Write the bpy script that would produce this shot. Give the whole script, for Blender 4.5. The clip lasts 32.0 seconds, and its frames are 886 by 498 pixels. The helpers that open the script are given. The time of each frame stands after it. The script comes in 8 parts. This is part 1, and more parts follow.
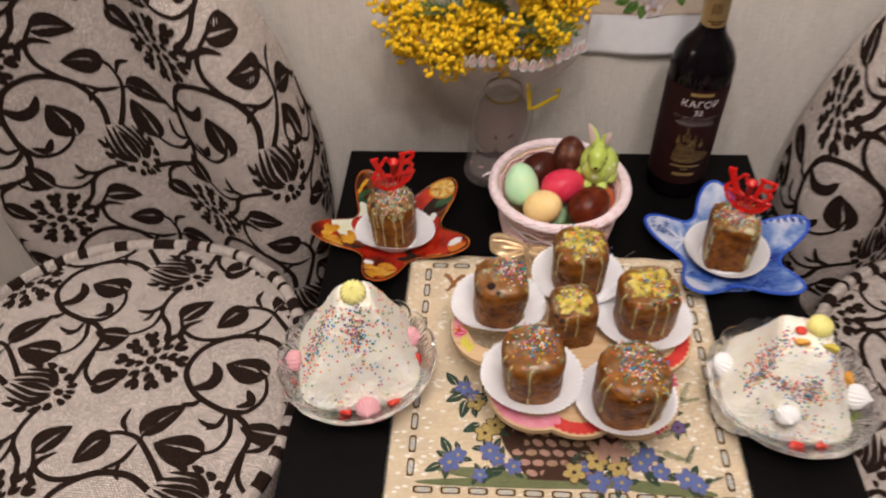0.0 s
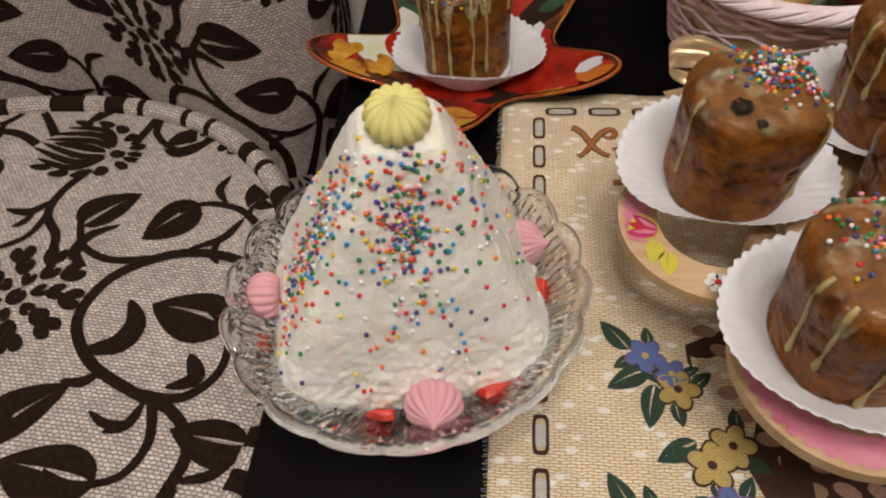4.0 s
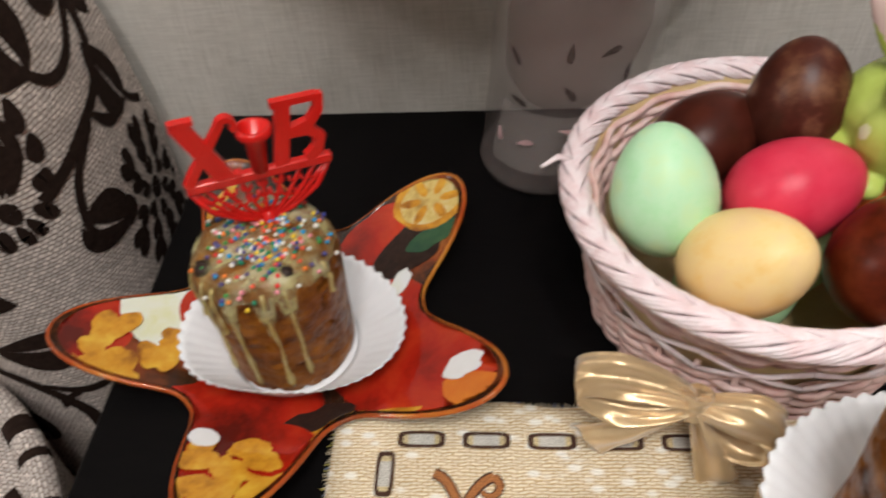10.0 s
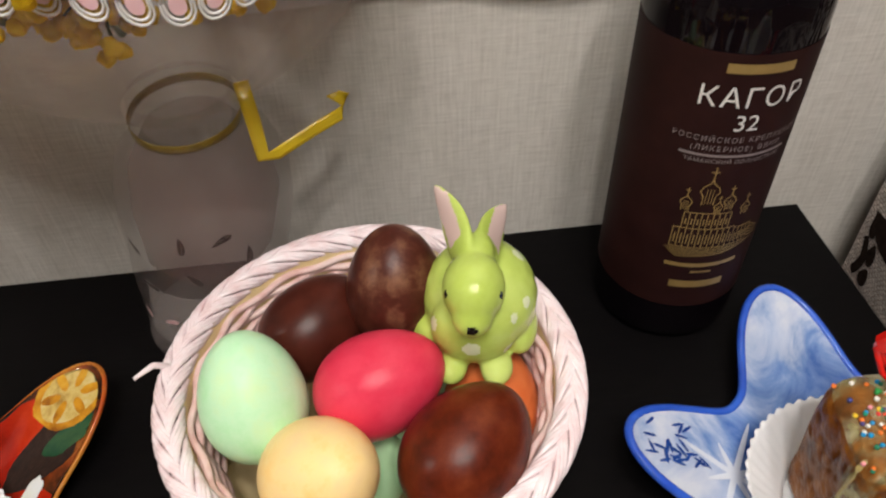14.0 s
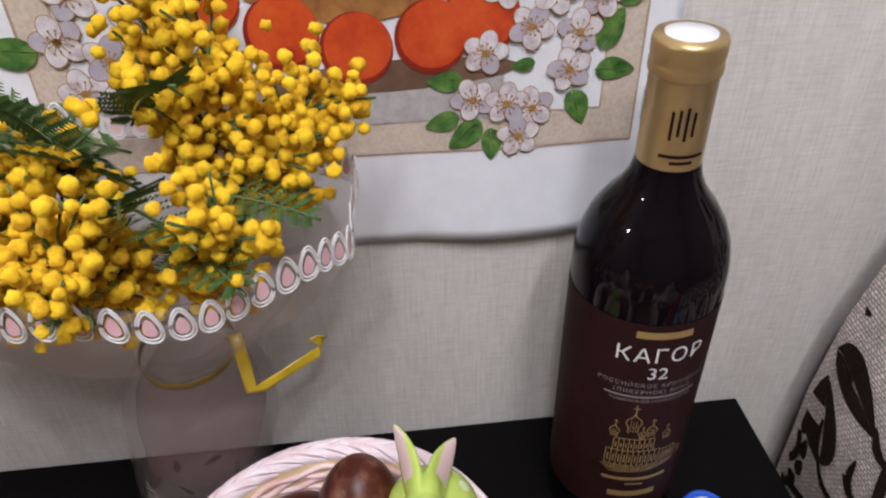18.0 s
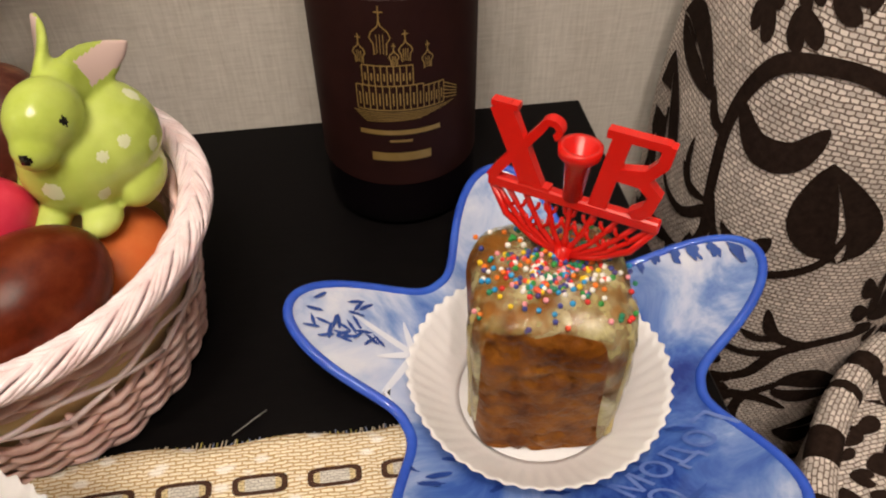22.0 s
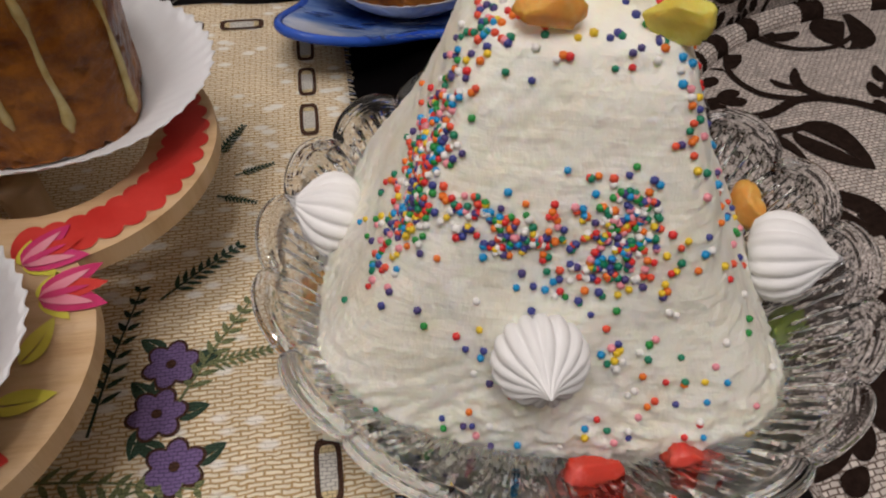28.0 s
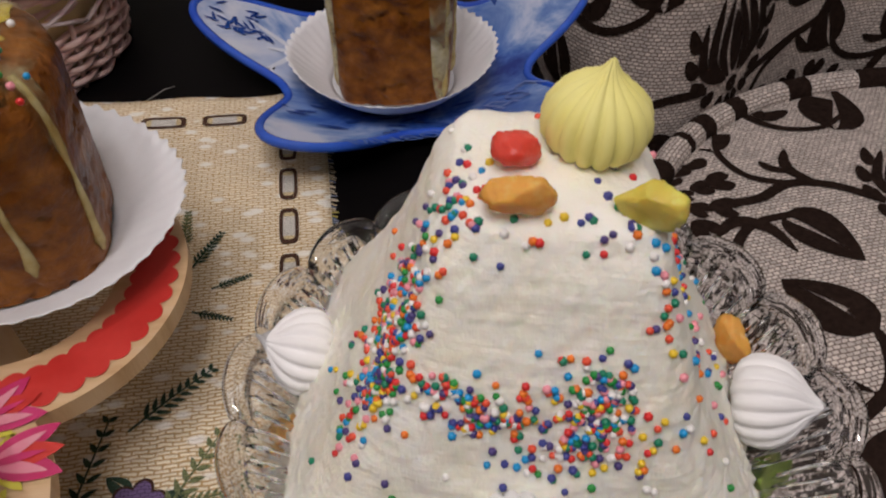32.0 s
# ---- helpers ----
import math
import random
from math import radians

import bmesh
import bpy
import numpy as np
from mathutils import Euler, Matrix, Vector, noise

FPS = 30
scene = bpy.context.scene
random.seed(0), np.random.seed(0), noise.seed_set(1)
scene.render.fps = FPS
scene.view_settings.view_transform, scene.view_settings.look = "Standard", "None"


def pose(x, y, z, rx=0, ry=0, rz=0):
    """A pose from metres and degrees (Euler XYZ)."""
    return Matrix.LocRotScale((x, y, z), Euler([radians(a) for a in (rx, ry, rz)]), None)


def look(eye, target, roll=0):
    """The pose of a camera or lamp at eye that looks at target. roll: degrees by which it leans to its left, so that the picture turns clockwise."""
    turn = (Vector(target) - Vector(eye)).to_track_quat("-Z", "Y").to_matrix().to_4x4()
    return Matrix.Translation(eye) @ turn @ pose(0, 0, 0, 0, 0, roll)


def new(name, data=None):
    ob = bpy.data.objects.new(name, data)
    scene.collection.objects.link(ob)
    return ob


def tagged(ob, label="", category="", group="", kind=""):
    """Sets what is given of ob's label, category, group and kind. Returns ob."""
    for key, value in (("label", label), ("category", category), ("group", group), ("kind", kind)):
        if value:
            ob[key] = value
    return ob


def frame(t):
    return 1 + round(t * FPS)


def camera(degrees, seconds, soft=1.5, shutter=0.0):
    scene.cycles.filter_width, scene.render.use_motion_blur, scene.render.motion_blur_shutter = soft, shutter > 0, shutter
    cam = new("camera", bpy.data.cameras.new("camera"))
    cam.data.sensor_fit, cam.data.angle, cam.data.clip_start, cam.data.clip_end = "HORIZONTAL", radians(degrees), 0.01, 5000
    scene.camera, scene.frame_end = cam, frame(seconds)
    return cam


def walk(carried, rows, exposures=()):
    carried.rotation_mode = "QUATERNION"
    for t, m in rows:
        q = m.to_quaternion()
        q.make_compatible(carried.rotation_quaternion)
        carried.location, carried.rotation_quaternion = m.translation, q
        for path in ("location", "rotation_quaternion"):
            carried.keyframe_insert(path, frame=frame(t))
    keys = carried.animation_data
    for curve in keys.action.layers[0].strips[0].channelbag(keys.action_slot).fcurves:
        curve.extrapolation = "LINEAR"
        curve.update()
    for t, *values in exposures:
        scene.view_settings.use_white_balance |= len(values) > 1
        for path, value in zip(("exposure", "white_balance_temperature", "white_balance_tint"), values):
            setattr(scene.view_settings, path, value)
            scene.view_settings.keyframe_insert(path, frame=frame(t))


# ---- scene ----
cam = camera(61.5, 32.0, soft=2.1, shutter=0.5)
PATH = [
    (0, (-0.0771, -0.8377, 1.1207), (-0.1082, -0.4932, 0.7596), -2.64),
    (0.5, (-0.1113, -0.7739, 1.0275), (-0.1492, -0.4335, 0.6632), -1.74),
    (1, (-0.1530, -0.6871, 0.9202), (-0.1986, -0.3557, 0.5486), -1.93),
    (1.5, (-0.1720, -0.6418, 0.8396), (-0.2208, -0.3254, 0.4555), -3.69),
    (2, (-0.1713, -0.6063, 0.7758), (-0.2314, -0.2876, 0.3952), -4.79),
    (2.5, (-0.1745, -0.5955, 0.7542), (-0.2253, -0.2830, 0.3672), -4.23),
    (4.5, (-0.1595, -0.5863, 0.7653), (-0.2087, -0.2712, 0.3802), -5.80),
    (5, (-0.1678, -0.5794, 0.7763), (-0.2165, -0.2630, 0.3923), -5.53),
    (5.5, (-0.1729, -0.5615, 0.7919), (-0.2155, -0.2404, 0.4109), -4.39),
    (6, (-0.1913, -0.5079, 0.7918), (-0.2329, -0.1861, 0.4114), -5.17),
    (6.5, (-0.1928, -0.4708, 0.7850), (-0.2223, -0.1493, 0.4032), -4.83),
    (7, (-0.1776, -0.4334, 0.7572), (-0.2213, -0.1110, 0.3775), -5.39),
    (7.5, (-0.1681, -0.4150, 0.7397), (-0.2249, -0.0849, 0.3685), -5.97),
    (8, (-0.1616, -0.3970, 0.7253), (-0.2266, -0.0624, 0.3595), -6.48),
    (8.5, (-0.1606, -0.3905, 0.7174), (-0.2242, -0.0568, 0.3506), -6.24),
    (9, (-0.1575, -0.3911, 0.7179), (-0.2203, -0.0566, 0.3516), -6.16),
    (9.5, (-0.1382, -0.3882, 0.7203), (-0.1925, -0.0507, 0.3554), -5.65),
    (10, (-0.1036, -0.3765, 0.7265), (-0.1419, -0.0381, 0.3605), -5.16),
    (10.5, (-0.0774, -0.3624, 0.7303), (-0.0980, -0.0199, 0.3666), -4.31),
    (11, (-0.0548, -0.3533, 0.7338), (-0.0519, -0.0090, 0.3712), -3.17),
    (11.5, (-0.0361, -0.3516, 0.7341), (-0.0209, -0.0062, 0.3729), -2.26),
    (12, (-0.0251, -0.3494, 0.7321), (-0.0031, -0.0063, 0.3691), -1.90),
    (12.5, (-0.0166, -0.3512, 0.7331), (0.0073, -0.0086, 0.3697), -1.57),
    (13, (-0.0031, -0.3428, 0.7444), (0.0237, 0.0039, 0.3852), -1.80),
    (13.5, (0.0090, -0.3365, 0.7533), (0.0408, 0.0148, 0.3990), -1.82),
    (14, (0.0162, -0.3341, 0.7630), (0.0549, 0.0225, 0.4147), -1.62),
    (14.5, (0.0229, -0.3348, 0.7723), (0.0648, 0.0275, 0.4302), -1.61),
    (15, (0.0289, -0.3388, 0.7890), (0.0788, 0.0333, 0.4588), -0.93),
    (15.5, (0.0339, -0.3430, 0.8058), (0.0853, 0.0353, 0.4829), -0.66),
    (17.5, (0.0373, -0.3345, 0.8506), (0.0777, 0.0668, 0.5551), -1.00),
    (18, (0.0391, -0.3380, 0.8500), (0.0803, 0.0607, 0.5512), -1.04),
    (18.5, (0.0532, -0.3507, 0.8346), (0.0941, 0.0432, 0.5295), -1.68),
    (19, (0.0733, -0.3708, 0.8068), (0.1124, 0.0159, 0.4922), -1.89),
    (19.5, (0.0884, -0.3793, 0.7819), (0.1283, -0.0025, 0.4557), -1.78),
    (20, (0.1046, -0.3822, 0.7508), (0.1493, -0.0147, 0.4147), -0.90),
    (20.5, (0.1192, -0.3812, 0.7261), (0.1634, -0.0217, 0.3814), -1.21),
    (21, (0.1342, -0.3786, 0.7115), (0.1799, -0.0251, 0.3608), -0.99),
    (21.5, (0.1418, -0.3720, 0.7036), (0.1900, -0.0207, 0.3510), -0.41),
    (22, (0.1473, -0.3660, 0.6994), (0.1953, -0.0151, 0.3465), -0.56),
    (22.5, (0.1496, -0.3637, 0.6984), (0.1958, -0.0113, 0.3467), -0.65),
    (23, (0.1533, -0.3676, 0.7001), (0.2007, -0.0166, 0.3472), -0.56),
    (23.5, (0.1506, -0.3827, 0.7002), (0.2015, -0.0361, 0.3435), 0.01),
    (24, (0.1514, -0.4188, 0.6918), (0.2066, -0.0759, 0.3322), 0.59),
    (24.5, (0.1516, -0.4420, 0.6854), (0.2039, -0.1069, 0.3180), 0.33),
    (25, (0.1472, -0.4629, 0.6733), (0.2095, -0.1272, 0.3081), 1.83),
    (25.5, (0.1530, -0.4818, 0.6657), (0.2157, -0.1456, 0.3010), 2.02),
    (26, (0.1541, -0.4986, 0.6599), (0.2153, -0.1635, 0.2939), 1.92),
    (26.5, (0.1601, -0.5123, 0.6544), (0.2199, -0.1799, 0.2856), 1.71),
    (28.5, (0.1685, -0.5409, 0.6362), (0.2216, -0.2127, 0.2628), 0.60),
    (29, (0.1675, -0.5422, 0.6413), (0.2232, -0.2109, 0.2709), 1.01),
    (29.5, (0.1640, -0.5481, 0.6510), (0.2200, -0.2137, 0.2835), 1.13),
    (30, (0.1631, -0.5505, 0.6567), (0.2211, -0.2150, 0.2905), 1.27),
    (30.5, (0.1638, -0.5486, 0.6584), (0.2228, -0.2122, 0.2933), 1.51),
    (31, (0.1718, -0.5169, 0.6516), (0.2227, -0.1729, 0.2924), 0.64),
    (31.5, (0.1777, -0.5168, 0.6506), (0.2319, -0.1743, 0.2903), 0.72),
    (32, (0.1781, -0.5135, 0.6549), (0.2359, -0.1709, 0.2953), 1.18),
]
EXPOSURE = [(0.0, 0.08, 6500, 12), (2.0, -0.14, 6450, 10), (5.0, -0.30, 6500, 9), (6.0, -0.20, 6350, 8), (7.0, 0.04, 6350, 8), (9.0, 0.20, 6250, 6), (10.0, 0.17, 6100, 4), (11.0, 0.19, 5900, 1), (13.0, 0.24, 5950, 2), (15.0, 0.45, 6500, 6), (18.0, 0.42, 5600, 10), (20.0, 0.36, 6500, 10), (22.0, 0.34, 7250, 9), (23.0, 0.33, 7400, 9), (25.0, 0.00, 7100, 5), (26.0, -0.34, 6650, 4), (29.0, -0.48, 6250, 11), (30.0, -0.47, 6250, 11), (32.0, -0.47, 6200, 12)]
walk(cam, [(t, look(eye, target, roll)) for t, eye, target, roll in PATH], EXPOSURE)

# ---- world and lamps ----
world = bpy.data.worlds.new("room_dark")
world.use_nodes = True
scene.world = world
world.node_tree.nodes["Background"].inputs[0].default_value = (0.9, 0.8, 0.7, 1)
world.node_tree.nodes["Background"].inputs[1].default_value = 0.004
scene.view_settings.exposure = 0.0
LAMP_POWER = 14.0
LAMP_CENTRE = (0.02, -0.92, 1.98)
for k in range(5):
    a = radians(72 * k + 20)
    lamp = bpy.data.lights.new("chandelier_bulb", "POINT")
    lamp.energy, lamp.shadow_soft_size, lamp.color = LAMP_POWER, 0.05, (1.0, 0.90, 0.84)
    new("chandelier_bulb", lamp).matrix_world = pose(LAMP_CENTRE[0] + 0.28 * math.cos(a), LAMP_CENTRE[1] + 0.28 * math.sin(a), LAMP_CENTRE[2])

# Unseen fill added at the left for the right chair, after a bottle glint
left_fill = bpy.data.lights.new("unseen_left_fill", "POINT")
left_fill.energy, left_fill.shadow_soft_size, left_fill.color = 14.0, 0.05, (1.0, 0.92, 0.84)
new("unseen_left_fill", left_fill).matrix_world = pose(-1.65, -0.72, 1.55)


# ---- building blocks ----
def mesh(name, verts, faces, material=None, smooth=True, uvs=None):
    me = bpy.data.meshes.new(name)
    me.from_pydata([tuple(map(float, v)) for v in verts], [], [tuple(map(int, f)) for f in faces])
    if uvs is not None:
        layer = me.uv_layers.new(name="UVMap")
        idx = np.empty(len(me.loops), dtype=np.int32)
        me.loops.foreach_get("vertex_index", idx)
        layer.data.foreach_set("uv", np.asarray(uvs, dtype=np.float32)[idx].ravel())
    if material is not None:
        me.materials.append(material)
    if smooth and len(me.polygons):
        me.polygons.foreach_set("use_smooth", [True] * len(me.polygons))
    me.update()
    return me


def part(name, data, material=None, parent=None, label=""):
    """Links mesh data (or a bmesh) as one object under a thing or a part."""
    if isinstance(data, bmesh.types.BMesh):
        me = bpy.data.meshes.new(name)
        data.to_mesh(me)
        data.free()
        data = me
    if material is not None and not len(data.materials):
        data.materials.append(material)
    ob = new(name, data)
    if parent is not None:
        ob.parent = parent
    if label:
        ob["label"] = label
    return ob


def thing(name, at, label, category, group="", kind="", turn=0.0, data=None):
    ob = new(name, data)
    ob.matrix_world = pose(at[0], at[1], at[2], 0, 0, turn)
    return tagged(ob, label, category, group, kind)


def join(*pieces):
    """Joins (verts, faces) pieces."""
    verts, faces, n = [], [], 0
    for v, f in pieces:
        verts += [tuple(p) for p in v]
        faces += [tuple(i + n for i in q) for q in f]
        n += len(v)
    return verts, faces


def grid(fn, nu, nv, wrap_u=False, wrap_v=False):
    """A surface fn(u, v), u and v from 0 to 1."""
    verts = [fn(i / (nu if wrap_u else nu - 1), j / (nv if wrap_v else nv - 1)) for j in range(nv) for i in range(nu)]
    faces = []
    for j in range(nv if wrap_v else nv - 1):
        for i in range(nu if wrap_u else nu - 1):
            a, b = j * nu + i, j * nu + (i + 1) % nu
            c, d = ((j + 1) % nv) * nu + (i + 1) % nu, ((j + 1) % nv) * nu + i
            faces.append((a, b, c, d))
    return verts, faces


def lathe(profile, n=48, ripple=None):
    """Turns (radius, z) rows round z; ripple(angle, k, r, z) may change r and z."""
    verts, faces = [], []
    for k, (r, z) in enumerate(profile):
        for i in range(n):
            a = 2 * math.pi * i / n
            rr, zz = ripple(a, k, r, z) if ripple else (r, z)
            verts.append((rr * math.cos(a), rr * math.sin(a), zz))
    for k in range(len(profile) - 1):
        for i in range(n):
            j = (i + 1) % n
            faces.append((k * n + i, k * n + j, (k + 1) * n + j, (k + 1) * n + i))
    return verts, faces


def tube(points, radius, sides=8, closed=False, caps=True):
    """A round bar along points; radius may be one number or one per point."""
    pts = [Vector(p) for p in points]
    n = len(pts)
    verts, faces = [], []
    up = Vector((0.12, 0.07, 1)).normalized()
    for k, p in enumerate(pts):
        a = pts[(k - 1) % n] if closed or k else pts[0]
        b = pts[(k + 1) % n] if closed or k < n - 1 else pts[-1]
        d = (b - a).normalized() if (b - a).length > 1e-9 else Vector((0, 0, 1))
        side = d.cross(up)
        if side.length < 1e-4:
            side = d.cross(Vector((1, 0, 0)))
        side.normalize()
        over = side.cross(d)
        r = radius[k] if hasattr(radius, "__len__") else radius
        for s in range(sides):
            c = 2 * math.pi * s / sides
            verts.append(tuple(p + side * (r * math.cos(c)) + over * (r * math.sin(c))))
    for k in range(n if closed else n - 1):
        for s in range(sides):
            t = (s + 1) % sides
            q = (k + 1) % n
            faces.append((k * sides + s, k * sides + t, q * sides + t, q * sides + s))
    if caps and not closed:
        faces.append(tuple(range(sides))[::-1])
        faces.append(tuple((n - 1) * sides + s for s in range(sides)))
    return verts, faces


def moved(piece, m):
    v, f = piece
    return [tuple(m @ Vector(p)) for p in v], f


def box(x0, x1, y0, y1, z0, z1, r=0.0, seg=2):
    bm = bmesh.new()
    bmesh.ops.create_cube(bm, size=1.0)
    for v in bm.verts:
        v.co = Vector(((x0 + x1) / 2 + v.co.x * (x1 - x0), (y0 + y1) / 2 + v.co.y * (y1 - y0), (z0 + z1) / 2 + v.co.z * (z1 - z0)))
    if r:
        bmesh.ops.bevel(bm, geom=list(bm.edges), offset=r, segments=seg, affect="EDGES", profile=0.5)
    return bm


ICO = []


def ico():
    """Vertices and faces of a small round bead of radius 1."""
    if not ICO:
        bm = bmesh.new()
        bmesh.ops.create_icosphere(bm, subdivisions=1, radius=1.0)
        bm.verts.index_update()
        ICO.append(([tuple(v.co) for v in bm.verts], [tuple(v.index for v in f.verts) for f in bm.faces]))
        bm.free()
    return ICO[0]


def beads(places, radius, rnd, vary=0.12):
    v0, f0 = ico()
    v0 = np.array(v0)
    verts, faces, n = [], [], 0
    for p in places:
        r = radius * (1 + rnd.uniform(-vary, vary))
        verts += (v0 * r + np.array(p)).tolist()
        faces += [tuple(i + n for i in f) for f in f0]
        n += len(v0)
    return verts, faces


def smoothstep(a, b, x):
    t = min(1.0, max(0.0, (x - a) / (b - a)))
    return t * t * (3 - 2 * t)


def lerp_table(rows, x):
    """Piecewise smooth value from rows of (x, y)."""
    if x <= rows[0][0]:
        return rows[0][1]
    for (x0, y0), (x1, y1) in zip(rows, rows[1:]):
        if x <= x1:
            return y0 + (y1 - y0) * (x - x0) / (x1 - x0)
    return rows[-1][1]


# ---- materials ----
def material(name, colour, rough=0.5, metal=0.0, spec=0.5):
    m = bpy.data.materials.new(name)
    m.use_nodes = True
    b = m.node_tree.nodes["Principled BSDF"]
    b.inputs["Base Color"].default_value = (*colour, 1)
    b.inputs["Roughness"].default_value = rough
    b.inputs["Metallic"].default_value = metal
    b.inputs["Specular IOR Level"].default_value = spec
    return m


def node(m, kind, **values):
    n = m.node_tree.nodes.new(kind)
    for key, value in values.items():
        n.inputs[key.replace("_", " ")].default_value = value
    return n


def link(m, a, out, b, into):
    m.node_tree.links.new(a.outputs[out], b.inputs[into])


def bsdf(m):
    return m.node_tree.nodes["Principled BSDF"]


def coords(m, which="Object", scale=(1, 1, 1)):
    c = m.node_tree.nodes.new("ShaderNodeTexCoord")
    p = m.node_tree.nodes.new("ShaderNodeMapping")
    p.inputs["Scale"].default_value = scale
    link(m, c, which, p, "Vector")
    return p


def varied(name, colours, scale=40.0, rough=0.5, bump=0.0, bump_scale=None, spec=0.5, detail=6.0, stretch=(1, 1, 1), which="Object", metal=0.0, positions=None, fine=0.0, warp=0.0):
    """A surface whose colour wanders between the given colours, with fine relief."""
    m = material(name, colours[0], rough, metal, spec)
    p = coords(m, which, stretch)
    n = node(m, "ShaderNodeTexNoise", Scale=scale, Detail=detail, Roughness=0.6, Distortion=warp)
    link(m, p, "Vector", n, "Vector")
    ramp = m.node_tree.nodes.new("ShaderNodeValToRGB")
    while len(ramp.color_ramp.elements) < len(colours):
        ramp.color_ramp.elements.new(0.5)
    for k, c in enumerate(colours):
        e = ramp.color_ramp.elements[k]
        e.position = positions[k] if positions else 0.3 + 0.4 * k / max(1, len(colours) - 1)
        e.color = (*c, 1)
    link(m, n, "Fac", ramp, "Fac")
    link(m, ramp, "Color", bsdf(m), "Base Color")
    if bump:
        g = node(m, "ShaderNodeTexNoise", Scale=bump_scale or scale * 4, Detail=8.0)
        link(m, p, "Vector", g, "Vector")
        b = node(m, "ShaderNodeBump", Strength=min(1.0, 0.6), Distance=bump)
        link(m, g, "Fac", b, "Height")
        link(m, b, "Normal", bsdf(m), "Normal")
    if fine:
        r = node(m, "ShaderNodeMapRange")
        r.inputs["To Min"].default_value, r.inputs["To Max"].default_value = max(0.02, rough - fine), min(1, rough + fine)
        link(m, n, "Fac", r, "Value")
        link(m, r, "Result", bsdf(m), "Roughness")
    return m


def by_island(name, colours, rough=0.35, spec=0.5):
    """One colour of a list for each loose piece of a mesh."""
    m = material(name, colours[0], rough, 0, spec)
    g = m.node_tree.nodes.new("ShaderNodeNewGeometry")
    ramp = m.node_tree.nodes.new("ShaderNodeValToRGB")
    ramp.color_ramp.interpolation = "CONSTANT"
    while len(ramp.color_ramp.elements) < len(colours):
        ramp.color_ramp.elements.new(0.5)
    for k, c in enumerate(colours):
        ramp.color_ramp.elements[k].position = k / len(colours)
        ramp.color_ramp.elements[k].color = (*c, 1)
    link(m, g, "Random Per Island", ramp, "Fac")
    link(m, ramp, "Color", bsdf(m), "Base Color")
    return m


def glassy(name, colour=(1, 1, 1), rough=0.02, ior=1.5):
    m = material(name, colour, rough)
    bsdf(m).inputs["Transmission Weight"].default_value = 1.0
    bsdf(m).inputs["IOR"].default_value = ior
    return m


def film(name, colour, opacity, rough=0.12):
    """Thin clear film: see-through with a gloss."""
    m = material(name, colour, rough)
    bsdf(m).inputs["Alpha"].default_value = opacity
    return m


def woven(name, light, dark, width, height, bump=0.0004, which="UV", mortar=0.12, rough=0.9, second=0.86):
    """Cloth of short yarn floats laid like bricks."""
    m = material(name, light, rough, 0, 0.2)
    p = coords(m, which)
    wob = node(m, "ShaderNodeTexNoise", Scale=220.0, Detail=2.0)
    link(m, p, "Vector", wob, "Vector")
    mixv = m.node_tree.nodes.new("ShaderNodeVectorMath")
    mixv.operation = "MULTIPLY_ADD"
    mixv.inputs[1].default_value = (0.0020, 0.0020, 0)
    link(m, wob, "Color", mixv, 0)
    link(m, p, "Vector", mixv, 2)
    br = node(m, "ShaderNodeTexBrick", Scale=1.0, Mortar_Size=min(width, height) * mortar, Mortar_Smooth=0.6, Bias=0.0, Brick_Width=width, Row_Height=height)
    br.inputs["Color1"].default_value = (*light, 1)
    br.inputs["Color2"].default_value = (*[c * second for c in light], 1)
    br.inputs["Mortar"].default_value = (*dark, 1)
    link(m, mixv, "Vector", br, "Vector")
    big = node(m, "ShaderNodeTexNoise", Scale=30.0, Detail=5.0)
    link(m, p, "Vector", big, "Vector")
    r = node(m, "ShaderNodeMapRange")
    r.inputs["To Min"].default_value, r.inputs["To Max"].default_value = 0.75, 1.2
    link(m, big, "Fac", r, "Value")
    mul = m.node_tree.nodes.new("ShaderNodeVectorMath")
    mul.operation = "SCALE"
    link(m, br, "Color", mul, 0)
    link(m, r, "Result", mul, "Scale")
    link(m, mul, "Vector", bsdf(m), "Base Color")
    b = node(m, "ShaderNodeBump", Strength=0.8, Distance=bump)
    b.invert = True
    link(m, br, "Fac", b, "Height")
    link(m, b, "Normal", bsdf(m), "Normal")
    return m


SPRINKLE_COLOURS = [(0.72, 0.03, 0.03), (0.85, 0.20, 0.02), (0.85, 0.60, 0.03), (0.02, 0.28, 0.05), (0.01, 0.30, 0.66), (0.07, 0.05, 0.20), (0.85, 0.32, 0.38), (0.85, 0.84, 0.82), (0.01, 0.22, 0.12), (0.85, 0.84, 0.82), (0.05, 0.06, 0.28), (0.80, 0.09, 0.04)]
M_SPRINKLE = by_island("sugar_beads", SPRINKLE_COLOURS, 0.35)
M_TABLE = varied("black_brown_veneer", [(0.0025, 0.0022, 0.0025), (0.0045, 0.0038, 0.0040)], 60, 0.45, 0.0, spec=0.07, fine=0.06, stretch=(1, 6, 1))


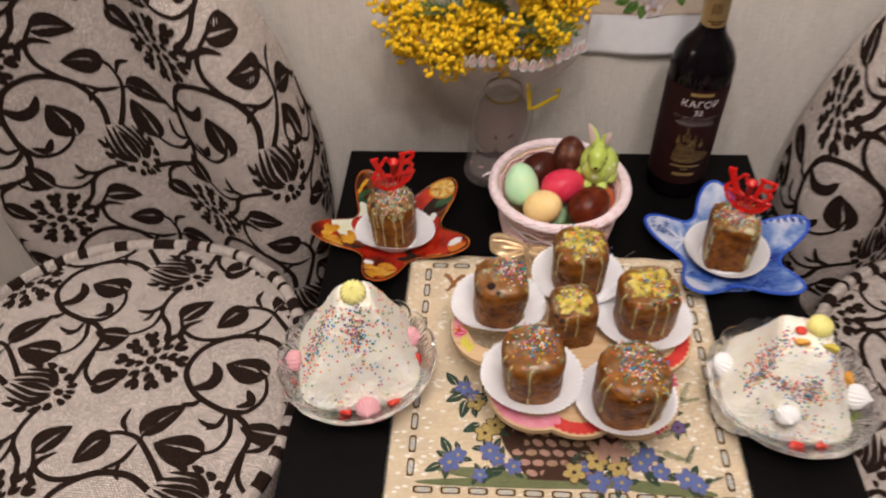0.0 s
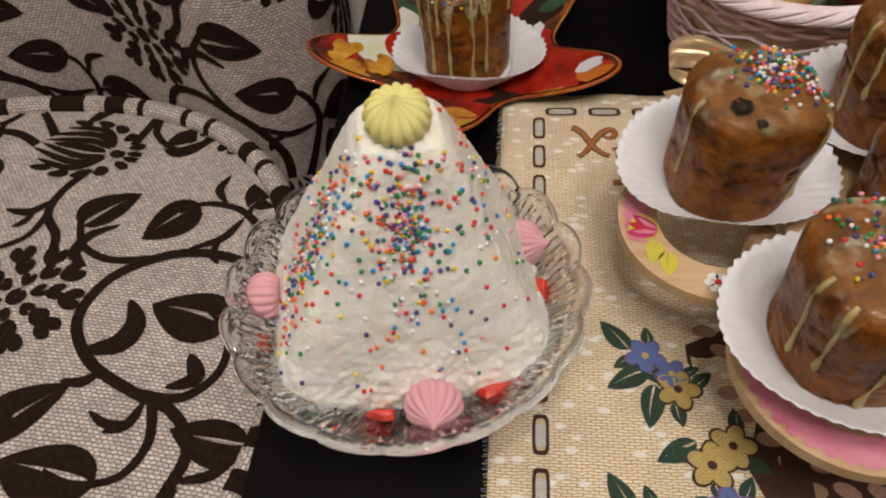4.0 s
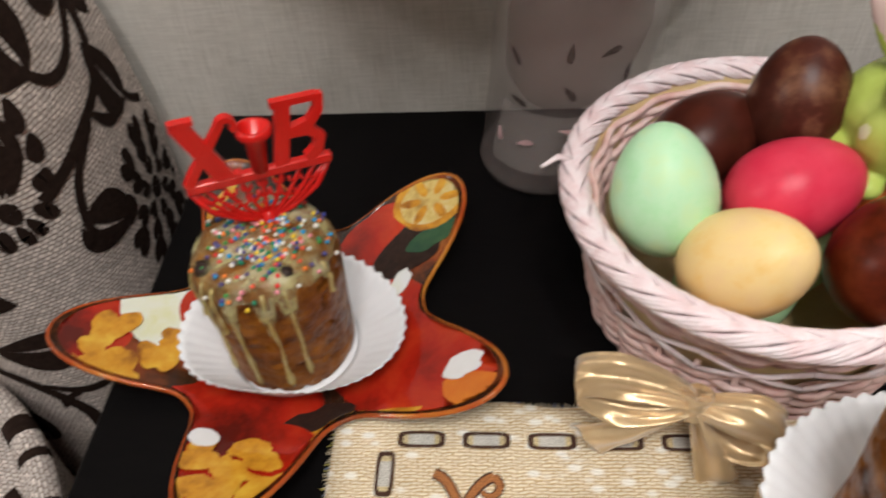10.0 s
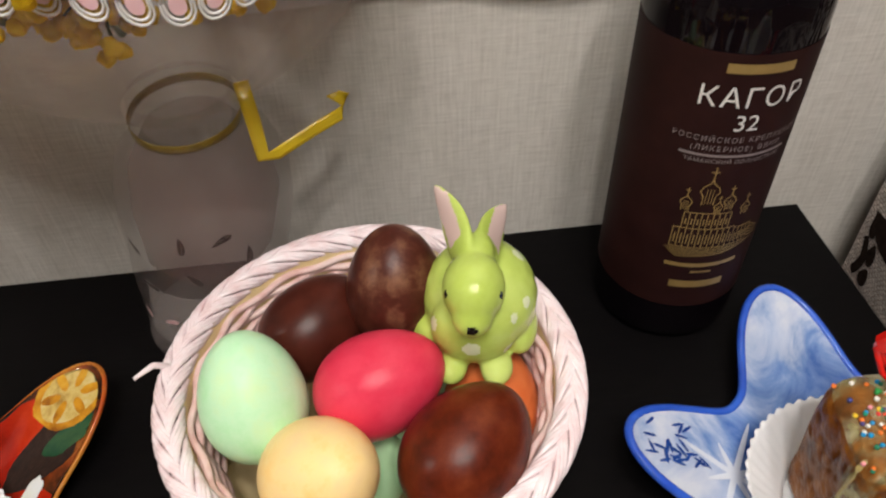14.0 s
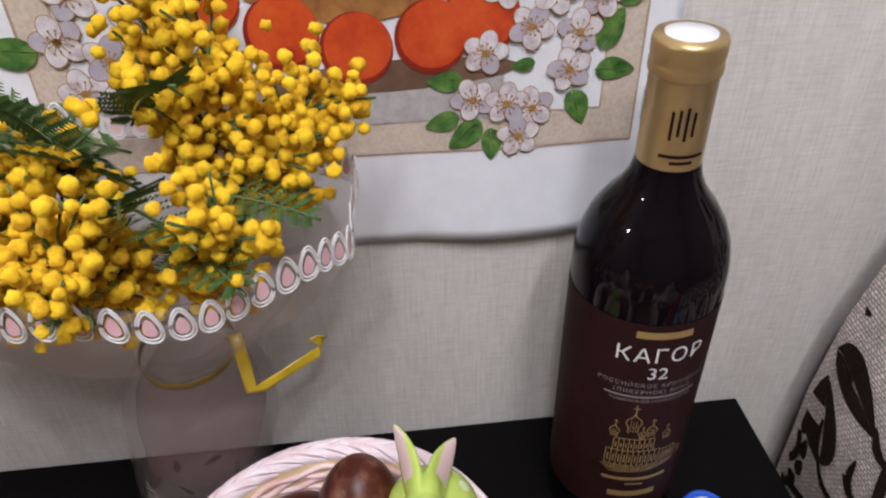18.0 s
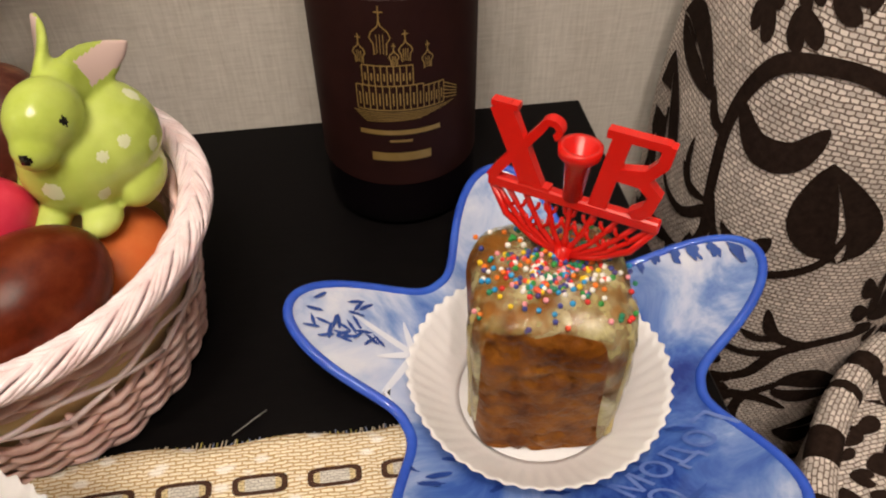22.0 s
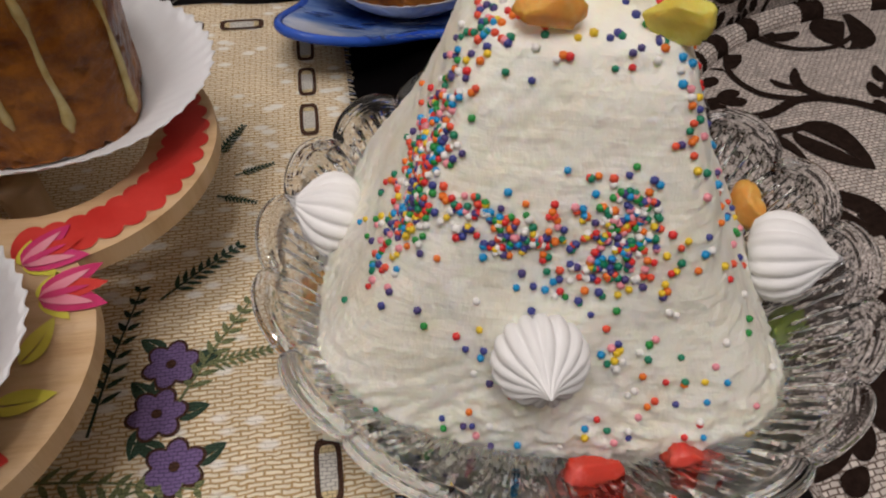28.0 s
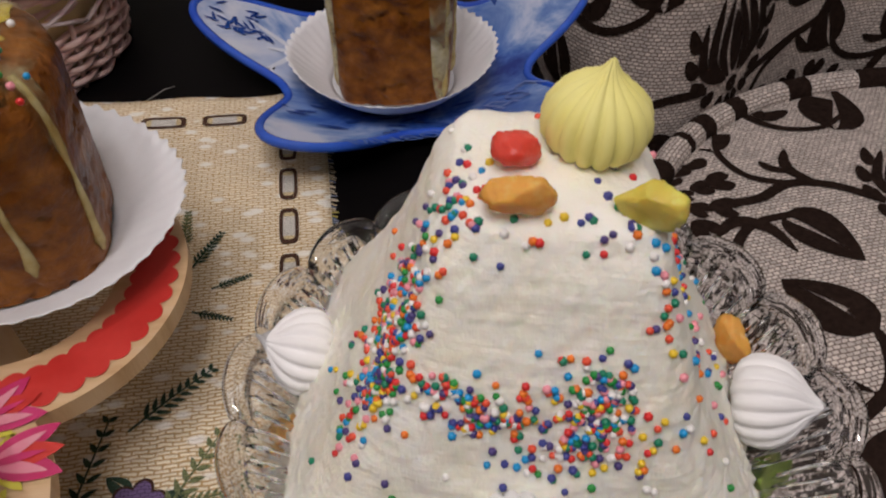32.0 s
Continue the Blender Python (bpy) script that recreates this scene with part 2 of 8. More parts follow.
def linen(name, low, high):
    """Paper pressed like linen: upright and level threads, slubs and faint streaks."""
    m = material(name, low, 0.8, 0, 0.2)
    warp = node(m, "ShaderNodeTexNoise", Scale=1.0, Detail=4.0, Roughness=0.65)
    weft = node(m, "ShaderNodeTexNoise", Scale=1.0, Detail=4.0, Roughness=0.65)
    blot = node(m, "ShaderNodeTexNoise", Scale=9.0, Detail=5.0)
    link(m, coords(m, "Object", (620, 620, 34)), "Vector", warp, "Vector")
    link(m, coords(m, "Object", (60, 60, 640)), "Vector", weft, "Vector")
    link(m, coords(m, "Object", (2.5, 2.5, 0.5)), "Vector", blot, "Vector")
    total = m.node_tree.nodes.new("ShaderNodeMath")
    total.operation = "ADD"
    link(m, warp, "Fac", total, 0)
    link(m, weft, "Fac", total, 1)
    both = m.node_tree.nodes.new("ShaderNodeMath")
    both.operation = "MULTIPLY_ADD"
    both.inputs[1].default_value = 0.55
    link(m, blot, "Fac", both, 0)
    link(m, total, "Value", both, 2)
    ramp = m.node_tree.nodes.new("ShaderNodeValToRGB")
    ramp.color_ramp.elements[0].position, ramp.color_ramp.elements[1].position = 0.32, 0.62
    ramp.color_ramp.elements[0].color, ramp.color_ramp.elements[1].color = (*low, 1), (*high, 1)
    half = m.node_tree.nodes.new("ShaderNodeMath")
    half.operation = "MULTIPLY"
    half.inputs[1].default_value = 0.39
    link(m, both, "Value", half, 0)
    link(m, half, "Value", ramp, "Fac")
    link(m, ramp, "Color", bsdf(m), "Base Color")
    b = node(m, "ShaderNodeBump", Strength=0.6, Distance=0.0006)
    link(m, total, "Value", b, "Height")
    link(m, b, "Normal", bsdf(m), "Normal")
    return m


M_WALL = linen("linen_wallpaper", (0.52, 0.485, 0.435), (0.78, 0.745, 0.69))
M_FABRIC = woven("woven_linen", (0.88, 0.795, 0.74), (0.22, 0.165, 0.135), 0.0036, 0.0024, 0.0014, mortar=0.17, second=0.66)
M_FLOCK = varied("brown_velvet_flock", [(0.014, 0.008, 0.006), (0.030, 0.018, 0.014)], 300, 0.95, 0.0003, 2000, spec=0.08)
M_CREAM = woven("cream_tapestry", (0.97, 0.88, 0.69), (0.56, 0.38, 0.17), 0.0046, 0.0014, 0.0006, mortar=0.26, second=0.90)
cells = node(M_CREAM, "ShaderNodeTexVoronoi", Scale=1.0)
link(M_CREAM, coords(M_CREAM, "UV", (95, 175, 1)), "Vector", cells, "Vector")
fleck = node(M_CREAM, "ShaderNodeMapRange")
for key, value in (("From Min", 0.34), ("From Max", 0.20), ("To Min", 0.0), ("To Max", 0.85)):
    fleck.inputs[key].default_value = value
link(M_CREAM, cells, "Distance", fleck, "Value")
blend = M_CREAM.node_tree.nodes.new("ShaderNodeMix")
blend.data_type = "RGBA"
blend.inputs[7].default_value = (0.96, 0.94, 0.88, 1)
ground_weave = bsdf(M_CREAM).inputs["Base Color"].links[0].from_socket
M_CREAM.node_tree.links.new(ground_weave, blend.inputs[6])
M_CREAM.node_tree.links.new(fleck.outputs["Result"], blend.inputs[0])
M_CREAM.node_tree.links.new(blend.outputs[2], bsdf(M_CREAM).inputs["Base Color"])
M_FLOOR = varied("dark_laminate", [(0.10, 0.055, 0.03), (0.16, 0.09, 0.05)], 8, 0.45, stretch=(1, 8, 1))
M_CEIL = varied("ceiling_paint", [(0.44, 0.425, 0.41), (0.50, 0.485, 0.47)], 3, 0.9)
M_SIDEWALL = varied("plain_paper", [(0.20, 0.185, 0.165), (0.25, 0.23, 0.21)], 20, 0.9)
M_CURD = varied("sweet_curd", [(0.90, 0.87, 0.73), (0.94, 0.92, 0.82), (0.95, 0.94, 0.87)], 60, 0.5, spec=0.35)
gauze = node(M_CURD, "ShaderNodeTexNoise", Scale=1.0, Detail=3.0)
gauze_up = node(M_CURD, "ShaderNodeTexNoise", Scale=1.0, Detail=3.0)
grain = node(M_CURD, "ShaderNodeTexNoise", Scale=420.0, Detail=5.0)
link(M_CURD, coords(M_CURD, "Object", (90, 90, 900)), "Vector", gauze, "Vector")
link(M_CURD, coords(M_CURD, "Object", (900, 900, 90)), "Vector", gauze_up, "Vector")
link(M_CURD, coords(M_CURD), "Vector", grain, "Vector")
sums = []
for first, second in ((gauze, gauze_up), (None, grain)):
    add = M_CURD.node_tree.nodes.new("ShaderNodeMath")
    add.operation = "ADD"
    link(M_CURD, first or sums[0], "Fac" if first else "Value", add, 0)
    link(M_CURD, second, "Fac", add, 1)
    sums.append(add)
relief = node(M_CURD, "ShaderNodeBump", Strength=0.5, Distance=0.0007)
link(M_CURD, sums[1], "Value", relief, "Height")
link(M_CURD, relief, "Normal", bsdf(M_CURD), "Normal")
bsdf(M_CURD).inputs["Subsurface Weight"].default_value = 0.35
bsdf(M_CURD).inputs["Subsurface Radius"].default_value = (0.004, 0.003, 0.002)
bsdf(M_CURD).inputs["Subsurface Scale"].default_value = 1.0
M_GLASS = glassy("cut_crystal", (0.95, 0.96, 0.98), 0.015, 1.5)
bsdf(M_GLASS).inputs["Transmission Weight"].default_value = 1.0
M_CAKE = varied("baked_crust", [(0.065, 0.015, 0.0018), (0.180, 0.056, 0.0055), (0.31, 0.115, 0.014)], 90, 0.40, 0.0028, 240, spec=0.14, positions=[0.30, 0.48, 0.70], detail=10)
bsdf(M_CAKE).inputs["Coat Weight"].default_value = 0.28
bsdf(M_CAKE).inputs["Coat Roughness"].default_value = 0.16
M_CRUMB = varied("open_crumb", [(0.030, 0.008, 0.0020), (0.14, 0.042, 0.006), (0.25, 0.088, 0.015)], 120, 0.7, 0.0050, 260, spec=0.12, positions=[0.36, 0.45, 0.66], detail=12, stretch=(1, 1, 2.2))
M_PAPER = varied("white_paper", [(0.76, 0.77, 0.80), (0.82, 0.83, 0.86)], 60, 0.8, 0.0002, 500)
M_RED = varied("red_plastic", [(0.60, 0.008, 0.006), (0.68, 0.012, 0.009)], 80, 0.25)

# ---- room ----
def slab(name, x0, x1, y0, y1, z0, z1, mat_, label):
    ob = new(name, None)
    bm = box(x0, x1, y0, y1, z0, z1)
    me = bpy.data.meshes.new(name)
    bm.to_mesh(me)
    bm.free()
    me.materials.append(mat_)
    ob2 = new(name, me)
    bpy.data.objects.remove(ob)
    ob2.name = name
    return tagged(ob2, label, name.split("_")[0], kind="structure")


slab("wall_north", -2.2, 2.2, 0.0, 0.12, 0, 2.6, M_WALL, "grey-beige linen-textured papered wall")
slab("wall_south", -2.2, 2.2, -3.62, -3.5, 0, 2.6, M_SIDEWALL, "plain papered wall behind")
slab("wall_east", 2.2, 2.32, -3.62, 0.12, 0, 2.6, M_SIDEWALL, "plain papered side wall")
slab("wall_west", -2.32, -2.2, -3.62, 0.12, 0, 2.6, M_SIDEWALL, "plain papered side wall")
slab("floor", -2.32, 2.32, -3.62, 0.12, -0.1, 0.0, M_FLOOR, "dark laminate floor")
slab("ceiling", -2.32, 2.32, -3.62, 0.12, 2.6, 2.7, M_CEIL, "white painted ceiling")

# ---- side table ----
TZ = 0.45
TABLE = thing("side_table", (0, -0.28, 0), "square black-brown veneered side table against the wall", "table")
part("tabletop", box(-0.278, 0.279, -0.275, 0.275, 0.40, TZ, 0.0012, 1), M_TABLE, TABLE)
for sx in (-1, 1):
    for sy in (-1, 1):
        cx, cy = sx * 0.25, sy * 0.25
        part("leg", box(cx - 0.025, cx + 0.025, cy - 0.025, cy + 0.025, 0, 0.40, 0.001, 1), M_TABLE, TABLE)



# ---- velvet pattern of the upholstery ----
def spiral(cx, cy, r0, r1, a0, a1, n=26):
    return [(cx + (r0 + (r1 - r0) * k / n) * math.cos(radians(a0 + (a1 - a0) * k / n)), cy + (r0 + (r1 - r0) * k / n) * math.sin(radians(a0 + (a1 - a0) * k / n))) for k in range(n + 1)]


def bezier(p0, p1, p2, p3, n=18):
    out = []
    for k in range(n + 1):
        t = k / n
        b = ((1 - t) ** 3, 3 * t * (1 - t) ** 2, 3 * t * t * (1 - t), t ** 3)
        out.append(tuple(b[0] * p0[i] + b[1] * p1[i] + b[2] * p2[i] + b[3] * p3[i] for i in (0, 1)))
    return out


def ribbon(pts, w0, w1=None):
    """A flat band along 2D points, as rows of (left, right)."""
    w1 = w0 if w1 is None else w1
    rows = []
    for k, p in enumerate(pts):
        a, b = pts[max(0, k - 1)], pts[min(len(pts) - 1, k + 1)]
        d = math.hypot(b[0] - a[0], b[1] - a[1]) or 1e-6
        nx, ny = -(b[1] - a[1]) / d, (b[0] - a[0]) / d
        w = (w0 + (w1 - w0) * k / (len(pts) - 1)) / 2
        rows.append(((p[0] + nx * w, p[1] + ny * w), (p[0] - nx * w, p[1] - ny * w)))
    return rows


def leaf(x, y, angle, length, width, bend=0.25, slit=0.06, n=12):
    """Two half blades with a light vein between them."""
    a = radians(angle)
    ca, sa = math.cos(a), math.sin(a)
    strips = []
    for side in (1, -1):
        rows = []
        for k in range(n + 1):
            t = k / n
            w = width / 2 * 1.2 * (math.sin(math.pi * t ** 0.72) ** 0.8) * (1.15 if side > 0 else 0.85)
            lx = length * t
            ly = bend * length * t * t
            inner = slit * width * max(0.0, 1 - t / 0.8) * side * min(1.0, t * 8)
            outer = side * max(w, abs(inner))
            rows.append(tuple((x + ca * lx - sa * (ly + o), y + sa * lx + ca * (ly + o)) for o in (inner, outer)))
        strips.append(rows)
    return strips


def curve(pts, n=7):
    """A smooth line through 2D points."""
    out = []
    for k in range(len(pts) - 1):
        p0, p1, p2, p3 = pts[max(0, k - 1)], pts[k], pts[k + 1], pts[min(len(pts) - 1, k + 2)]
        for j in range(n):
            t = j / n
            out.append(tuple(0.5 * (2 * p1[i] + (p2[i] - p0[i]) * t + (2 * p0[i] - 5 * p1[i] + 4 * p2[i] - p3[i]) * t * t + (3 * p1[i] - p0[i] - 3 * p2[i] + p3[i]) * t ** 3) for i in (0, 1)))
    return out + [tuple(pts[-1])]


def blade(pts, width, peak=0.5, n=7):
    """A petal or hook along a smooth line, widest at a share of its length."""
    line = curve(pts, n)
    rows = []
    for k, p in enumerate(line):
        t = k / (len(line) - 1)
        x = t / peak if t < peak else (1 - t) / (1 - peak)
        w = width * (0.06 + 0.94 * math.sin(math.pi / 2 * x) ** 0.8)
        a, b = line[max(0, k - 1)], line[min(len(line) - 1, k + 1)]
        d = math.hypot(b[0] - a[0], b[1] - a[1]) or 1e-9
        nx, ny = -(b[1] - a[1]) / d * w / 2, (b[0] - a[0]) / d * w / 2
        rows.append(((p[0] + nx, p[1] + ny), (p[0] - nx, p[1] - ny)))
    return rows


def placed(strips, x, y, angle, s):
    """Turns, scales and moves flat strips."""
    c, q = math.cos(radians(angle)) * s, math.sin(radians(angle)) * s
    return [[tuple((x + c * p[0] - q * p[1], y + q * p[0] + c * p[1]) for p in row) for row in rows] for rows in strips]


def lotus():
    """A cupped flower seen from the side, its tip up, 1 high: nested petals, outer lobes, a round eye."""
    out = [blade([(0, 0.15), (0.02, 0.45), (0.0, 0.84)], 0.17)]
    for m in (-1, 1):
        out.append(blade([(0.07 * m, 0.12), (0.18 * m, 0.44), (0.04 * m, 0.98)], 0.125))
        out.append(blade([(0.11 * m, 0.10), (0.33 * m, 0.42), (0.17 * m, 1.02)], 0.135))
        out.append(blade([(0.15 * m, 0.10), (0.46 * m, 0.38), (0.38 * m, 0.86)], 0.125, 0.5))
        for x, y, a, ln, w in ((0.50, 0.60, 70, 0.20, 0.15), (0.52, 0.38, 42, 0.18, 0.17), (0.44, 0.20, 12, 0.18, 0.17), (0.30, 0.06, -16, 0.20, 0.17), (0.16, -0.06, -48, 0.20, 0.15), (0.05, -0.09, -80, 0.20, 0.13)):
            c, q = math.cos(radians(a)) * m, math.sin(radians(a))
            out.append(blade([(x * m, y), (x * m + 0.6 * ln * c, y + 0.6 * ln * q - 0.02), (x * m + ln * c, y + ln * q + 0.07)], w, 0.45, 5))
    out.append(ribbon(spiral(0, 0, 0.055, 0.045, 0, 360, 14), 0.09))
    return [[tuple((0.74 * x, y) for x, y in row) for row in rows] for rows in out]


def peony():
    """A round full flower of lobed petals, 1 in radius."""
    out = [ribbon(spiral(0, 0, 0.085, 0.085, 0, 360, 12), 0.15)]
    for n, r, ln, w, first in ((6, 0.20, 0.24, 0.20, 10), (8, 0.42, 0.30, 0.26, 30), (10, 0.66, 0.36, 0.34, 0)):
        for k in range(n):
            a = radians(first + 360 * k / n)
            c, q = math.cos(a), math.sin(a)
            for m in (-1, 1):
                x, y = (r + 0.02) * c - 0.28 * w * m * q, (r + 0.02) * q + 0.28 * w * m * c
                out.append(blade([(r * c, r * q), (x + 0.5 * ln * c, y + 0.5 * ln * q), (x + ln * c, y + ln * q)], w * 0.62, 0.6, 4))
    return out


PITCH_U, PITCH_V = 0.2200, 0.2490


def motif_tile():
    """One repeat of the scroll pattern round a lotus at the origin; drawn on a board of 265 by 300 marks."""
    k = PITCH_U / 265

    def at(*pts):
        return [((x - 490) * k, (310 - y) * k) for x, y in pts]
    s = placed(lotus(), *at((506, 338))[0], 18, 84 * k)
    s += placed(peony(), *at((350, 408))[0], 12, 52 * k)
    stems = [
        (9.5, 8.5, (474, 258), (474, 222), (455, 185), (425, 163), (395, 156), (362, 168), (344, 205), (345, 250), (350, 285), (336, 314), (300, 325), (258, 340)),
        (9, 4, (346, 255), (362, 282), (392, 288), (418, 270), (426, 240)),
        (8, 4, (347, 268), (325, 288), (298, 290), (278, 270), (272, 245)),
        (8, 6, (436, 168), (416, 140), (414, 108), (434, 80)),
        (9, 5, (492, 262), (508, 222), (517, 188), (506, 158), (485, 146)),
        (5, 3, (512, 198), (530, 192), (550, 196)),
        (8, 5, (312, 324), (284, 342), (275, 372), (284, 392)),
        (8, 8, (388, 398), (408, 380), (420, 352), (445, 338), (478, 335)),
        (7, 4, (424, 350), (395, 359), (368, 345), (354, 318))]
    for row in stems:
        s.append(ribbon(curve(at(*row[2:])), row[0] * k, row[1] * k))
    for x, y, x1, y1, w, b in [(427, 268, 408, 203, 40, 0.16), (284, 282, 262, 213, 40, 0.16), (426, 88, 482, 98, 32, -0.18), (503, 152, 446, 142, 34, 0.14), (522, 190, 590, 206, 32, -0.12), (270, 368, 312, 398, 34, 0.25), (364, 344, 338, 294, 30, -0.15)]:
        p, q = at((x, y), (x1, y1))
        ln = math.hypot(q[0] - p[0], q[1] - p[1])
        s += leaf(p[0], p[1], math.degrees(math.atan2(q[1] - p[1], q[0] - p[0])) - 40 * b, ln, w * k, b, 0.09)
    for w, peak, *pts in [
            (19, 0.45, (347, 192), (366, 210), (386, 206), (398, 186)), (13, 0.6, (360, 266), (378, 278), (390, 260)),
            (8, 0.5, (346, 262), (326, 266), (312, 256)), (7, 0.5, (328, 266), (318, 254), (318, 236)),
            (8, 0.5, (512, 196), (484, 198), (460, 184)), (7, 0.5, (482, 198), (468, 204), (462, 216)),
            (8, 0.5, (516, 172), (524, 154), (544, 148)), (8, 0.5, (316, 322), (332, 338), (350, 344)),
            (9, 0.5, (440, 342), (414, 336), (404, 314)), (7, 0.5, (418, 338), (404, 342), (394, 338)),
            (11, 0.55, (446, 416), (424, 404), (404, 410), (400, 430)), (9, 0.5, (344, 218), (330, 214), (322, 200))]:
        s.append(blade(at(*pts), w * k, peak))
    return s


def flock(surface, inside, reach, origin, turn=0.0):
    """Lays the repeat over a surface(u, v) -> (point, normal), where inside(u, v), as far as reach."""
    tile = motif_tile()
    verts, faces = [], []
    c, q = math.cos(radians(turn)), math.sin(radians(turn))
    for j in range(-5, 6):
        for i in range(-5, 6):
            du, dv = i * PITCH_U, j * PITCH_V
            if math.hypot(origin[0] + c * du - q * dv, origin[1] + q * du + c * dv - reach[1]) > reach[0]:
                continue
            for strip in tile:
                last = None
                for row in strip:
                    pair = [(origin[0] + c * (x + du) - q * (y + dv), origin[1] + q * (x + du) + c * (y + dv)) for x, y in row]
                    if not (inside(*pair[0]) and inside(*pair[1])):
                        last = None
                        continue
                    n = len(verts)
                    for p in pair:
                        at, nrm = surface(*p)
                        verts.append(tuple(at + nrm * 0.0007))
                    if last is not None:
                        faces.append((last, last + 1, n + 1, n))
                    last = n
    return verts, faces


# ---- armchairs ----
def chair_plan(phi, half_w, half_d, power=2.6):
    """Point of a rounded plan; phi 0 is the back's middle, 90 degrees the side that faces the table."""
    s, c = math.sin(phi), math.cos(phi)
    k = (abs(s) ** power + abs(c) ** power) ** (-1 / power)
    return half_w * s * k, half_d * c * k


BACK_HALF = [(0.05, 0.200), (0.30, 0.218), (0.37, 0.226), (0.47, 0.227), (0.53, 0.221), (0.57, 0.211), (0.635, 0.193), (0.69, 0.170), (0.725, 0.149), (0.77, 0.115), (0.80, 0.082), (0.82, 0.045), (0.83, 0.012)]
BACK_PLAN = curve([(0.0, 0.272), (0.05, 0.262), (0.09, 0.244), (0.125, 0.224), (0.155, 0.212), (0.185, 0.212), (0.210, 0.223), (0.228, 0.240), (0.236, 0.264), (0.237, 0.295), (0.232, 0.350)], 6)
PLAN_RUN = [0.0]
for p, q in zip(BACK_PLAN, BACK_PLAN[1:]):
    PLAN_RUN.append(PLAN_RUN[-1] + math.hypot(q[0] - p[0], q[1] - p[1]))


def back_at(u, z):
    """The backrest by metres round its plan (u) and height: hollow in the middle, rolled at the sides."""
    half = lerp_table(BACK_HALF, z)
    k = half / 0.237
    side = -1 if u < 0 else 1
    run = min(abs(u) / max(0.05, k), PLAN_RUN[-1])
    x = lerp_table(list(zip(PLAN_RUN, [p[0] for p in BACK_PLAN])), run)
    y = lerp_table(list(zip(PLAN_RUN, [p[1] for p in BACK_PLAN])), run)
    return Vector((x * k * side, 0.280 - (0.280 - y) * (0.4 + 0.6 * k) + 0.03 * max(0.0, z - 0.5), z))


def back_cloth(u, z):
    p = back_at(u, z)
    n = (back_at(u + 0.002, z) - back_at(u - 0.002, z)).cross(back_at(u, z + 0.004) - back_at(u, z - 0.004))
    return p, n.normalized() if n.length > 1e-12 else Vector((0, -1, 0))


def on_back(u, z):
    return 0.20 < z < 0.81 and abs(u) < PLAN_RUN[-1] * lerp_table(BACK_HALF, z) / 0.237 - 0.006


SEAT_R = 0.226


def seat_height(x, y):
    return 0.385 - 0.012 * min(1.3, (x * x + y * y / 1.08) / SEAT_R ** 2)


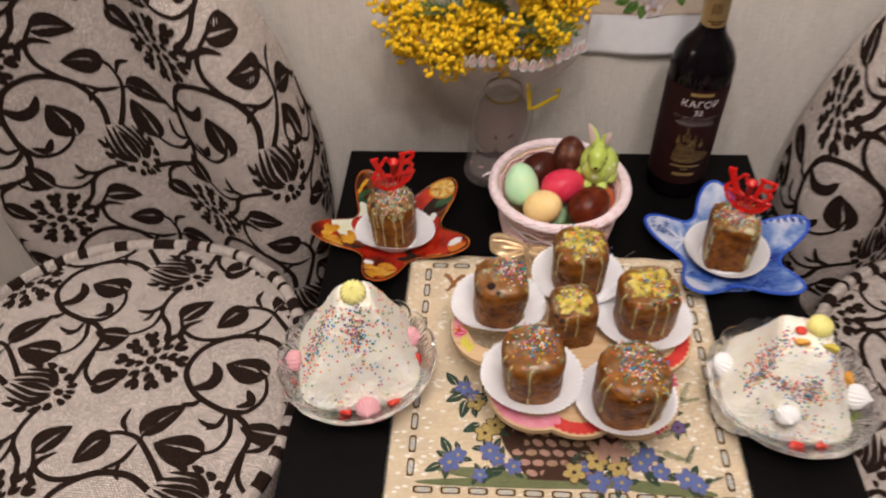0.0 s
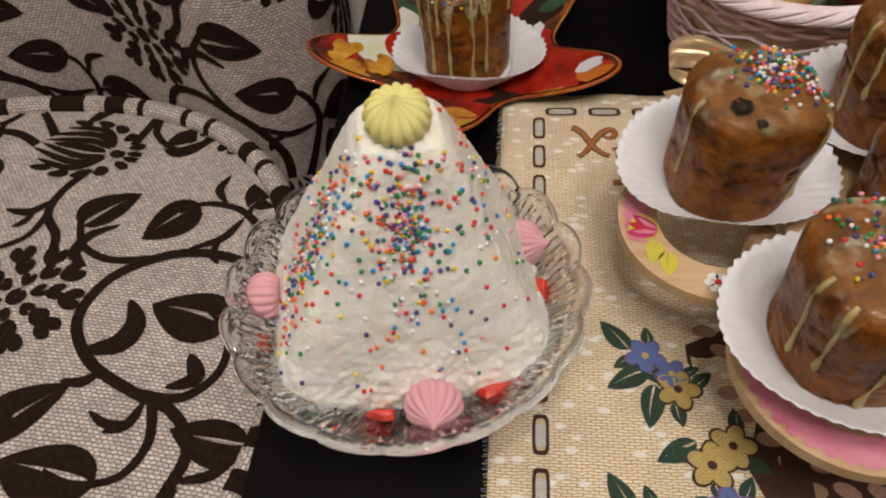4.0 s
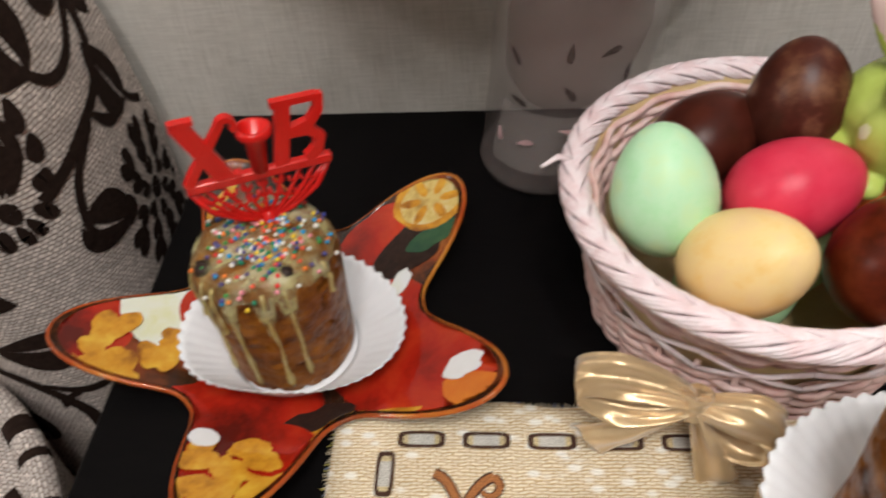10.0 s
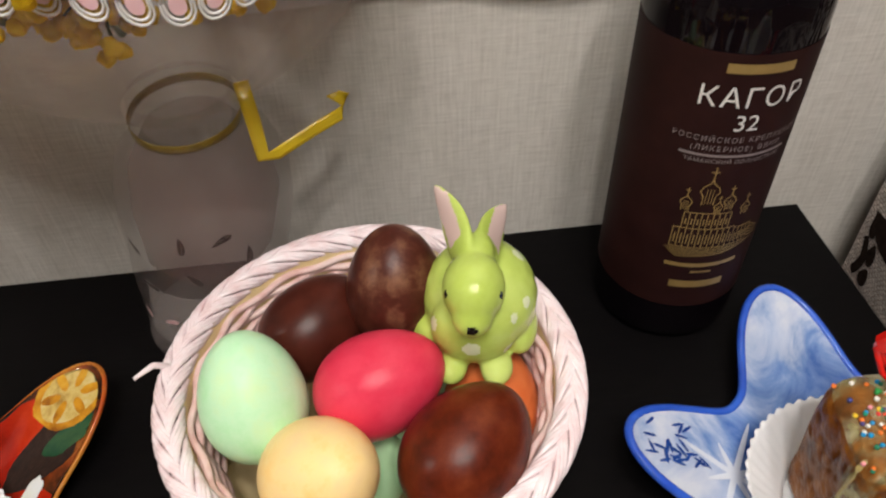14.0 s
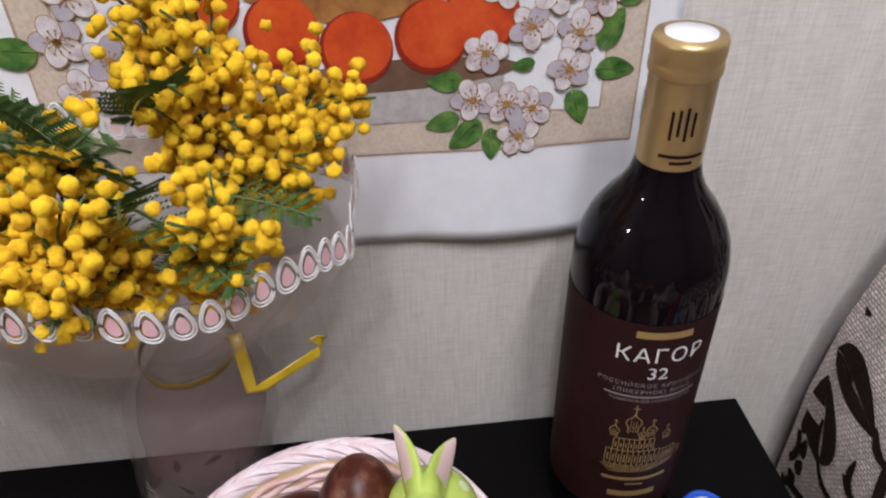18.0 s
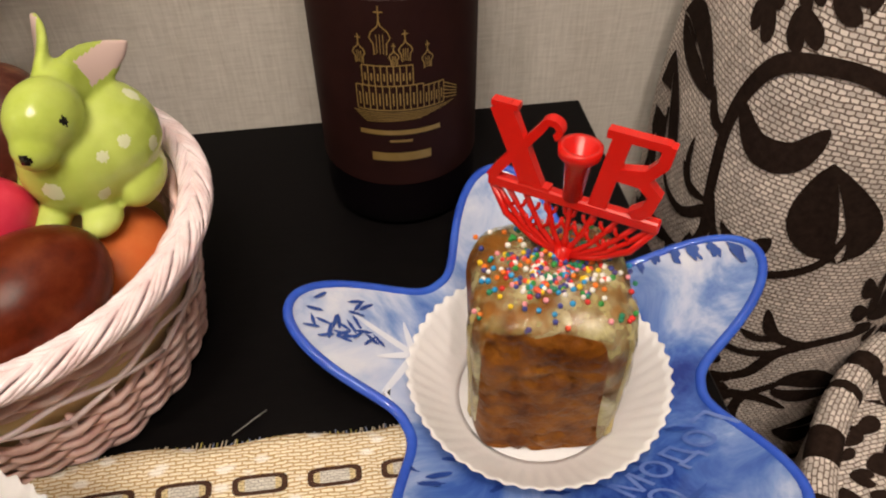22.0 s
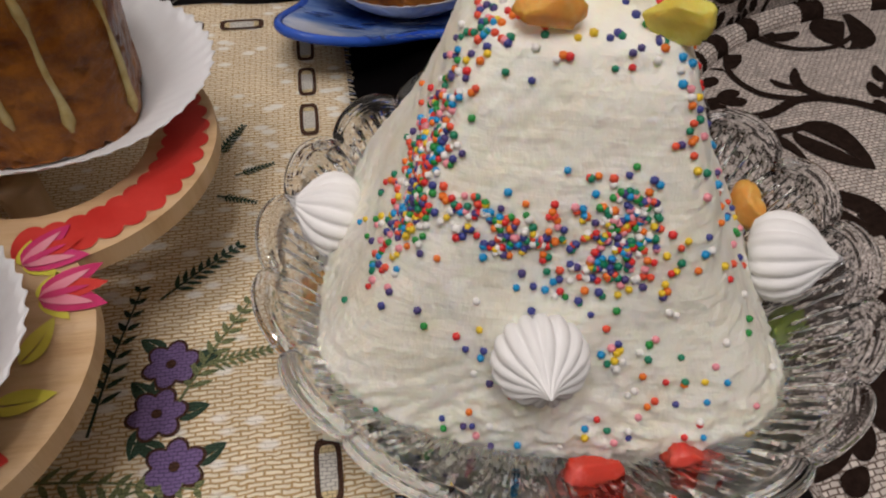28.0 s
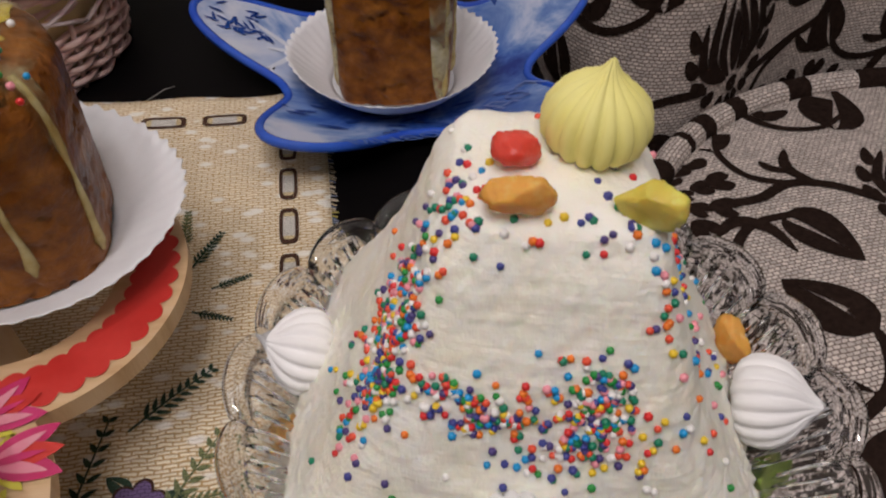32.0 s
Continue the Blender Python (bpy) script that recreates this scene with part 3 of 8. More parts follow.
def armchair(at, label, back_origin, seat_origin, seat_turn):
    chair = thing("armchair", at, label, "chair", "armchairs by the table")
    heights = [0.10 + 0.73 * k / 70 for k in range(71)]
    across = [-1 + 2 * k / 96 for k in range(97)]
    v, uv = [], []
    for z in heights:
        far = PLAN_RUN[-1] * lerp_table(BACK_HALF, z) / 0.237
        for k in across:
            u = math.copysign(abs(k) ** 0.8, k) * far
            v.append(tuple(back_at(u, z)))
            uv.append((u, z))
    f = [(j * 97 + i, j * 97 + i + 1, j * 97 + 98 + i, j * 97 + 97 + i) for j in range(70) for i in range(96)]
    f.append(tuple(70 * 97 + i for i in range(97)))
    back = part("backrest", mesh("backrest", v, f, M_FABRIC, True, uv), None, chair)
    tagged(part("velvet_pattern", mesh("velvet_pattern", *flock(back_cloth, on_back, (0.62, 0.55), back_origin), M_FLOCK), None, back, "dark brown velvet floral scrolls"), kind="stuff")
    def seat(u, w):
        a = 2 * math.pi * u
        x, y = chair_plan(a, 1, 1.04, 2.3)
        if w < 0.6:
            r = SEAT_R * w / 0.6
            return (x * r, y * r, seat_height(x * r, y * r))
        z0 = seat_height(x * SEAT_R, y * SEAT_R)
        if w < 0.75:
            t = (w - 0.6) / 0.15 * math.pi / 2
            r, z = SEAT_R + 0.012 * math.sin(t), z0 - 0.012 * (1 - math.cos(t))
        else:
            t = (w - 0.75) / 0.25
            r, z = SEAT_R + 0.012 - 0.01 * t, z0 - 0.012 - 0.16 * t
        return (x * r, y * r, z)
    v, f = grid(seat, 96, 40, wrap_u=True)
    cushion = part("seat_cushion", mesh("seat_cushion", v, f, M_FABRIC, True, [(p[0], p[1] - p[2]) for p in v]), None, chair)
    fl = flock(lambda x, y: (Vector((x, y, seat_height(x, y))), Vector((0, 0, 1))), lambda x, y: (abs(x) ** 2.3 + abs(y / 1.04) ** 2.3) < (SEAT_R + 0.001) ** 2.3, (0.48, 0.0), seat_origin, seat_turn)
    tagged(part("velvet_pattern", mesh("velvet_pattern", *fl, M_FLOCK), None, cushion, "dark brown velvet floral scrolls"), kind="stuff")
    ring = []
    for k in range(240):
        x, y = chair_plan(2 * math.pi * k / 240, 1, 1.04, 2.3)
        ring.append((x * (SEAT_R + 0.006), y * (SEAT_R + 0.006), 0.373))
    v, f = tube(ring, 0.0085, 10, closed=True)
    rnd = random.Random(7)
    me = mesh("piping", v, f, M_FABRIC, True, [((i // 10) * 0.0055, (i % 10) * 0.005) for i in range(len(v))])
    me.materials.append(M_FLOCK)
    dark, k = set(), 0
    while k < 240:
        wide = rnd.choice((1, 2, 2, 3))
        dark.update(range(k, k + wide))
        k += wide + rnd.choice((2, 3, 3, 4, 6))
    me.polygons.foreach_set("material_index", [1 if (i // 10) in dark else 0 for i in range(len(me.polygons))])
    part("piping", me, None, chair)
    for k in range(4):
        a = radians(45 + 90 * k)
        lx, ly = 0.19 * math.cos(a), 0.19 * math.sin(a)
        part("leg", mesh("leg", *moved(lathe([(0.0, 0.0), (0.014, 0.0), (0.024, 0.22), (0.0, 0.22)], 16), Matrix.Translation((lx, ly, 0))), M_TABLE), None, chair)
    return chair


armchair((-0.533, -0.368, 0), "beige woven armchair with brown velvet floral scrolls", (0.205, 0.520), (0.036, 0.178), 60)
armchair((0.541, -0.368, 0), "beige woven armchair with brown velvet scrolls beside the blue dish", (-0.140, 0.414), (-0.049, 0.126), -45)

# ---- materials of the spread ----


def sugar_glaze(name, most, low):
    """Half-clear sugar glaze, thick in some places and thin in others."""
    m = varied(name, [(0.46, 0.40, 0.15), (0.62, 0.57, 0.30), (0.74, 0.71, 0.52)], 70, 0.08, 0.0009, 130)
    thin = node(m, "ShaderNodeTexNoise", Scale=75.0, Detail=4.0, Roughness=0.6)
    cover = node(m, "ShaderNodeMapRange")
    for key, value in (("From Min", low), ("From Max", 0.66), ("To Min", 0.05), ("To Max", most)):
        cover.inputs[key].default_value = value
    link(m, coords(m), "Vector", thin, "Vector")
    link(m, thin, "Fac", cover, "Value")
    link(m, cover, "Result", bsdf(m), "Alpha")
    return m


M_GLAZE = sugar_glaze("milky_glaze", 0.76, 0.42)
M_GLAZE_THIN = sugar_glaze("thin_glaze", 0.46, 0.50)
M_DRIP = varied("dried_drip", [(0.46, 0.33, 0.09), (0.62, 0.50, 0.20), (0.70, 0.62, 0.34)], 160, 0.25, 0.0006, 500)
bsdf(M_DRIP).inputs["Alpha"].default_value = 0.72
M_YELLOW_ICING = varied("yellow_icing", [(0.46, 0.32, 0.03), (0.68, 0.54, 0.09), (0.74, 0.64, 0.18)], 70, 0.25, 0.0008, 150)
patchy = node(M_YELLOW_ICING, "ShaderNodeTexNoise", Scale=110.0, Detail=4.0)
shown = node(M_YELLOW_ICING, "ShaderNodeMapRange")
for key, value in (("From Min", 0.34), ("From Max", 0.58), ("To Min", 0.12), ("To Max", 0.92)):
    shown.inputs[key].default_value = value
link(M_YELLOW_ICING, coords(M_YELLOW_ICING), "Vector", patchy, "Vector")
link(M_YELLOW_ICING, patchy, "Fac", shown, "Value")
link(M_YELLOW_ICING, shown, "Result", bsdf(M_YELLOW_ICING), "Alpha")
M_CURRANT = varied("dried_currant", [(0.012, 0.006, 0.005), (0.035, 0.016, 0.010)], 300, 0.55, 0.0006, 700, spec=0.25)
M_BLUE_RIM = varied("blue_glass_rim", [(0.02, 0.07, 0.50), (0.04, 0.13, 0.62)], 50, 0.08)
M_WOOD = varied("light_plywood", [(0.52, 0.33, 0.17), (0.62, 0.43, 0.24), (0.66, 0.48, 0.30)], 22, 0.5, 0.0003, 200, stretch=(1, 8, 1))
M_WOOD_EDGE = varied("burnt_cut_edge", [(0.10, 0.05, 0.025), (0.20, 0.11, 0.05)], 60, 0.7)
M_GOLD = varied("gold_foil", [(0.42, 0.29, 0.12), (0.50, 0.37, 0.17)], 60, 0.35, metal=0.7)
M_LABEL_GOLD = varied("gold_ink", [(0.30, 0.20, 0.06), (0.38, 0.26, 0.09)], 200, 0.4, metal=0.3)
M_WHITE_INK = material("white_ink", (0.72, 0.70, 0.68), 0.6)
M_GREY_INK = material("grey_ink", (0.24, 0.20, 0.20), 0.6)
M_LABEL = varied("plum_label", [(0.019, 0.0065, 0.006), (0.028, 0.0095, 0.0085)], 50, 0.6, spec=0.10)
M_BOTTLE = varied("dark_wine_glass", [(0.003, 0.0022, 0.003), (0.005, 0.003, 0.0045)], 20, 0.03, spec=0.2)
M_WICKER = varied("pink_wicker", [(0.80, 0.60, 0.62), (0.88, 0.74, 0.77), (0.92, 0.84, 0.87)], 110, 0.26, 0.0004, 500)
M_WEAVE = varied("peach_wicker", [(0.68, 0.40, 0.37), (0.80, 0.56, 0.53), (0.83, 0.66, 0.63)], 110, 0.42, 0.0004, 500)
M_LINING = varied("cream_lining", [(0.66, 0.50, 0.24), (0.76, 0.62, 0.36)], 40, 0.7)
M_SATIN = varied("gold_satin", [(0.62, 0.43, 0.22), (0.80, 0.62, 0.38)], 30, 0.24, 0.0006, 260, spec=0.9, metal=0.45)
bsdf(M_SATIN).inputs["Sheen Weight"].default_value = 0.5
M_LEAF = varied("print_leaf_green", [(0.02, 0.06, 0.01), (0.07, 0.17, 0.03), (0.17, 0.28, 0.06)], 160, 0.5)


def dyed_egg(name, colours, scale=90):
    return varied(name, colours, scale, 0.32, 0.00015, 700, spec=0.22, fine=0.08, detail=9)


# ---- cakes ----
def cake_profile(r, h):
    return [(0.0, h), (r * 0.35, h * 0.998), (r * 0.65, h * 0.985), (r * 0.86, h * 0.95), (r * 0.98, h * 0.885), (r * 1.02, h * 0.80), (r * 1.01, h * 0.6), (r * 0.99, h * 0.4), (r * 0.975, h * 0.2), (r * 0.97, h * 0.05), (r * 0.955, 0.0)]


def along(profile, s):
    """The point at a share s of a profile's length."""
    cuts = [math.hypot(b[0] - a[0], b[1] - a[1]) for a, b in zip(profile, profile[1:])]
    d = s * sum(cuts)
    for (a, b), c in zip(zip(profile, profile[1:]), cuts):
        if d <= c:
            t = d / c
            return a[0] + (b[0] - a[0]) * t, a[1] + (b[1] - a[1]) * t, (b[1] - a[1]) / c, (b[0] - a[0]) / c
        d -= c
    a, b = profile[-2], profile[-1]
    return b[0], b[1], -1.0, 0.0


def easter_cake(at, r, h, seed, label, icing="white", drips=(), squash=0.0, beads_n=140, turn=0.0, lean=(0, 0), patch=(0, 0, 1.0), currants=(), cut=None):
    """drips: (angle in degrees, reach as a share of the side)."""
    rnd = random.Random(seed)
    ob = thing("easter_cake", at, label, "cake", "small easter cakes")
    ob.matrix_world = pose(at[0], at[1], at[2], lean[0], lean[1], turn)
    prof = cake_profile(r, h)

    def wob(a, z):
        p = Vector((math.cos(a) * 1.3, math.sin(a) * 1.3, z * 22 + seed * 7.3))
        k = 1 + 0.055 * noise.noise(p) + 0.012 * noise.noise(p * 4)
        if squash:
            c, s = abs(math.cos(a - 0.15)), abs(math.sin(a - 0.15))
            pw = 2 + 25 * squash
            k *= (c ** pw + s ** pw) ** (-1 / pw) * (1 - 1.2 * squash)
        return k

    def split(x, z):
        """Level tears and pits in the cut crumb."""
        tear = 1 - min(1.0, abs(noise.noise(Vector((x * 26, z * 120, seed)))) / 0.10)
        return 0.0022 * tear * smoothstep(-0.1, 0.25, noise.noise(Vector((x * 50, z * 60, seed + 4.0)))) + 0.0035 * max(0.0, noise.noise(Vector((x * 170, z * 170, seed + 9.0))) - 0.22)

    def surf(a, s, lift=0.0):
        rr, z, dz, dr = along(prof, s)
        k = wob(a, z)
        x = rr * k - dz * lift
        zz = z + dr * lift + (0.0015 * noise.noise(Vector((rr * 60 * math.cos(a), rr * 60 * math.sin(a), seed))) if s < 0.5 else 0)
        y = x * math.sin(a)
        return (x * math.cos(a), y if cut is None else max(y, lift - cut + 0.0008 * noise.noise(Vector((x * 200 * math.cos(a), zz * 200, seed))) + split(x * math.cos(a), zz)), zz)

    def crust(a, s):
        x, y, z = surf(a, s)
        q = Vector((x * 90, y * 90, z * 210 + seed * 3))
        crack = 1 - min(1.0, abs(noise.noise(q)) / 0.10)
        pit = max(0.0, noise.noise(Vector((x, y, z)) * 330 + Vector((seed, 0, 0))) - 0.25)
        d = 0.0026 * crack * smoothstep(0.0, 0.25, noise.noise(q * 0.4)) + 0.0030 * pit
        k = 1 - d / max(0.004, math.hypot(x, y)) if s > 0.3 else 1
        return (x * k, y * k, z)
    v, f = grid(lambda u, w: crust(2 * math.pi * u, w), 110, 60, wrap_u=True)
    f.append(tuple(59 * 110 + i for i in range(110))[::-1])
    body = mesh("crumb", v, f, M_CAKE)
    if cut is not None:
        body.materials.append(M_CRUMB)
        body.polygons.foreach_set("material_index", [1 if p.normal.y < -0.8 and p.center.z < 0.90 * h else 0 for p in body.polygons])
    part("crumb", body, None, ob)
    base = 0.34

    def reach(a):
        e = base + 0.055 * noise.noise(Vector((math.cos(a) * 1.8, math.sin(a) * 1.8, seed * 3.1)))
        for ang, far in drips:
            d = abs((a - radians(ang) + math.pi) % (2 * math.pi) - math.pi)
            e = max(e, base + (far - base) * 0.35 * math.exp(-(d / 0.11) ** 4))
        if cut is not None:
            d = abs((a - radians(270) + math.pi) % (2 * math.pi) - math.pi)
            e = e - 0.05 * math.exp(-(d / 0.6) ** 4) + 0.60 * math.exp(-((d - 0.86) / 0.16) ** 4)
        return min(e, 0.985)

    def glaze(u, w):
        a = 2 * math.pi * u
        s = reach(a) * w
        lift = 0.0013 * (1 - w ** 8)
        return surf(a, s, lift + 0.0001)
    v, f = grid(glaze, 300, 36, wrap_u=True)
    part("glaze", mesh("glaze", v, f, M_GLAZE_THIN if seed >= 20 else M_GLAZE), None, ob, "half-clear white sugar glaze")
    for ang, far in drips:
        pts, rad_ = [], []
        s0 = base - 0.03
        for k in range(15):
            t = k / 14
            a = radians(ang) + 0.035 * noise.noise(Vector((t * 3, ang, seed)))
            pts.append(surf(a, min(0.985, s0 + (far - s0) * t), 0.0003))
            rad_.append(r * 0.055 * (0.55 + 0.50 * noise.noise(Vector((t * 5, ang * 2, seed))) + 0.45 * math.exp(-((t - 0.93) / 0.09) ** 2)) * (1 if k < 14 else 0.4))
        part("drip", mesh("drip", *tube(pts, rad_, 8), M_DRIP), None, ob, "pale dried glaze drip")
    if icing == "yellow":
        def cap(u, w):
            a = 2 * math.pi * u
            e = 0.24 + 0.12 * noise.noise(Vector((math.cos(a) * 2.2, math.sin(a) * 2.2, seed * 1.9))) + 0.07 * noise.noise(Vector((math.cos(a) * 5, math.sin(a) * 5, seed * 2.3)))
            x, y = math.cos(a) * w, math.sin(a) * w
            return surf(a, e * w, 0.0004 + 0.0022 * (1 - w ** 6) * (0.8 + 0.6 * noise.noise(Vector((x * 3, y * 3, seed)))))
        part("icing", mesh("icing", *grid(cap, 120, 24, wrap_u=True), M_YELLOW_ICING), None, ob, "thick yellow icing")
    places = []
    while len(places) < beads_n * 1.4:
        px, py = rnd.gauss(patch[0], 0.45 * patch[2]), rnd.gauss(patch[1], 0.45 * patch[2])
        d = math.hypot(px, py)
        if d > 1.25:
            continue
        s = min(0.42, 0.30 * d)
        places.append(surf(math.atan2(py, px), s, 0.0016 if icing == "white" else 0.0030))
    v, f = beads(places, 0.00104, rnd)
    tagged(part("sugar_bead", mesh("sugar_bead", v, f, M_SPRINKLE), None, ob, "many-coloured sugar beads"), kind="stuff")
    for ang, s, q in currants:
        c = surf(radians(ang), s, -0.0007)
        q *= 0.9
        v, f = grid(lambda u, w: tuple(q * (1 + 0.18 * noise.noise(Vector((math.cos(6.283 * u) * 1.6, math.sin(6.283 * u) * 1.6, w * 4 + ang)))) * x for x in (math.cos(2 * math.pi * u) * math.sin(math.pi * w), math.sin(2 * math.pi * u) * math.sin(math.pi * w), 0.8 * math.cos(math.pi * w))), 24, 15, wrap_u=True)
        part("currant", mesh("currant", *moved((v, f), Matrix.Translation(c)), M_CURRANT), None, ob)
    return ob


def paper_cup(at, r0=0.027, r1=0.050, rise=0.012, seed=0, lean=(0, 0), turn=0.0, droop=0.0, pinch=0.0):
    """A fluted white cup pressed open like a saucer."""
    r0 *= 0.88
    prof = [(0.0, 0.0004), (r0 * 0.6, 0.0004), (r0, 0.0006)] + [(r0 + (r1 - r0) * k / 8, 0.0006 + rise * (k / 8) ** 1.2) for k in range(1, 9)]

    def rip(a, k, r, z):
        fade = max(0.0, (r - r0) / (r1 - r0))
        side = max(0.0, -math.sin(a + radians(turn))) ** 2 + 0.4 * max(0.0, math.sin(a + radians(turn))) ** 2
        r -= pinch * fade * side * (r1 - r0)
        z += 0.6 * pinch * fade * side * rise
        return r + 0.0006 * fade * math.cos(52 * a), z + 0.00045 * fade * math.cos(52 * a + 0.5) + fade * (0.0035 * noise.noise(Vector((math.cos(a), math.sin(a), seed * 5.7))) - droop * max(0, math.sin(a - 2.4)) * 0.01)
    v, f = lathe(prof, 312, rip)
    ob = thing("paper_cup", at, "white fluted paper baking cup pressed open", "baking cup", "paper cups under the cakes")
    ob.matrix_world = pose(at[0], at[1], at[2], lean[0], lean[1], turn)
    cut = 2 * 312
    for name, faces in (("cup_base", f[:cut]), ("fluted_wall", f[cut:])):
        used = sorted({i for q in faces for i in q})
        at_ = {i: k for k, i in enumerate(used)}
        leaf_ = part(name, mesh(name, [v[i] for i in used], [tuple(at_[i] for i in q) for q in faces], M_PAPER), None, ob)
        s = leaf_.modifiers.new("thick", "SOLIDIFY")
        s.thickness = 0.00025
    return ob


# ---- lettering ----
def letters(text, size, depth=0.0, shear=0.0, space=1.0):
    """Vertices and faces of a line of text, centred, in the xy plane."""
    cu = bpy.data.curves.new("text", "FONT")
    cu.body, cu.size, cu.extrude, cu.shear, cu.space_character = text, size, depth, shear, space
    cu.align_x, cu.align_y = "CENTER", "CENTER"
    cu.resolution_u = 3
    ob = bpy.data.objects.new("text", cu)
    me = ob.to_mesh()
    out = [tuple(v.co) for v in me.vertices], [tuple(p.vertices) for p in me.polygons]
    ob.to_mesh_clear()
    bpy.data.objects.remove(ob)
    bpy.data.curves.remove(cu)
    return out


def slab_of(rows, depth):
    """A flat band (rows of left and right points) given depth, standing in the xz plane."""
    v, f = [], []
    for a, b in rows:
        v += [(a[0], -depth, a[1]), (b[0], -depth, b[1]), (b[0], depth, b[1]), (a[0], depth, a[1])]
    n = len(rows)
    for k in range(n - 1):
        for j in range(4):
            f.append((4 * k + j, 4 * k + (j + 1) % 4, 4 * k + 4 + (j + 1) % 4, 4 * k + 4 + j))
    f += [(3, 2, 1, 0), (4 * n - 4, 4 * n - 3, 4 * n - 2, 4 * n - 1)]
    return v, f


def cake_topper(at, turn, lean, label):
    """Red plastic letters on a bar over a fan of twigs and a spike."""
    ob = thing("cake_topper", at, label, "cake topper", "red cake toppers")
    ob.matrix_world = pose(at[0], at[1], at[2], lean[0], lean[1], turn)
    D = 0.0017
    part("bar", box(-0.0272, 0.0272, -0.0019, 0.0019, 0.0192, 0.0232, 0.0006, 1), M_RED, ob)
    z0, z1 = 0.0225, 0.0480
    ex = [ribbon([(-0.0250, z1), (-0.0125, z0)], 0.0068), ribbon([(-0.0280, z1 + 0.0004), (-0.0195, z1 + 0.0004)], 0.0018), ribbon([(-0.0170, z0 + 0.0005), (-0.0070, z0 + 0.0005)], 0.0020), ribbon(bezier((-0.0262, z0), (-0.0235, z0 + 0.006), (-0.0170, z0 + 0.013), (-0.0110, z1 - 0.0025)), 0.0034, 0.0026), ribbon(spiral(-0.0088, z1 - 0.0040, 0.0030, 0.0022, 150, -60, 12), 0.0022, 0.0018)]
    bee = [ribbon([(0.0080, z0), (0.0115, z1)], 0.0054), ribbon([(0.0070, z1 + 0.0002), (0.0245, z1 + 0.0002)], 0.0026), ribbon([(0.0245, z1 + 0.001), (0.0240, z1 - 0.0052), (0.0205, z1 - 0.0100), (0.0120, z1 - 0.0122)], 0.0036), ribbon([(0.0115, z1 - 0.0122), (0.0195, z1 - 0.0126), (0.0238, z1 - 0.0165), (0.0225, z0 + 0.004), (0.0185, z0 + 0.0005)], 0.0040)]
    for n, strokes in (("letter", ex), ("letter", bee)):
        part(n, mesh(n, *join(*[slab_of(s, D + 0.00005 * k) for k, s in enumerate(strokes)]), M_RED, False), None, ob)
    part("candle_holder", mesh("candle_holder", *moved(lathe([(0.0, 0), (0.0030, 0.0), (0.0040, 0.013), (0.0064, 0.0155), (0.0066, 0.0185), (0.0050, 0.0185), (0.0036, 0.012), (0.0, 0.011)], 24), Matrix.Translation((0, 0, 0.0225))), M_RED), None, ob)
    for k in range(9):
        a = radians(-68 + 17 * k)
        x1 = 0.0250 * math.sin(a) / math.sin(radians(68))
        tip = (x1, 0, 0.0195)
        pts = [(tip[0] * t ** 0.85, 0.0003 * math.sin(9 * t), tip[2] * t ** (1 + 0.6 * abs(x1) / 0.025)) for t in (0, 0.25, 0.5, 0.75, 1.0)]
        twig = [tube(pts, [0.0013, 0.0010, 0.0009, 0.0009, 0.0010], 6)]
        for t, q in ((2, 0.0030), (3, 0.0026)):
            for s in (-1, 1):
                b = pts[t]
                twig.append(tube([b, (b[0] + s * q * 0.6, 0, b[2] + q * 0.6), (b[0] + s * q * 0.7, 0, b[2] + q * 1.3)], 0.0007, 5))
        part("twig", mesh("twig", *join(*twig), M_RED), None, ob)
    for s in (-1, 1):
        part("edge_twig", mesh("edge_twig", *tube([(s * 0.0262, 0, 0.0195), (s * 0.0205, 0, 0.009), (s * 0.010, 0, 0.002), (0, 0, -0.001)], 0.0012, 6), M_RED), None, ob)
    part("spike", mesh("spike", *tube([(0, 0, 0.003), (0, 0, -0.03)], [0.0030, 0.0008], 8), M_RED), None, ob)
    return ob


# ---- star dishes ----
def star_r(a, r0, r1):
    return r0 + (r1 - r0) * (0.5 + 0.5 * math.cos(5 * a)) ** 1.35


def dish_z(r, rim):
    return 0.003 + (0.0 if r < 0.036 else rim * ((r - 0.036) / 0.070) ** 1.25)


def star_dish(at, turn, label, r0, r1, rim, base, rim_mat, rim_r=0.0021):
    ob = thing("star_dish", at, label, "dish", "star-shaped glass dishes", turn=turn)

    def fn(u, w):
        a = 2 * math.pi * u
        r = star_r(a, r0, r1) * w
        return (r * math.cos(a), r * math.sin(a), dish_z(r, rim))

    def under(u, w):
        x, y, z = fn(u, w)
        return (x, y, z - 0.0028)
    top, low = grid(fn, 160, 22, wrap_u=True), grid(under, 160, 22, wrap_u=True)
    low = (low[0], [tuple(reversed(q)) for q in low[1]])
    v, f = join(top, low)
    n = 160 * 22
    f += [(21 * 160 + i, n + 21 * 160 + i, n + 21 * 160 + (i + 1) % 160, 21 * 160 + (i + 1) % 160) for i in range(160)]
    part("dish_body", mesh("dish_body", v, f, base), None, ob)
    ring = [fn(k / 200, 1.0) for k in range(200)]
    part("rim", mesh("rim", *tube([(p[0], p[1], p[2] - 0.0012) for p in ring], rim_r, 8, closed=True), rim_mat), None, ob)
    foot = lathe([(0.0, 0.0), (0.034, 0.0), (0.034, 0.0012), (0.0, 0.0012)], 48)
    part("foot", mesh("foot", *foot, base), None, ob)
    return ob


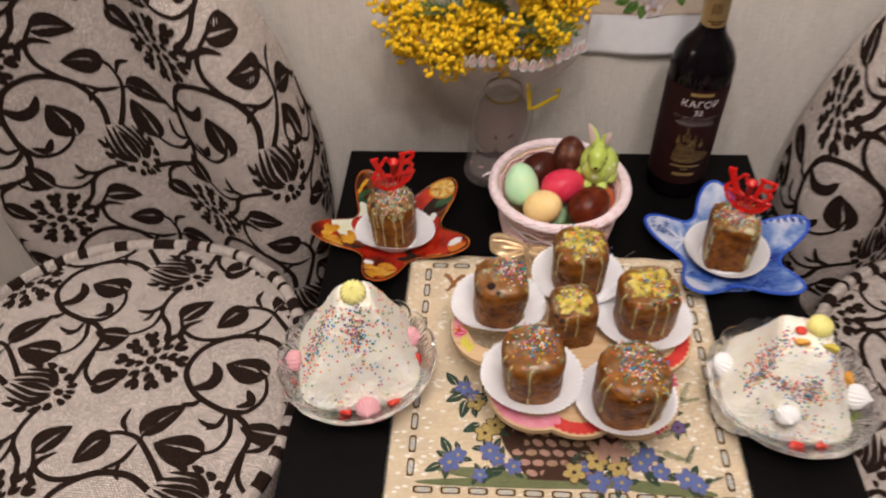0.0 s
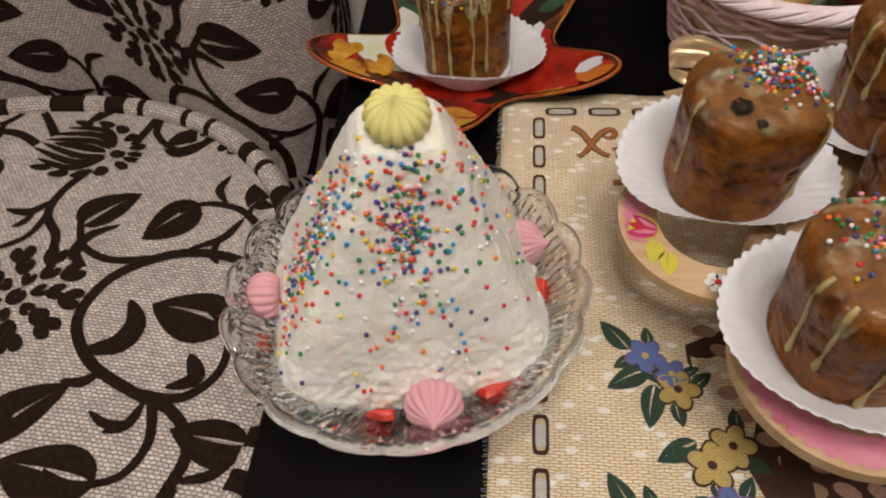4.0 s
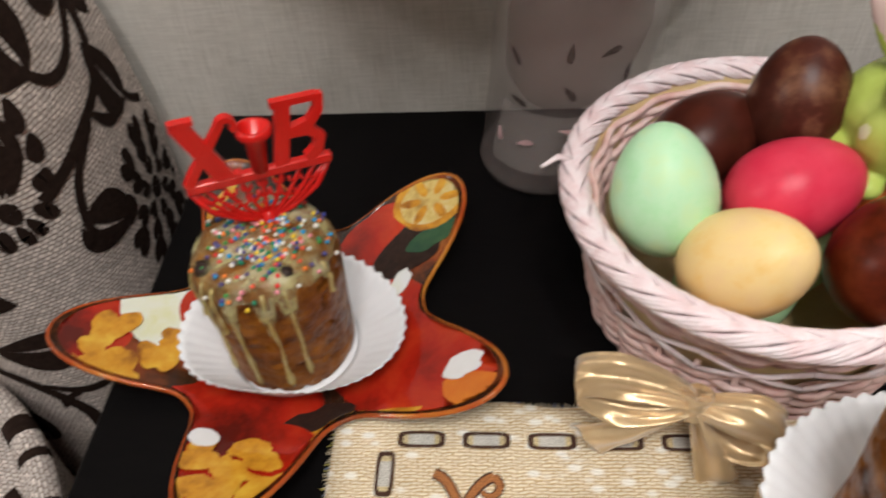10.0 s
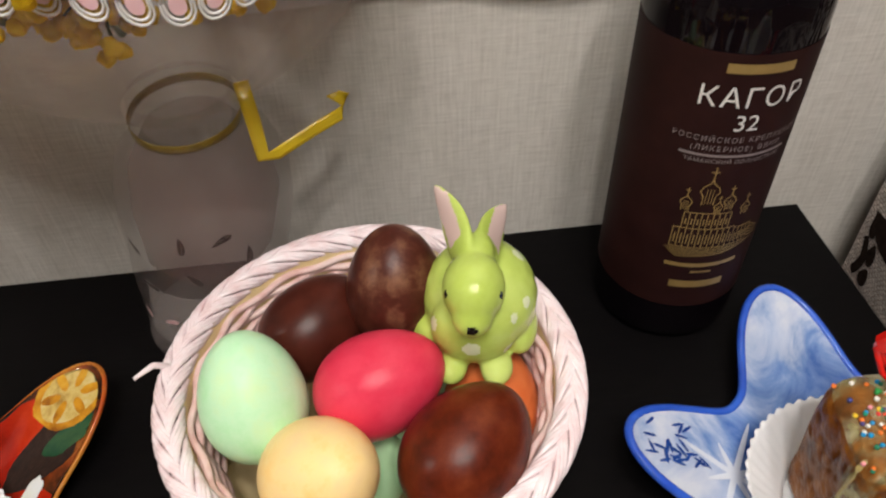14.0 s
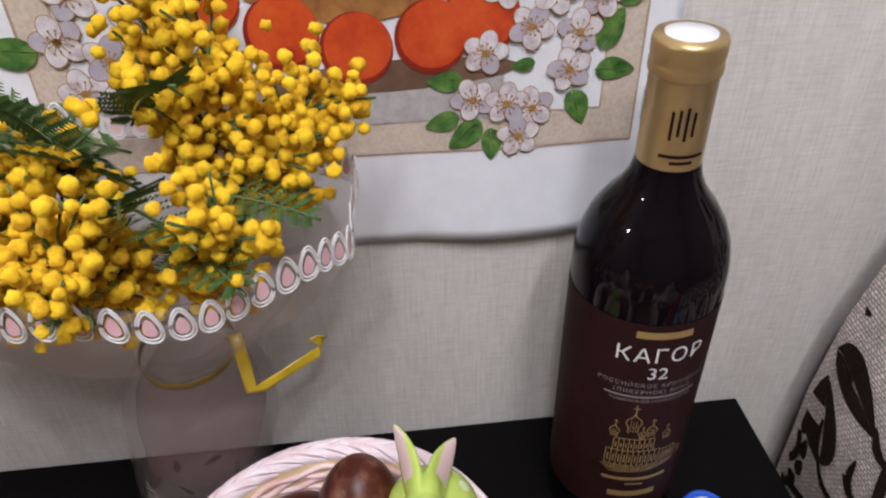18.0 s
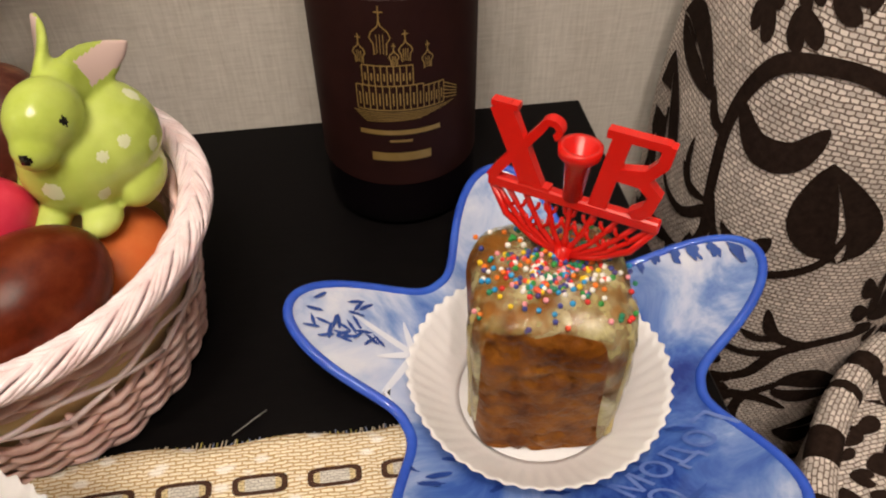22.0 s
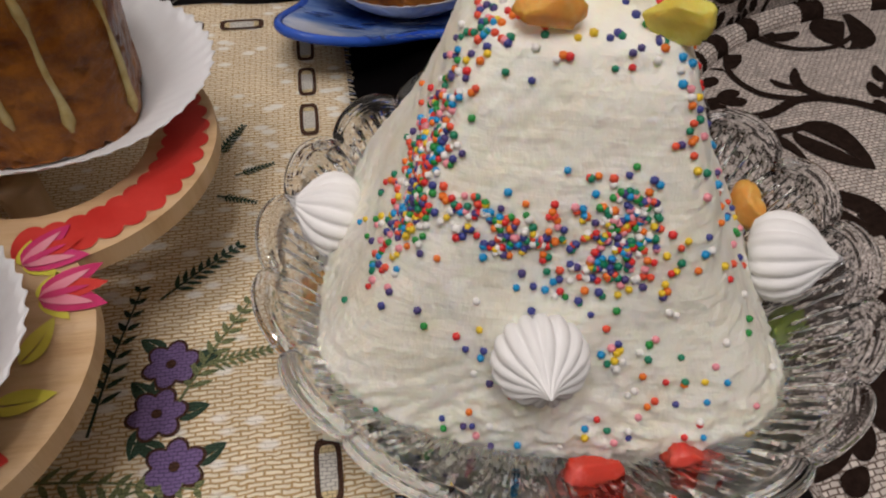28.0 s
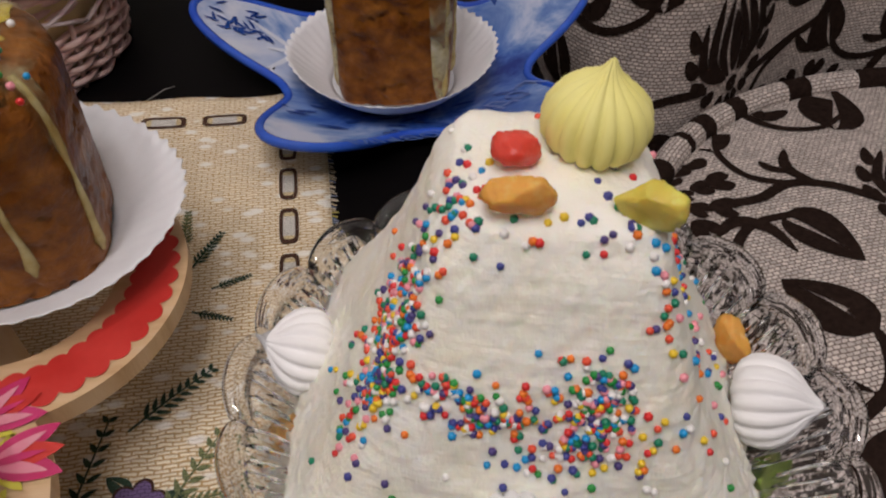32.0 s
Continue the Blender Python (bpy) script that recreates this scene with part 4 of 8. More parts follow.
def printed(ob, name, mat_, cx, cy, rx, ry, rot, r0, r1, rim, lift=0.0003, wobble=0.08, seed=0, n=28):
    """A printed shape laid on a dish."""
    c, s = math.cos(radians(rot)), math.sin(radians(rot))

    def fn(u, w):
        a = 2 * math.pi * u
        k = w * (1 + wobble * noise.noise(Vector((math.cos(a) * 2, math.sin(a) * 2, seed + 0.3))))
        x, y = rx * k * math.cos(a), ry * k * math.sin(a)
        x, y = cx + c * x - s * y, cy + s * x + c * y
        r, t = math.hypot(x, y), math.atan2(y, x)
        most = star_r(t, r0, r1) * 0.965
        r = min(r, most)
        return (r * math.cos(t), r * math.sin(t), dish_z(r, rim) + lift)
    part(name, mesh(name, *grid(fn, n, 7, wrap_u=True), mat_), None, ob)


# ---- crystal, curd and sweets ----
def crystal_bowl(at, R, h, turn, label):
    """Pressed crystal: a thick scalloped rim, fans of cut rays under each scallop and a star in the foot."""
    lobes = 18
    out_p = [(0.0, 0.0015), (0.028, 0.0), (0.033, 0.002), (0.040, 0.006), (0.048, 0.0105), (0.056, 0.016), (0.063, 0.022), (0.068, 0.0280), (0.0725, 0.0335), (0.0760, 0.0380), (0.0780, 0.0400)]
    rim_p = [(R + 0.0012, h - 0.0012), (R + 0.0014, h + 0.0004), (R + 0.0002, h + 0.0014), (R - 0.0022, h + 0.0010), (R - 0.0040, h - 0.0006)]
    in_p = [(0.0735, 0.0375), (0.0690, 0.0330), (0.0640, 0.0275), (0.0575, 0.0215), (0.049, 0.0160), (0.040, 0.0120), (0.030, 0.0095), (0.018, 0.0085), (0.0, 0.0082)]
    rows = curve(out_p + rim_p + in_p, 3)
    inner = 3 * (len(out_p) + 2)
    n = lobes * 22

    def ripple(a, k, r, z):
        lobe = abs(math.cos(lobes / 2 * a)) ** 0.6
        edge = smoothstep(0.066, R, r)
        cut = 0.0
        if k < inner and r > 0.030:
            band = smoothstep(0.030, 0.036, r) * (1 - smoothstep(R - 0.006, R - 0.002, r))
            t = (a * lobes / (2 * math.pi)) % 1.0 - 0.5
            fan = abs(math.sin(math.pi * (t * 5 * 0.083 / max(r, 0.04) + 0.5)))
            weave = abs(math.sin(lobes / 2 * a + 62 * r)) * abs(math.sin(lobes / 2 * a - 62 * r))
            cut = band * (0.0018 * (1 - fan) + 0.0012 * (1 - weave) ** 2)
        elif k >= inner and r > 0.02:
            cut = -0.0005 * abs(math.sin(lobes * a)) * (1 - edge)
        return r * (1 + edge * 0.042 * (lobe - 0.6)) - 0.75 * cut, z + edge * 0.0050 * (lobe - 0.6) + 0.65 * cut
    v, f = lathe(rows, n, ripple)
    return thing("crystal_bowl", at, label, "bowl", "crystal bowls", turn=turn, data=mesh("crystal_bowl", v, f, M_GLASS, False))


class Curd:
    """A moulded curd pyramid with rounded edges: half-widths by height, lumps on its faces."""

    def __init__(self, rows, seed, power=5.0, skew=(0, 0)):
        self.rows, self.seed, self.power, self.skew = rows, seed, power, skew
        self.h = rows[-1][0]

    def at(self, a, w):
        """w 0 at the foot, 1 at the top's middle."""
        s = min(1.0, w / 0.85)
        z = self.h * s
        hx = lerp_table([(q[0], q[1]) for q in self.rows], z)
        hy = lerp_table([(q[0], q[2]) for q in self.rows], z)
        k = 1.0
        if w > 0.85:
            k = 1 - (w - 0.85) / 0.15
            z = self.h + 0.004 * (1 - k ** 2)
        c, sn = math.cos(a), math.sin(a)
        m = (abs(c) ** self.power + abs(sn) ** self.power) ** (-1 / self.power)
        x, y = hx * c * m * k, hy * sn * m * k
        x += self.skew[0] * z
        y += self.skew[1] * z
        p = Vector((x * 45, y * 45, z * 45 + self.seed))
        n = 0.0018 * noise.noise(p * 0.8) + 0.0006 * noise.noise(p * 3.0)
        low = 1 - smoothstep(0.0, 0.40 * self.h, z)
        n += (0.00045 + 0.0020 * low) * noise.noise(p * 9.0) + 0.0018 * low * abs(noise.noise(p * 2.2)) + 0.0008 * low * noise.noise(p * 15.0)
        d = Vector((c, sn, 0.25)).normalized()
        return Vector((x, y, z)) + d * n


def curd_pyramid(at, turn, curd, label, clusters, seed, bead=0.00092, share=1.15):
    ob = thing("curd_pyramid", at, label, "dessert", "curd pyramids", turn=turn)
    v, f = grid(lambda u, w: curd.at(2 * math.pi * u, w), 340, 120, wrap_u=True)
    part("curd", mesh("curd", v, f, M_CURD), None, ob)
    rnd = random.Random(seed)
    places = []
    for ang, w, da, dw, n in clusters:
        for _ in range(int(n * share)):
            a = radians(rnd.gauss(ang, da))
            q = min(0.93, max(0.02, rnd.gauss(w, dw)))
            p = curd.at(a, q)
            places.append(p + Vector((math.cos(a), math.sin(a), 0.3)) * 0.0004)
    v, f = beads(places, bead, rnd)
    tagged(part("sugar_bead", mesh("sugar_bead", v, f, M_SPRINKLE), None, ob, "many-coloured sugar beads"), kind="stuff")
    return ob


M_MERINGUE = {"white": varied("white_meringue", [(0.88, 0.88, 0.89), (0.92, 0.92, 0.93)], 40, 0.7), "pink": varied("pink_meringue", [(0.74, 0.36, 0.40), (0.80, 0.45, 0.48)], 40, 0.7), "yellow": varied("yellow_meringue", [(0.88, 0.82, 0.24), (0.92, 0.88, 0.40)], 40, 0.7)}


def meringue(at, r, h, colour, axis, seed, flutes=16):
    """A piped drop with flutes that run up to a tip; axis is the way its tip points."""
    prof = [(0.0, 0.0), (0.55, 0.0), (0.80, 0.05), (0.95, 0.16), (1.0, 0.30), (0.96, 0.44), (0.84, 0.57), (0.64, 0.68), (0.42, 0.76), (0.25, 0.83), (0.14, 0.90), (0.05, 0.98), (0.0, 1.0)]

    def rip(a, k, rr, z):
        return rr * (1.04 - 0.17 * (1 - abs(math.cos(flutes / 2 * a + 1.0 * z / h))) ** 1.6 * (1 if 0 < k < 10 else 0.2)), z + 0.0006 * noise.noise(Vector((math.cos(a) * 2, math.sin(a) * 2, seed + z * 90)))
    v, f = lathe([(p[0] * r, p[1] * h) for p in prof], 128, rip)
    rot = Vector(axis).normalized().to_track_quat("Z", "Y").to_matrix().to_4x4()
    ob = thing("meringue", at, f"small piped {colour} meringue drop with fluted sides", "meringue", f"{colour} meringues", data=mesh("meringue", v, f, M_MERINGUE[colour]))
    ob.matrix_world = Matrix.Translation(at) @ rot
    return ob


M_CANDY = {}


def candied(at, size, colour, label, seed, turn=0.0, lean=0.0):
    """A cut cube of candied fruit with soft uneven faces."""
    if colour not in M_CANDY:
        base = {"red": (0.82, 0.09, 0.06), "orange": (0.95, 0.50, 0.12), "yellow": (0.86, 0.72, 0.14), "green": (0.28, 0.38, 0.06), "dark": (0.05, 0.02, 0.02)}[colour]
        m = varied("candied_" + colour, [tuple(c * 0.9 for c in base), base, tuple(min(0.95, c * 1.1 + 0.12) for c in base)], 160, 0.25, 0.0006, 380)
        bsdf(m).inputs["Transmission Weight"].default_value = 0.22
        bsdf(m).inputs["IOR"].default_value = 1.36
        bsdf(m).inputs["Subsurface Weight"].default_value = 0.8
        bsdf(m).inputs["Subsurface Radius"].default_value = (0.0025, 0.0018, 0.0010)
        bsdf(m).inputs["Subsurface Scale"].default_value = 1.0
        M_CANDY[colour] = m
    rnd = random.Random(seed * 7 + 1)
    cuts = [] if "round" in label else [(Vector((rnd.uniform(-1, 1), rnd.uniform(-1, 1), rnd.uniform(-1, 1))).normalized(), rnd.uniform(0.34, 0.46)) for _ in range(5)]
    bm = bmesh.new()
    bmesh.ops.create_cube(bm, size=1.0)
    bmesh.ops.subdivide_edges(bm, edges=list(bm.edges), cuts=9, use_grid_fill=True)
    for v in bm.verts:
        c = v.co.copy()
        sph = c.normalized() * 0.62
        mix = 0.95 if "round" in label else 0.55
        p = c * (1 - mix) + sph * mix
        for way, far in cuts:
            p -= way * max(0.0, p.dot(way) - far) * 0.92
        p *= 1.06 + 0.24 * noise.noise(c * 1.6 + Vector((seed * 3.7, 0, 0))) + 0.10 * noise.noise(c * 6.0 + Vector((seed * 1.7, 3, 0)))
        v.co = Vector((p.x * size[0], p.y * size[1], (p.z + 0.5) * size[2]))
    for f in bm.faces:
        f.smooth = True
    me = bpy.data.meshes.new("candied_fruit")
    bm.to_mesh(me)
    bm.free()
    me.materials.append(M_CANDY[colour])
    me.transform(Matrix.Scale(0.86, 4))
    ob = thing("candied_fruit", at, label, "candied fruit", "candied fruit pieces", data=me)
    ob.matrix_world = pose(at[0], at[1], at[2], lean, 0, turn)
    return ob

# ---- egg basket ----
def egg_basket(at, R, r, h, label):
    ob = thing("egg_basket", at, label, "basket")

    def rad(z):
        return r + (R - 0.004 - r) * (z / h)
    part("lining", mesh("lining", *lathe([(0, 0.004), (r - 0.004, 0.004), (rad(h * 0.5) - 0.0035, h * 0.5), (rad(h) - 0.0035, h - 0.004)], 64), M_LINING), None, ob, "cream cloth lining")
    stakes = 30
    for k in range(stakes):
        a = 2 * math.pi * k / stakes
        pts = [((rad(z)) * math.cos(a), (rad(z)) * math.sin(a), z) for z in (0.001, 0.012, 0.024, 0.0355)]
        part("stake", mesh("stake", *tube(pts, 0.0013, 6), M_WEAVE), None, ob)
    rows = [0.0025 + 0.0034 * k for k in range(9)] + [h - 0.022 + 0.0034 * k for k in range(3)]
    for k, z in enumerate(rows):
        n = 240
        ring = []
        for i in range(n):
            a = 2 * math.pi * i / n
            rr = rad(z) + 0.0019 * math.cos(stakes / 2 * a + math.pi * (k % 2)) + 0.0004 * noise.noise(Vector((a * 3, k, 1.7)))
            ring.append((rr * math.cos(a), rr * math.sin(a), z + 0.0005 * noise.noise(Vector((a * 4, k, 4.1)))))
        part("weaver", mesh("weaver", *tube(ring, 0.0017, 6, closed=True), M_WEAVE), None, ob)
    for k in range(12):
        a0, a1 = 2 * math.pi * k / 12, 2 * math.pi * (k + 1.0) / 12
        for s in (0, 1):
            b0, b1 = (a0, a1) if s else (a1, a0)
            pts = []
            for t in (0, 0.33, 0.66, 1):
                a = b0 + (b1 - b0) * t
                z = 0.034 + (h - 0.026 - 0.034) * t
                pts.append(((rad(z) + 0.0022) * math.cos(a), (rad(z) + 0.0022) * math.sin(a), z))
            part("lattice_strand", mesh("lattice_strand", *tube(pts, 0.0011, 5), M_WICKER), None, ob)
    for k in range(8):
        z = h - 0.008 - 0.0036 * k
        ring = []
        for i in range(180):
            a = 2 * math.pi * i / 180
            rr = rad(z) - 0.0046 + 0.0012 * math.cos(stakes / 2 * a + math.pi * (k % 2)) + 0.0004 * noise.noise(Vector((a * 3, k, 7.7)))
            ring.append((rr * math.cos(a), rr * math.sin(a), z))
        part("inner_weaver", mesh("inner_weaver", *tube(ring, 0.0017, 6, closed=True), M_WEAVE), None, ob)
    core = [((R - 0.002) * math.cos(2 * math.pi * k / 120), (R - 0.002) * math.sin(2 * math.pi * k / 120), h - 0.005) for k in range(120)]
    part("rim_core", mesh("rim_core", *tube(core, 0.0026, 8, closed=True), M_WICKER), None, ob)
    plaits = 36
    for side in (-1, 1):
        for k in range(plaits):
            start = 2 * math.pi * (k + (0.5 if side > 0 else 0)) / plaits
            for pair in (0, 1, 2):
                pts = []
                for q in range(9):
                    t = q / 8
                    a = start + radians(25) * t + radians(2.35) * pair
                    turn_ = radians(118 - 146 * t)
                    rad_ = 0.0049 * (0.72 + 0.40 * math.sin(math.pi * min(1.0, t * 1.05)))
                    rr = R - 0.002 + side * rad_ * math.sin(turn_) * 1.05
                    pts.append((rr * math.cos(a), rr * math.sin(a), h - 0.005 + rad_ * math.cos(turn_) * 1.08))
                part("rim_strand", mesh("rim_strand", *tube(pts, 0.00122, 7), M_WICKER), None, ob)
    a = radians(172)
    p0 = (R * math.cos(a), R * math.sin(a), h)
    part("loose_end", mesh("loose_end", *tube([p0, (p0[0] - 0.005, p0[1] - 0.001, h + 0.003), (p0[0] - 0.012, p0[1] - 0.006, h + 0.002)], [0.0016, 0.0014, 0.0008], 6), M_WICKER), None, ob)
    return ob


def strip(pts, width, tilt=(0, 0, 1), twist=None):
    """A ribbon surface along points, its width along tilt."""
    v, f = [], []
    for k, p in enumerate(pts):
        t = Vector(tilt) if twist is None else Vector(twist[k])
        t.normalize()
        w = width[k] if hasattr(width, "__len__") else width
        for s in (-0.5, -0.17, 0.17, 0.5):
            v.append(tuple(Vector(p) + t * (w * s)))
        if k:
            n = 4 * k
            for j in range(3):
                f.append((n - 4 + j, n - 3 + j, n + 1 + j, n + j))
    return v, f


def thicken(ob, t):
    s = ob.modifiers.new("thick", "SOLIDIFY")
    s.thickness = t
    s.offset = 0
    return ob


def bow(at, turn, label):
    """A satin ribbon bow: two creased loops that fan out from a pinched knot, and two tails."""
    ob = thing("satin_bow", at, label, "bow", turn=turn)
    for side, L, droop, seed in ((-1, 0.043, 0.0, 1.3), (1, 0.030, -0.010, 4.1)):
        def loop(u, w, side=side, L=L, droop=droop, seed=seed):
            t = 2 * math.pi * u
            far = math.sin(t / 2) ** 0.9
            c = Vector((side * L * 0.5 * (1 - math.cos(t)), -0.004 - 0.005 * far, 0.0085 * math.sin(t) * (0.35 + 0.65 * far) + droop * far + 0.004 * far))
            wide = Vector((0.22 * side, 0.66 - 0.25 * math.sin(t), 0.70)).normalized()
            q = (w - 0.5) * (0.005 + 0.019 * far ** 1.2) * (1 - 0.35 * max(0.0, far - 0.8) / 0.2)
            crease = 0.0024 * math.cos(15 * (w - 0.5) + seed) * (0.25 + 0.75 * (1 - far)) * min(1.0, 6 * far) + 0.0060 * noise.noise(Vector((4 * u + seed, 2.6 * w, seed))) * far + 0.0016 * noise.noise(Vector((9 * u, 6 * w + seed, 2))) * far
            return tuple(c + wide * q + Vector((0.1 * side, -0.65, 0.75)) * crease)
        thicken(part("loop", mesh("loop", *grid(loop, 72, 30), M_SATIN), None, ob), 0.0003)
    for side, L, fall, seed in ((-1, 0.036, 0.020, 2.2), (1, 0.014, 0.030, 6.0)):
        def tail(u, w, side=side, L=L, fall=fall, seed=seed):
            q = (w - 0.5) * (0.005 + 0.017 * u)
            fold = 0.0022 * math.cos(9 * w + seed) * (1 - 0.5 * u) + 0.003 * noise.noise(Vector((3 * u, 2 * w, seed)))
            return (side * (L * u + 0.6 * q), -0.007 - 0.010 * u - fold, -0.003 - fall * u + 0.8 * q + 0.5 * fold)
        thicken(part("tail", mesh("tail", *grid(tail, 30, 14), M_SATIN), None, ob), 0.0003)
    v, f = grid(lambda u, w: (0.0052 * math.cos(2 * math.pi * u) * (0.78 + 0.22 * abs(2 * w - 1)), -0.005 + 0.0045 * math.sin(2 * math.pi * u) * (1 + 0.12 * math.cos(21 * w)), 0.013 * (w - 0.5)), 24, 14, wrap_u=True)
    part("knot", mesh("knot", v, f, M_SATIN), None, ob)
    return ob


def egg(at, axis, colours, label, L=0.0535, D=0.0412):
    def fn(u, w):
        a, t = 2 * math.pi * u, math.pi * w
        k = D / 2 * math.sin(t) * (1 + 0.12 * math.cos(t))
        return (k * math.cos(a), k * math.sin(a), -L / 2 * math.cos(t))
    m = dyed_egg("dyed_shell", colours)
    ob = thing("easter_egg", at, label, "egg", "dyed eggs in the basket", data=mesh("easter_egg", *grid(fn, 40, 26, wrap_u=True), m))
    rot = Vector(axis).normalized().to_track_quat("Z", "Y").to_matrix().to_4x4()
    ob.matrix_world = Matrix.Translation(at) @ rot
    return ob


def blob(c, r, n=20, m=12):
    return grid(lambda u, w: (c[0] + r[0] * math.cos(2 * math.pi * u) * math.sin(math.pi * w), c[1] + r[1] * math.sin(2 * math.pi * u) * math.sin(math.pi * w), c[2] - r[2] * math.cos(math.pi * w)), n, m, wrap_u=True)


def melted(pieces, voxel):
    """Melts overlapping closed pieces into one skin."""
    me = mesh("skin", *join(*pieces))
    ob = bpy.data.objects.new("skin", me)
    scene.collection.objects.link(ob)
    r = ob.modifiers.new("melt", "REMESH")
    r.mode, r.voxel_size = "VOXEL", voxel
    s = ob.modifiers.new("soft", "SMOOTH")
    s.iterations, s.factor = 8, 0.5
    got = bpy.data.meshes.new_from_object(ob.evaluated_get(bpy.context.evaluated_depsgraph_get()))
    out = [tuple(v.co) for v in got.vertices], [tuple(p.vertices) for p in got.polygons]
    bpy.data.objects.remove(ob)
    bpy.data.meshes.remove(got)
    return out


EARS = [(-1, Vector((-0.0040, 0.004, 0.0480)), Vector((-0.0170, 0.0385, 0.0570))), (1, Vector((0.0040, 0.006, 0.0475)), Vector((0.0120, 0.0420, 0.0440)))]


def ear_frame(s, root, tip):
    d = (tip - root).normalized()
    out = Vector((s * 0.85, 0.12 * s, 0.42))
    out = (out - d * out.dot(d)).normalized()
    return d, out, d.cross(out)


def rabbit_figurine(at, turn, label):
    """Sits facing -y; one glazed mesh."""
    P = []
    P.append(blob((0.002, 0.013, 0.021), (0.0235, 0.0265, 0.0205)))
    P.append(blob((0, -0.004, 0.021), (0.0175, 0.0125, 0.018)))
    P.append(blob((-0.0005, -0.0040, 0.0425), (0.0120, 0.0150, 0.0126)))
    P.append(blob((-0.0008, -0.0140, 0.0378), (0.0078, 0.0082, 0.0076)))
    for s in (-1, 1):
        P.append(blob((s * 0.009, -0.0115, 0.005), (0.0068, 0.009, 0.0052)))
        P.append(blob((s * 0.0180, 0.008, 0.009), (0.0080, 0.015, 0.009)))
    for s, root, tip in EARS:
        d, out, wide = ear_frame(s, root, tip)
        n = (tip - root).length
        P.append(grid(lambda u, w: tuple(root + d * (n * w) + wide * (0.0088 * (math.sin(math.pi * (0.10 + 0.90 * w) ** 0.8) ** 0.75 + 0.02) * math.cos(2 * math.pi * u)) + out * ((0.0030 * (1 - w * 0.5)) * math.sin(2 * math.pi * u) - 0.002 * math.sin(math.pi * w))), 20, 16, wrap_u=True))
    P.append(blob((0.0, 0.010, 0.0480), (0.0070, 0.0085, 0.0060)))
    P.append(blob((0.010, 0.037, 0.014), (0.006, 0.006, 0.006)))
    v, f = melted(P, 0.0010)
    green = varied("green_glaze", [(0.43, 0.55, 0.09), (0.52, 0.65, 0.14), (0.60, 0.71, 0.21)], 30, 0.06)
    me = mesh("rabbit_figurine", v, f, green)
    return thing("rabbit_figurine", at, label, "figurine", turn=turn, data=me), v


# ---- bottle ----
BOTTLE = [(0.0, 0.004), (0.022, 0.002), (0.0328, 0.0), (0.0361, 0.004), (0.0368, 0.012), (0.0368, 0.178), (0.0362, 0.187), (0.0342, 0.197), (0.0304, 0.206), (0.0250, 0.2145), (0.0190, 0.222), (0.0158, 0.229), (0.0142, 0.237), (0.0137, 0.277)]


def on_bottle(piece, z, turn, lift):
    """Wraps flat lettering (x right, y up) round the bottle's body."""
    R = 0.0368 + lift
    v, f = piece
    return [(R * math.cos(turn + x / R), R * math.sin(turn + x / R), z + y) for x, y, *_ in v], f


def bar2(x0, y0, x1, y1, w):
    """A thin flat line as a quad strip."""
    n = max(1, int(abs(x1 - x0) / 0.003) + 1)
    d = math.hypot(x1 - x0, y1 - y0) or 1e-9
    nx, ny = -(y1 - y0) / d * w / 2, (x1 - x0) / d * w / 2
    v, f = [], []
    for k in range(n + 1):
        x, y = x0 + (x1 - x0) * k / n, y0 + (y1 - y0) * k / n
        v += [(x + nx, y + ny, 0), (x - nx, y - ny, 0)]
        if k:
            i = 2 * k
            f.append((i - 2, i - 1, i + 1, i))
    return v, f


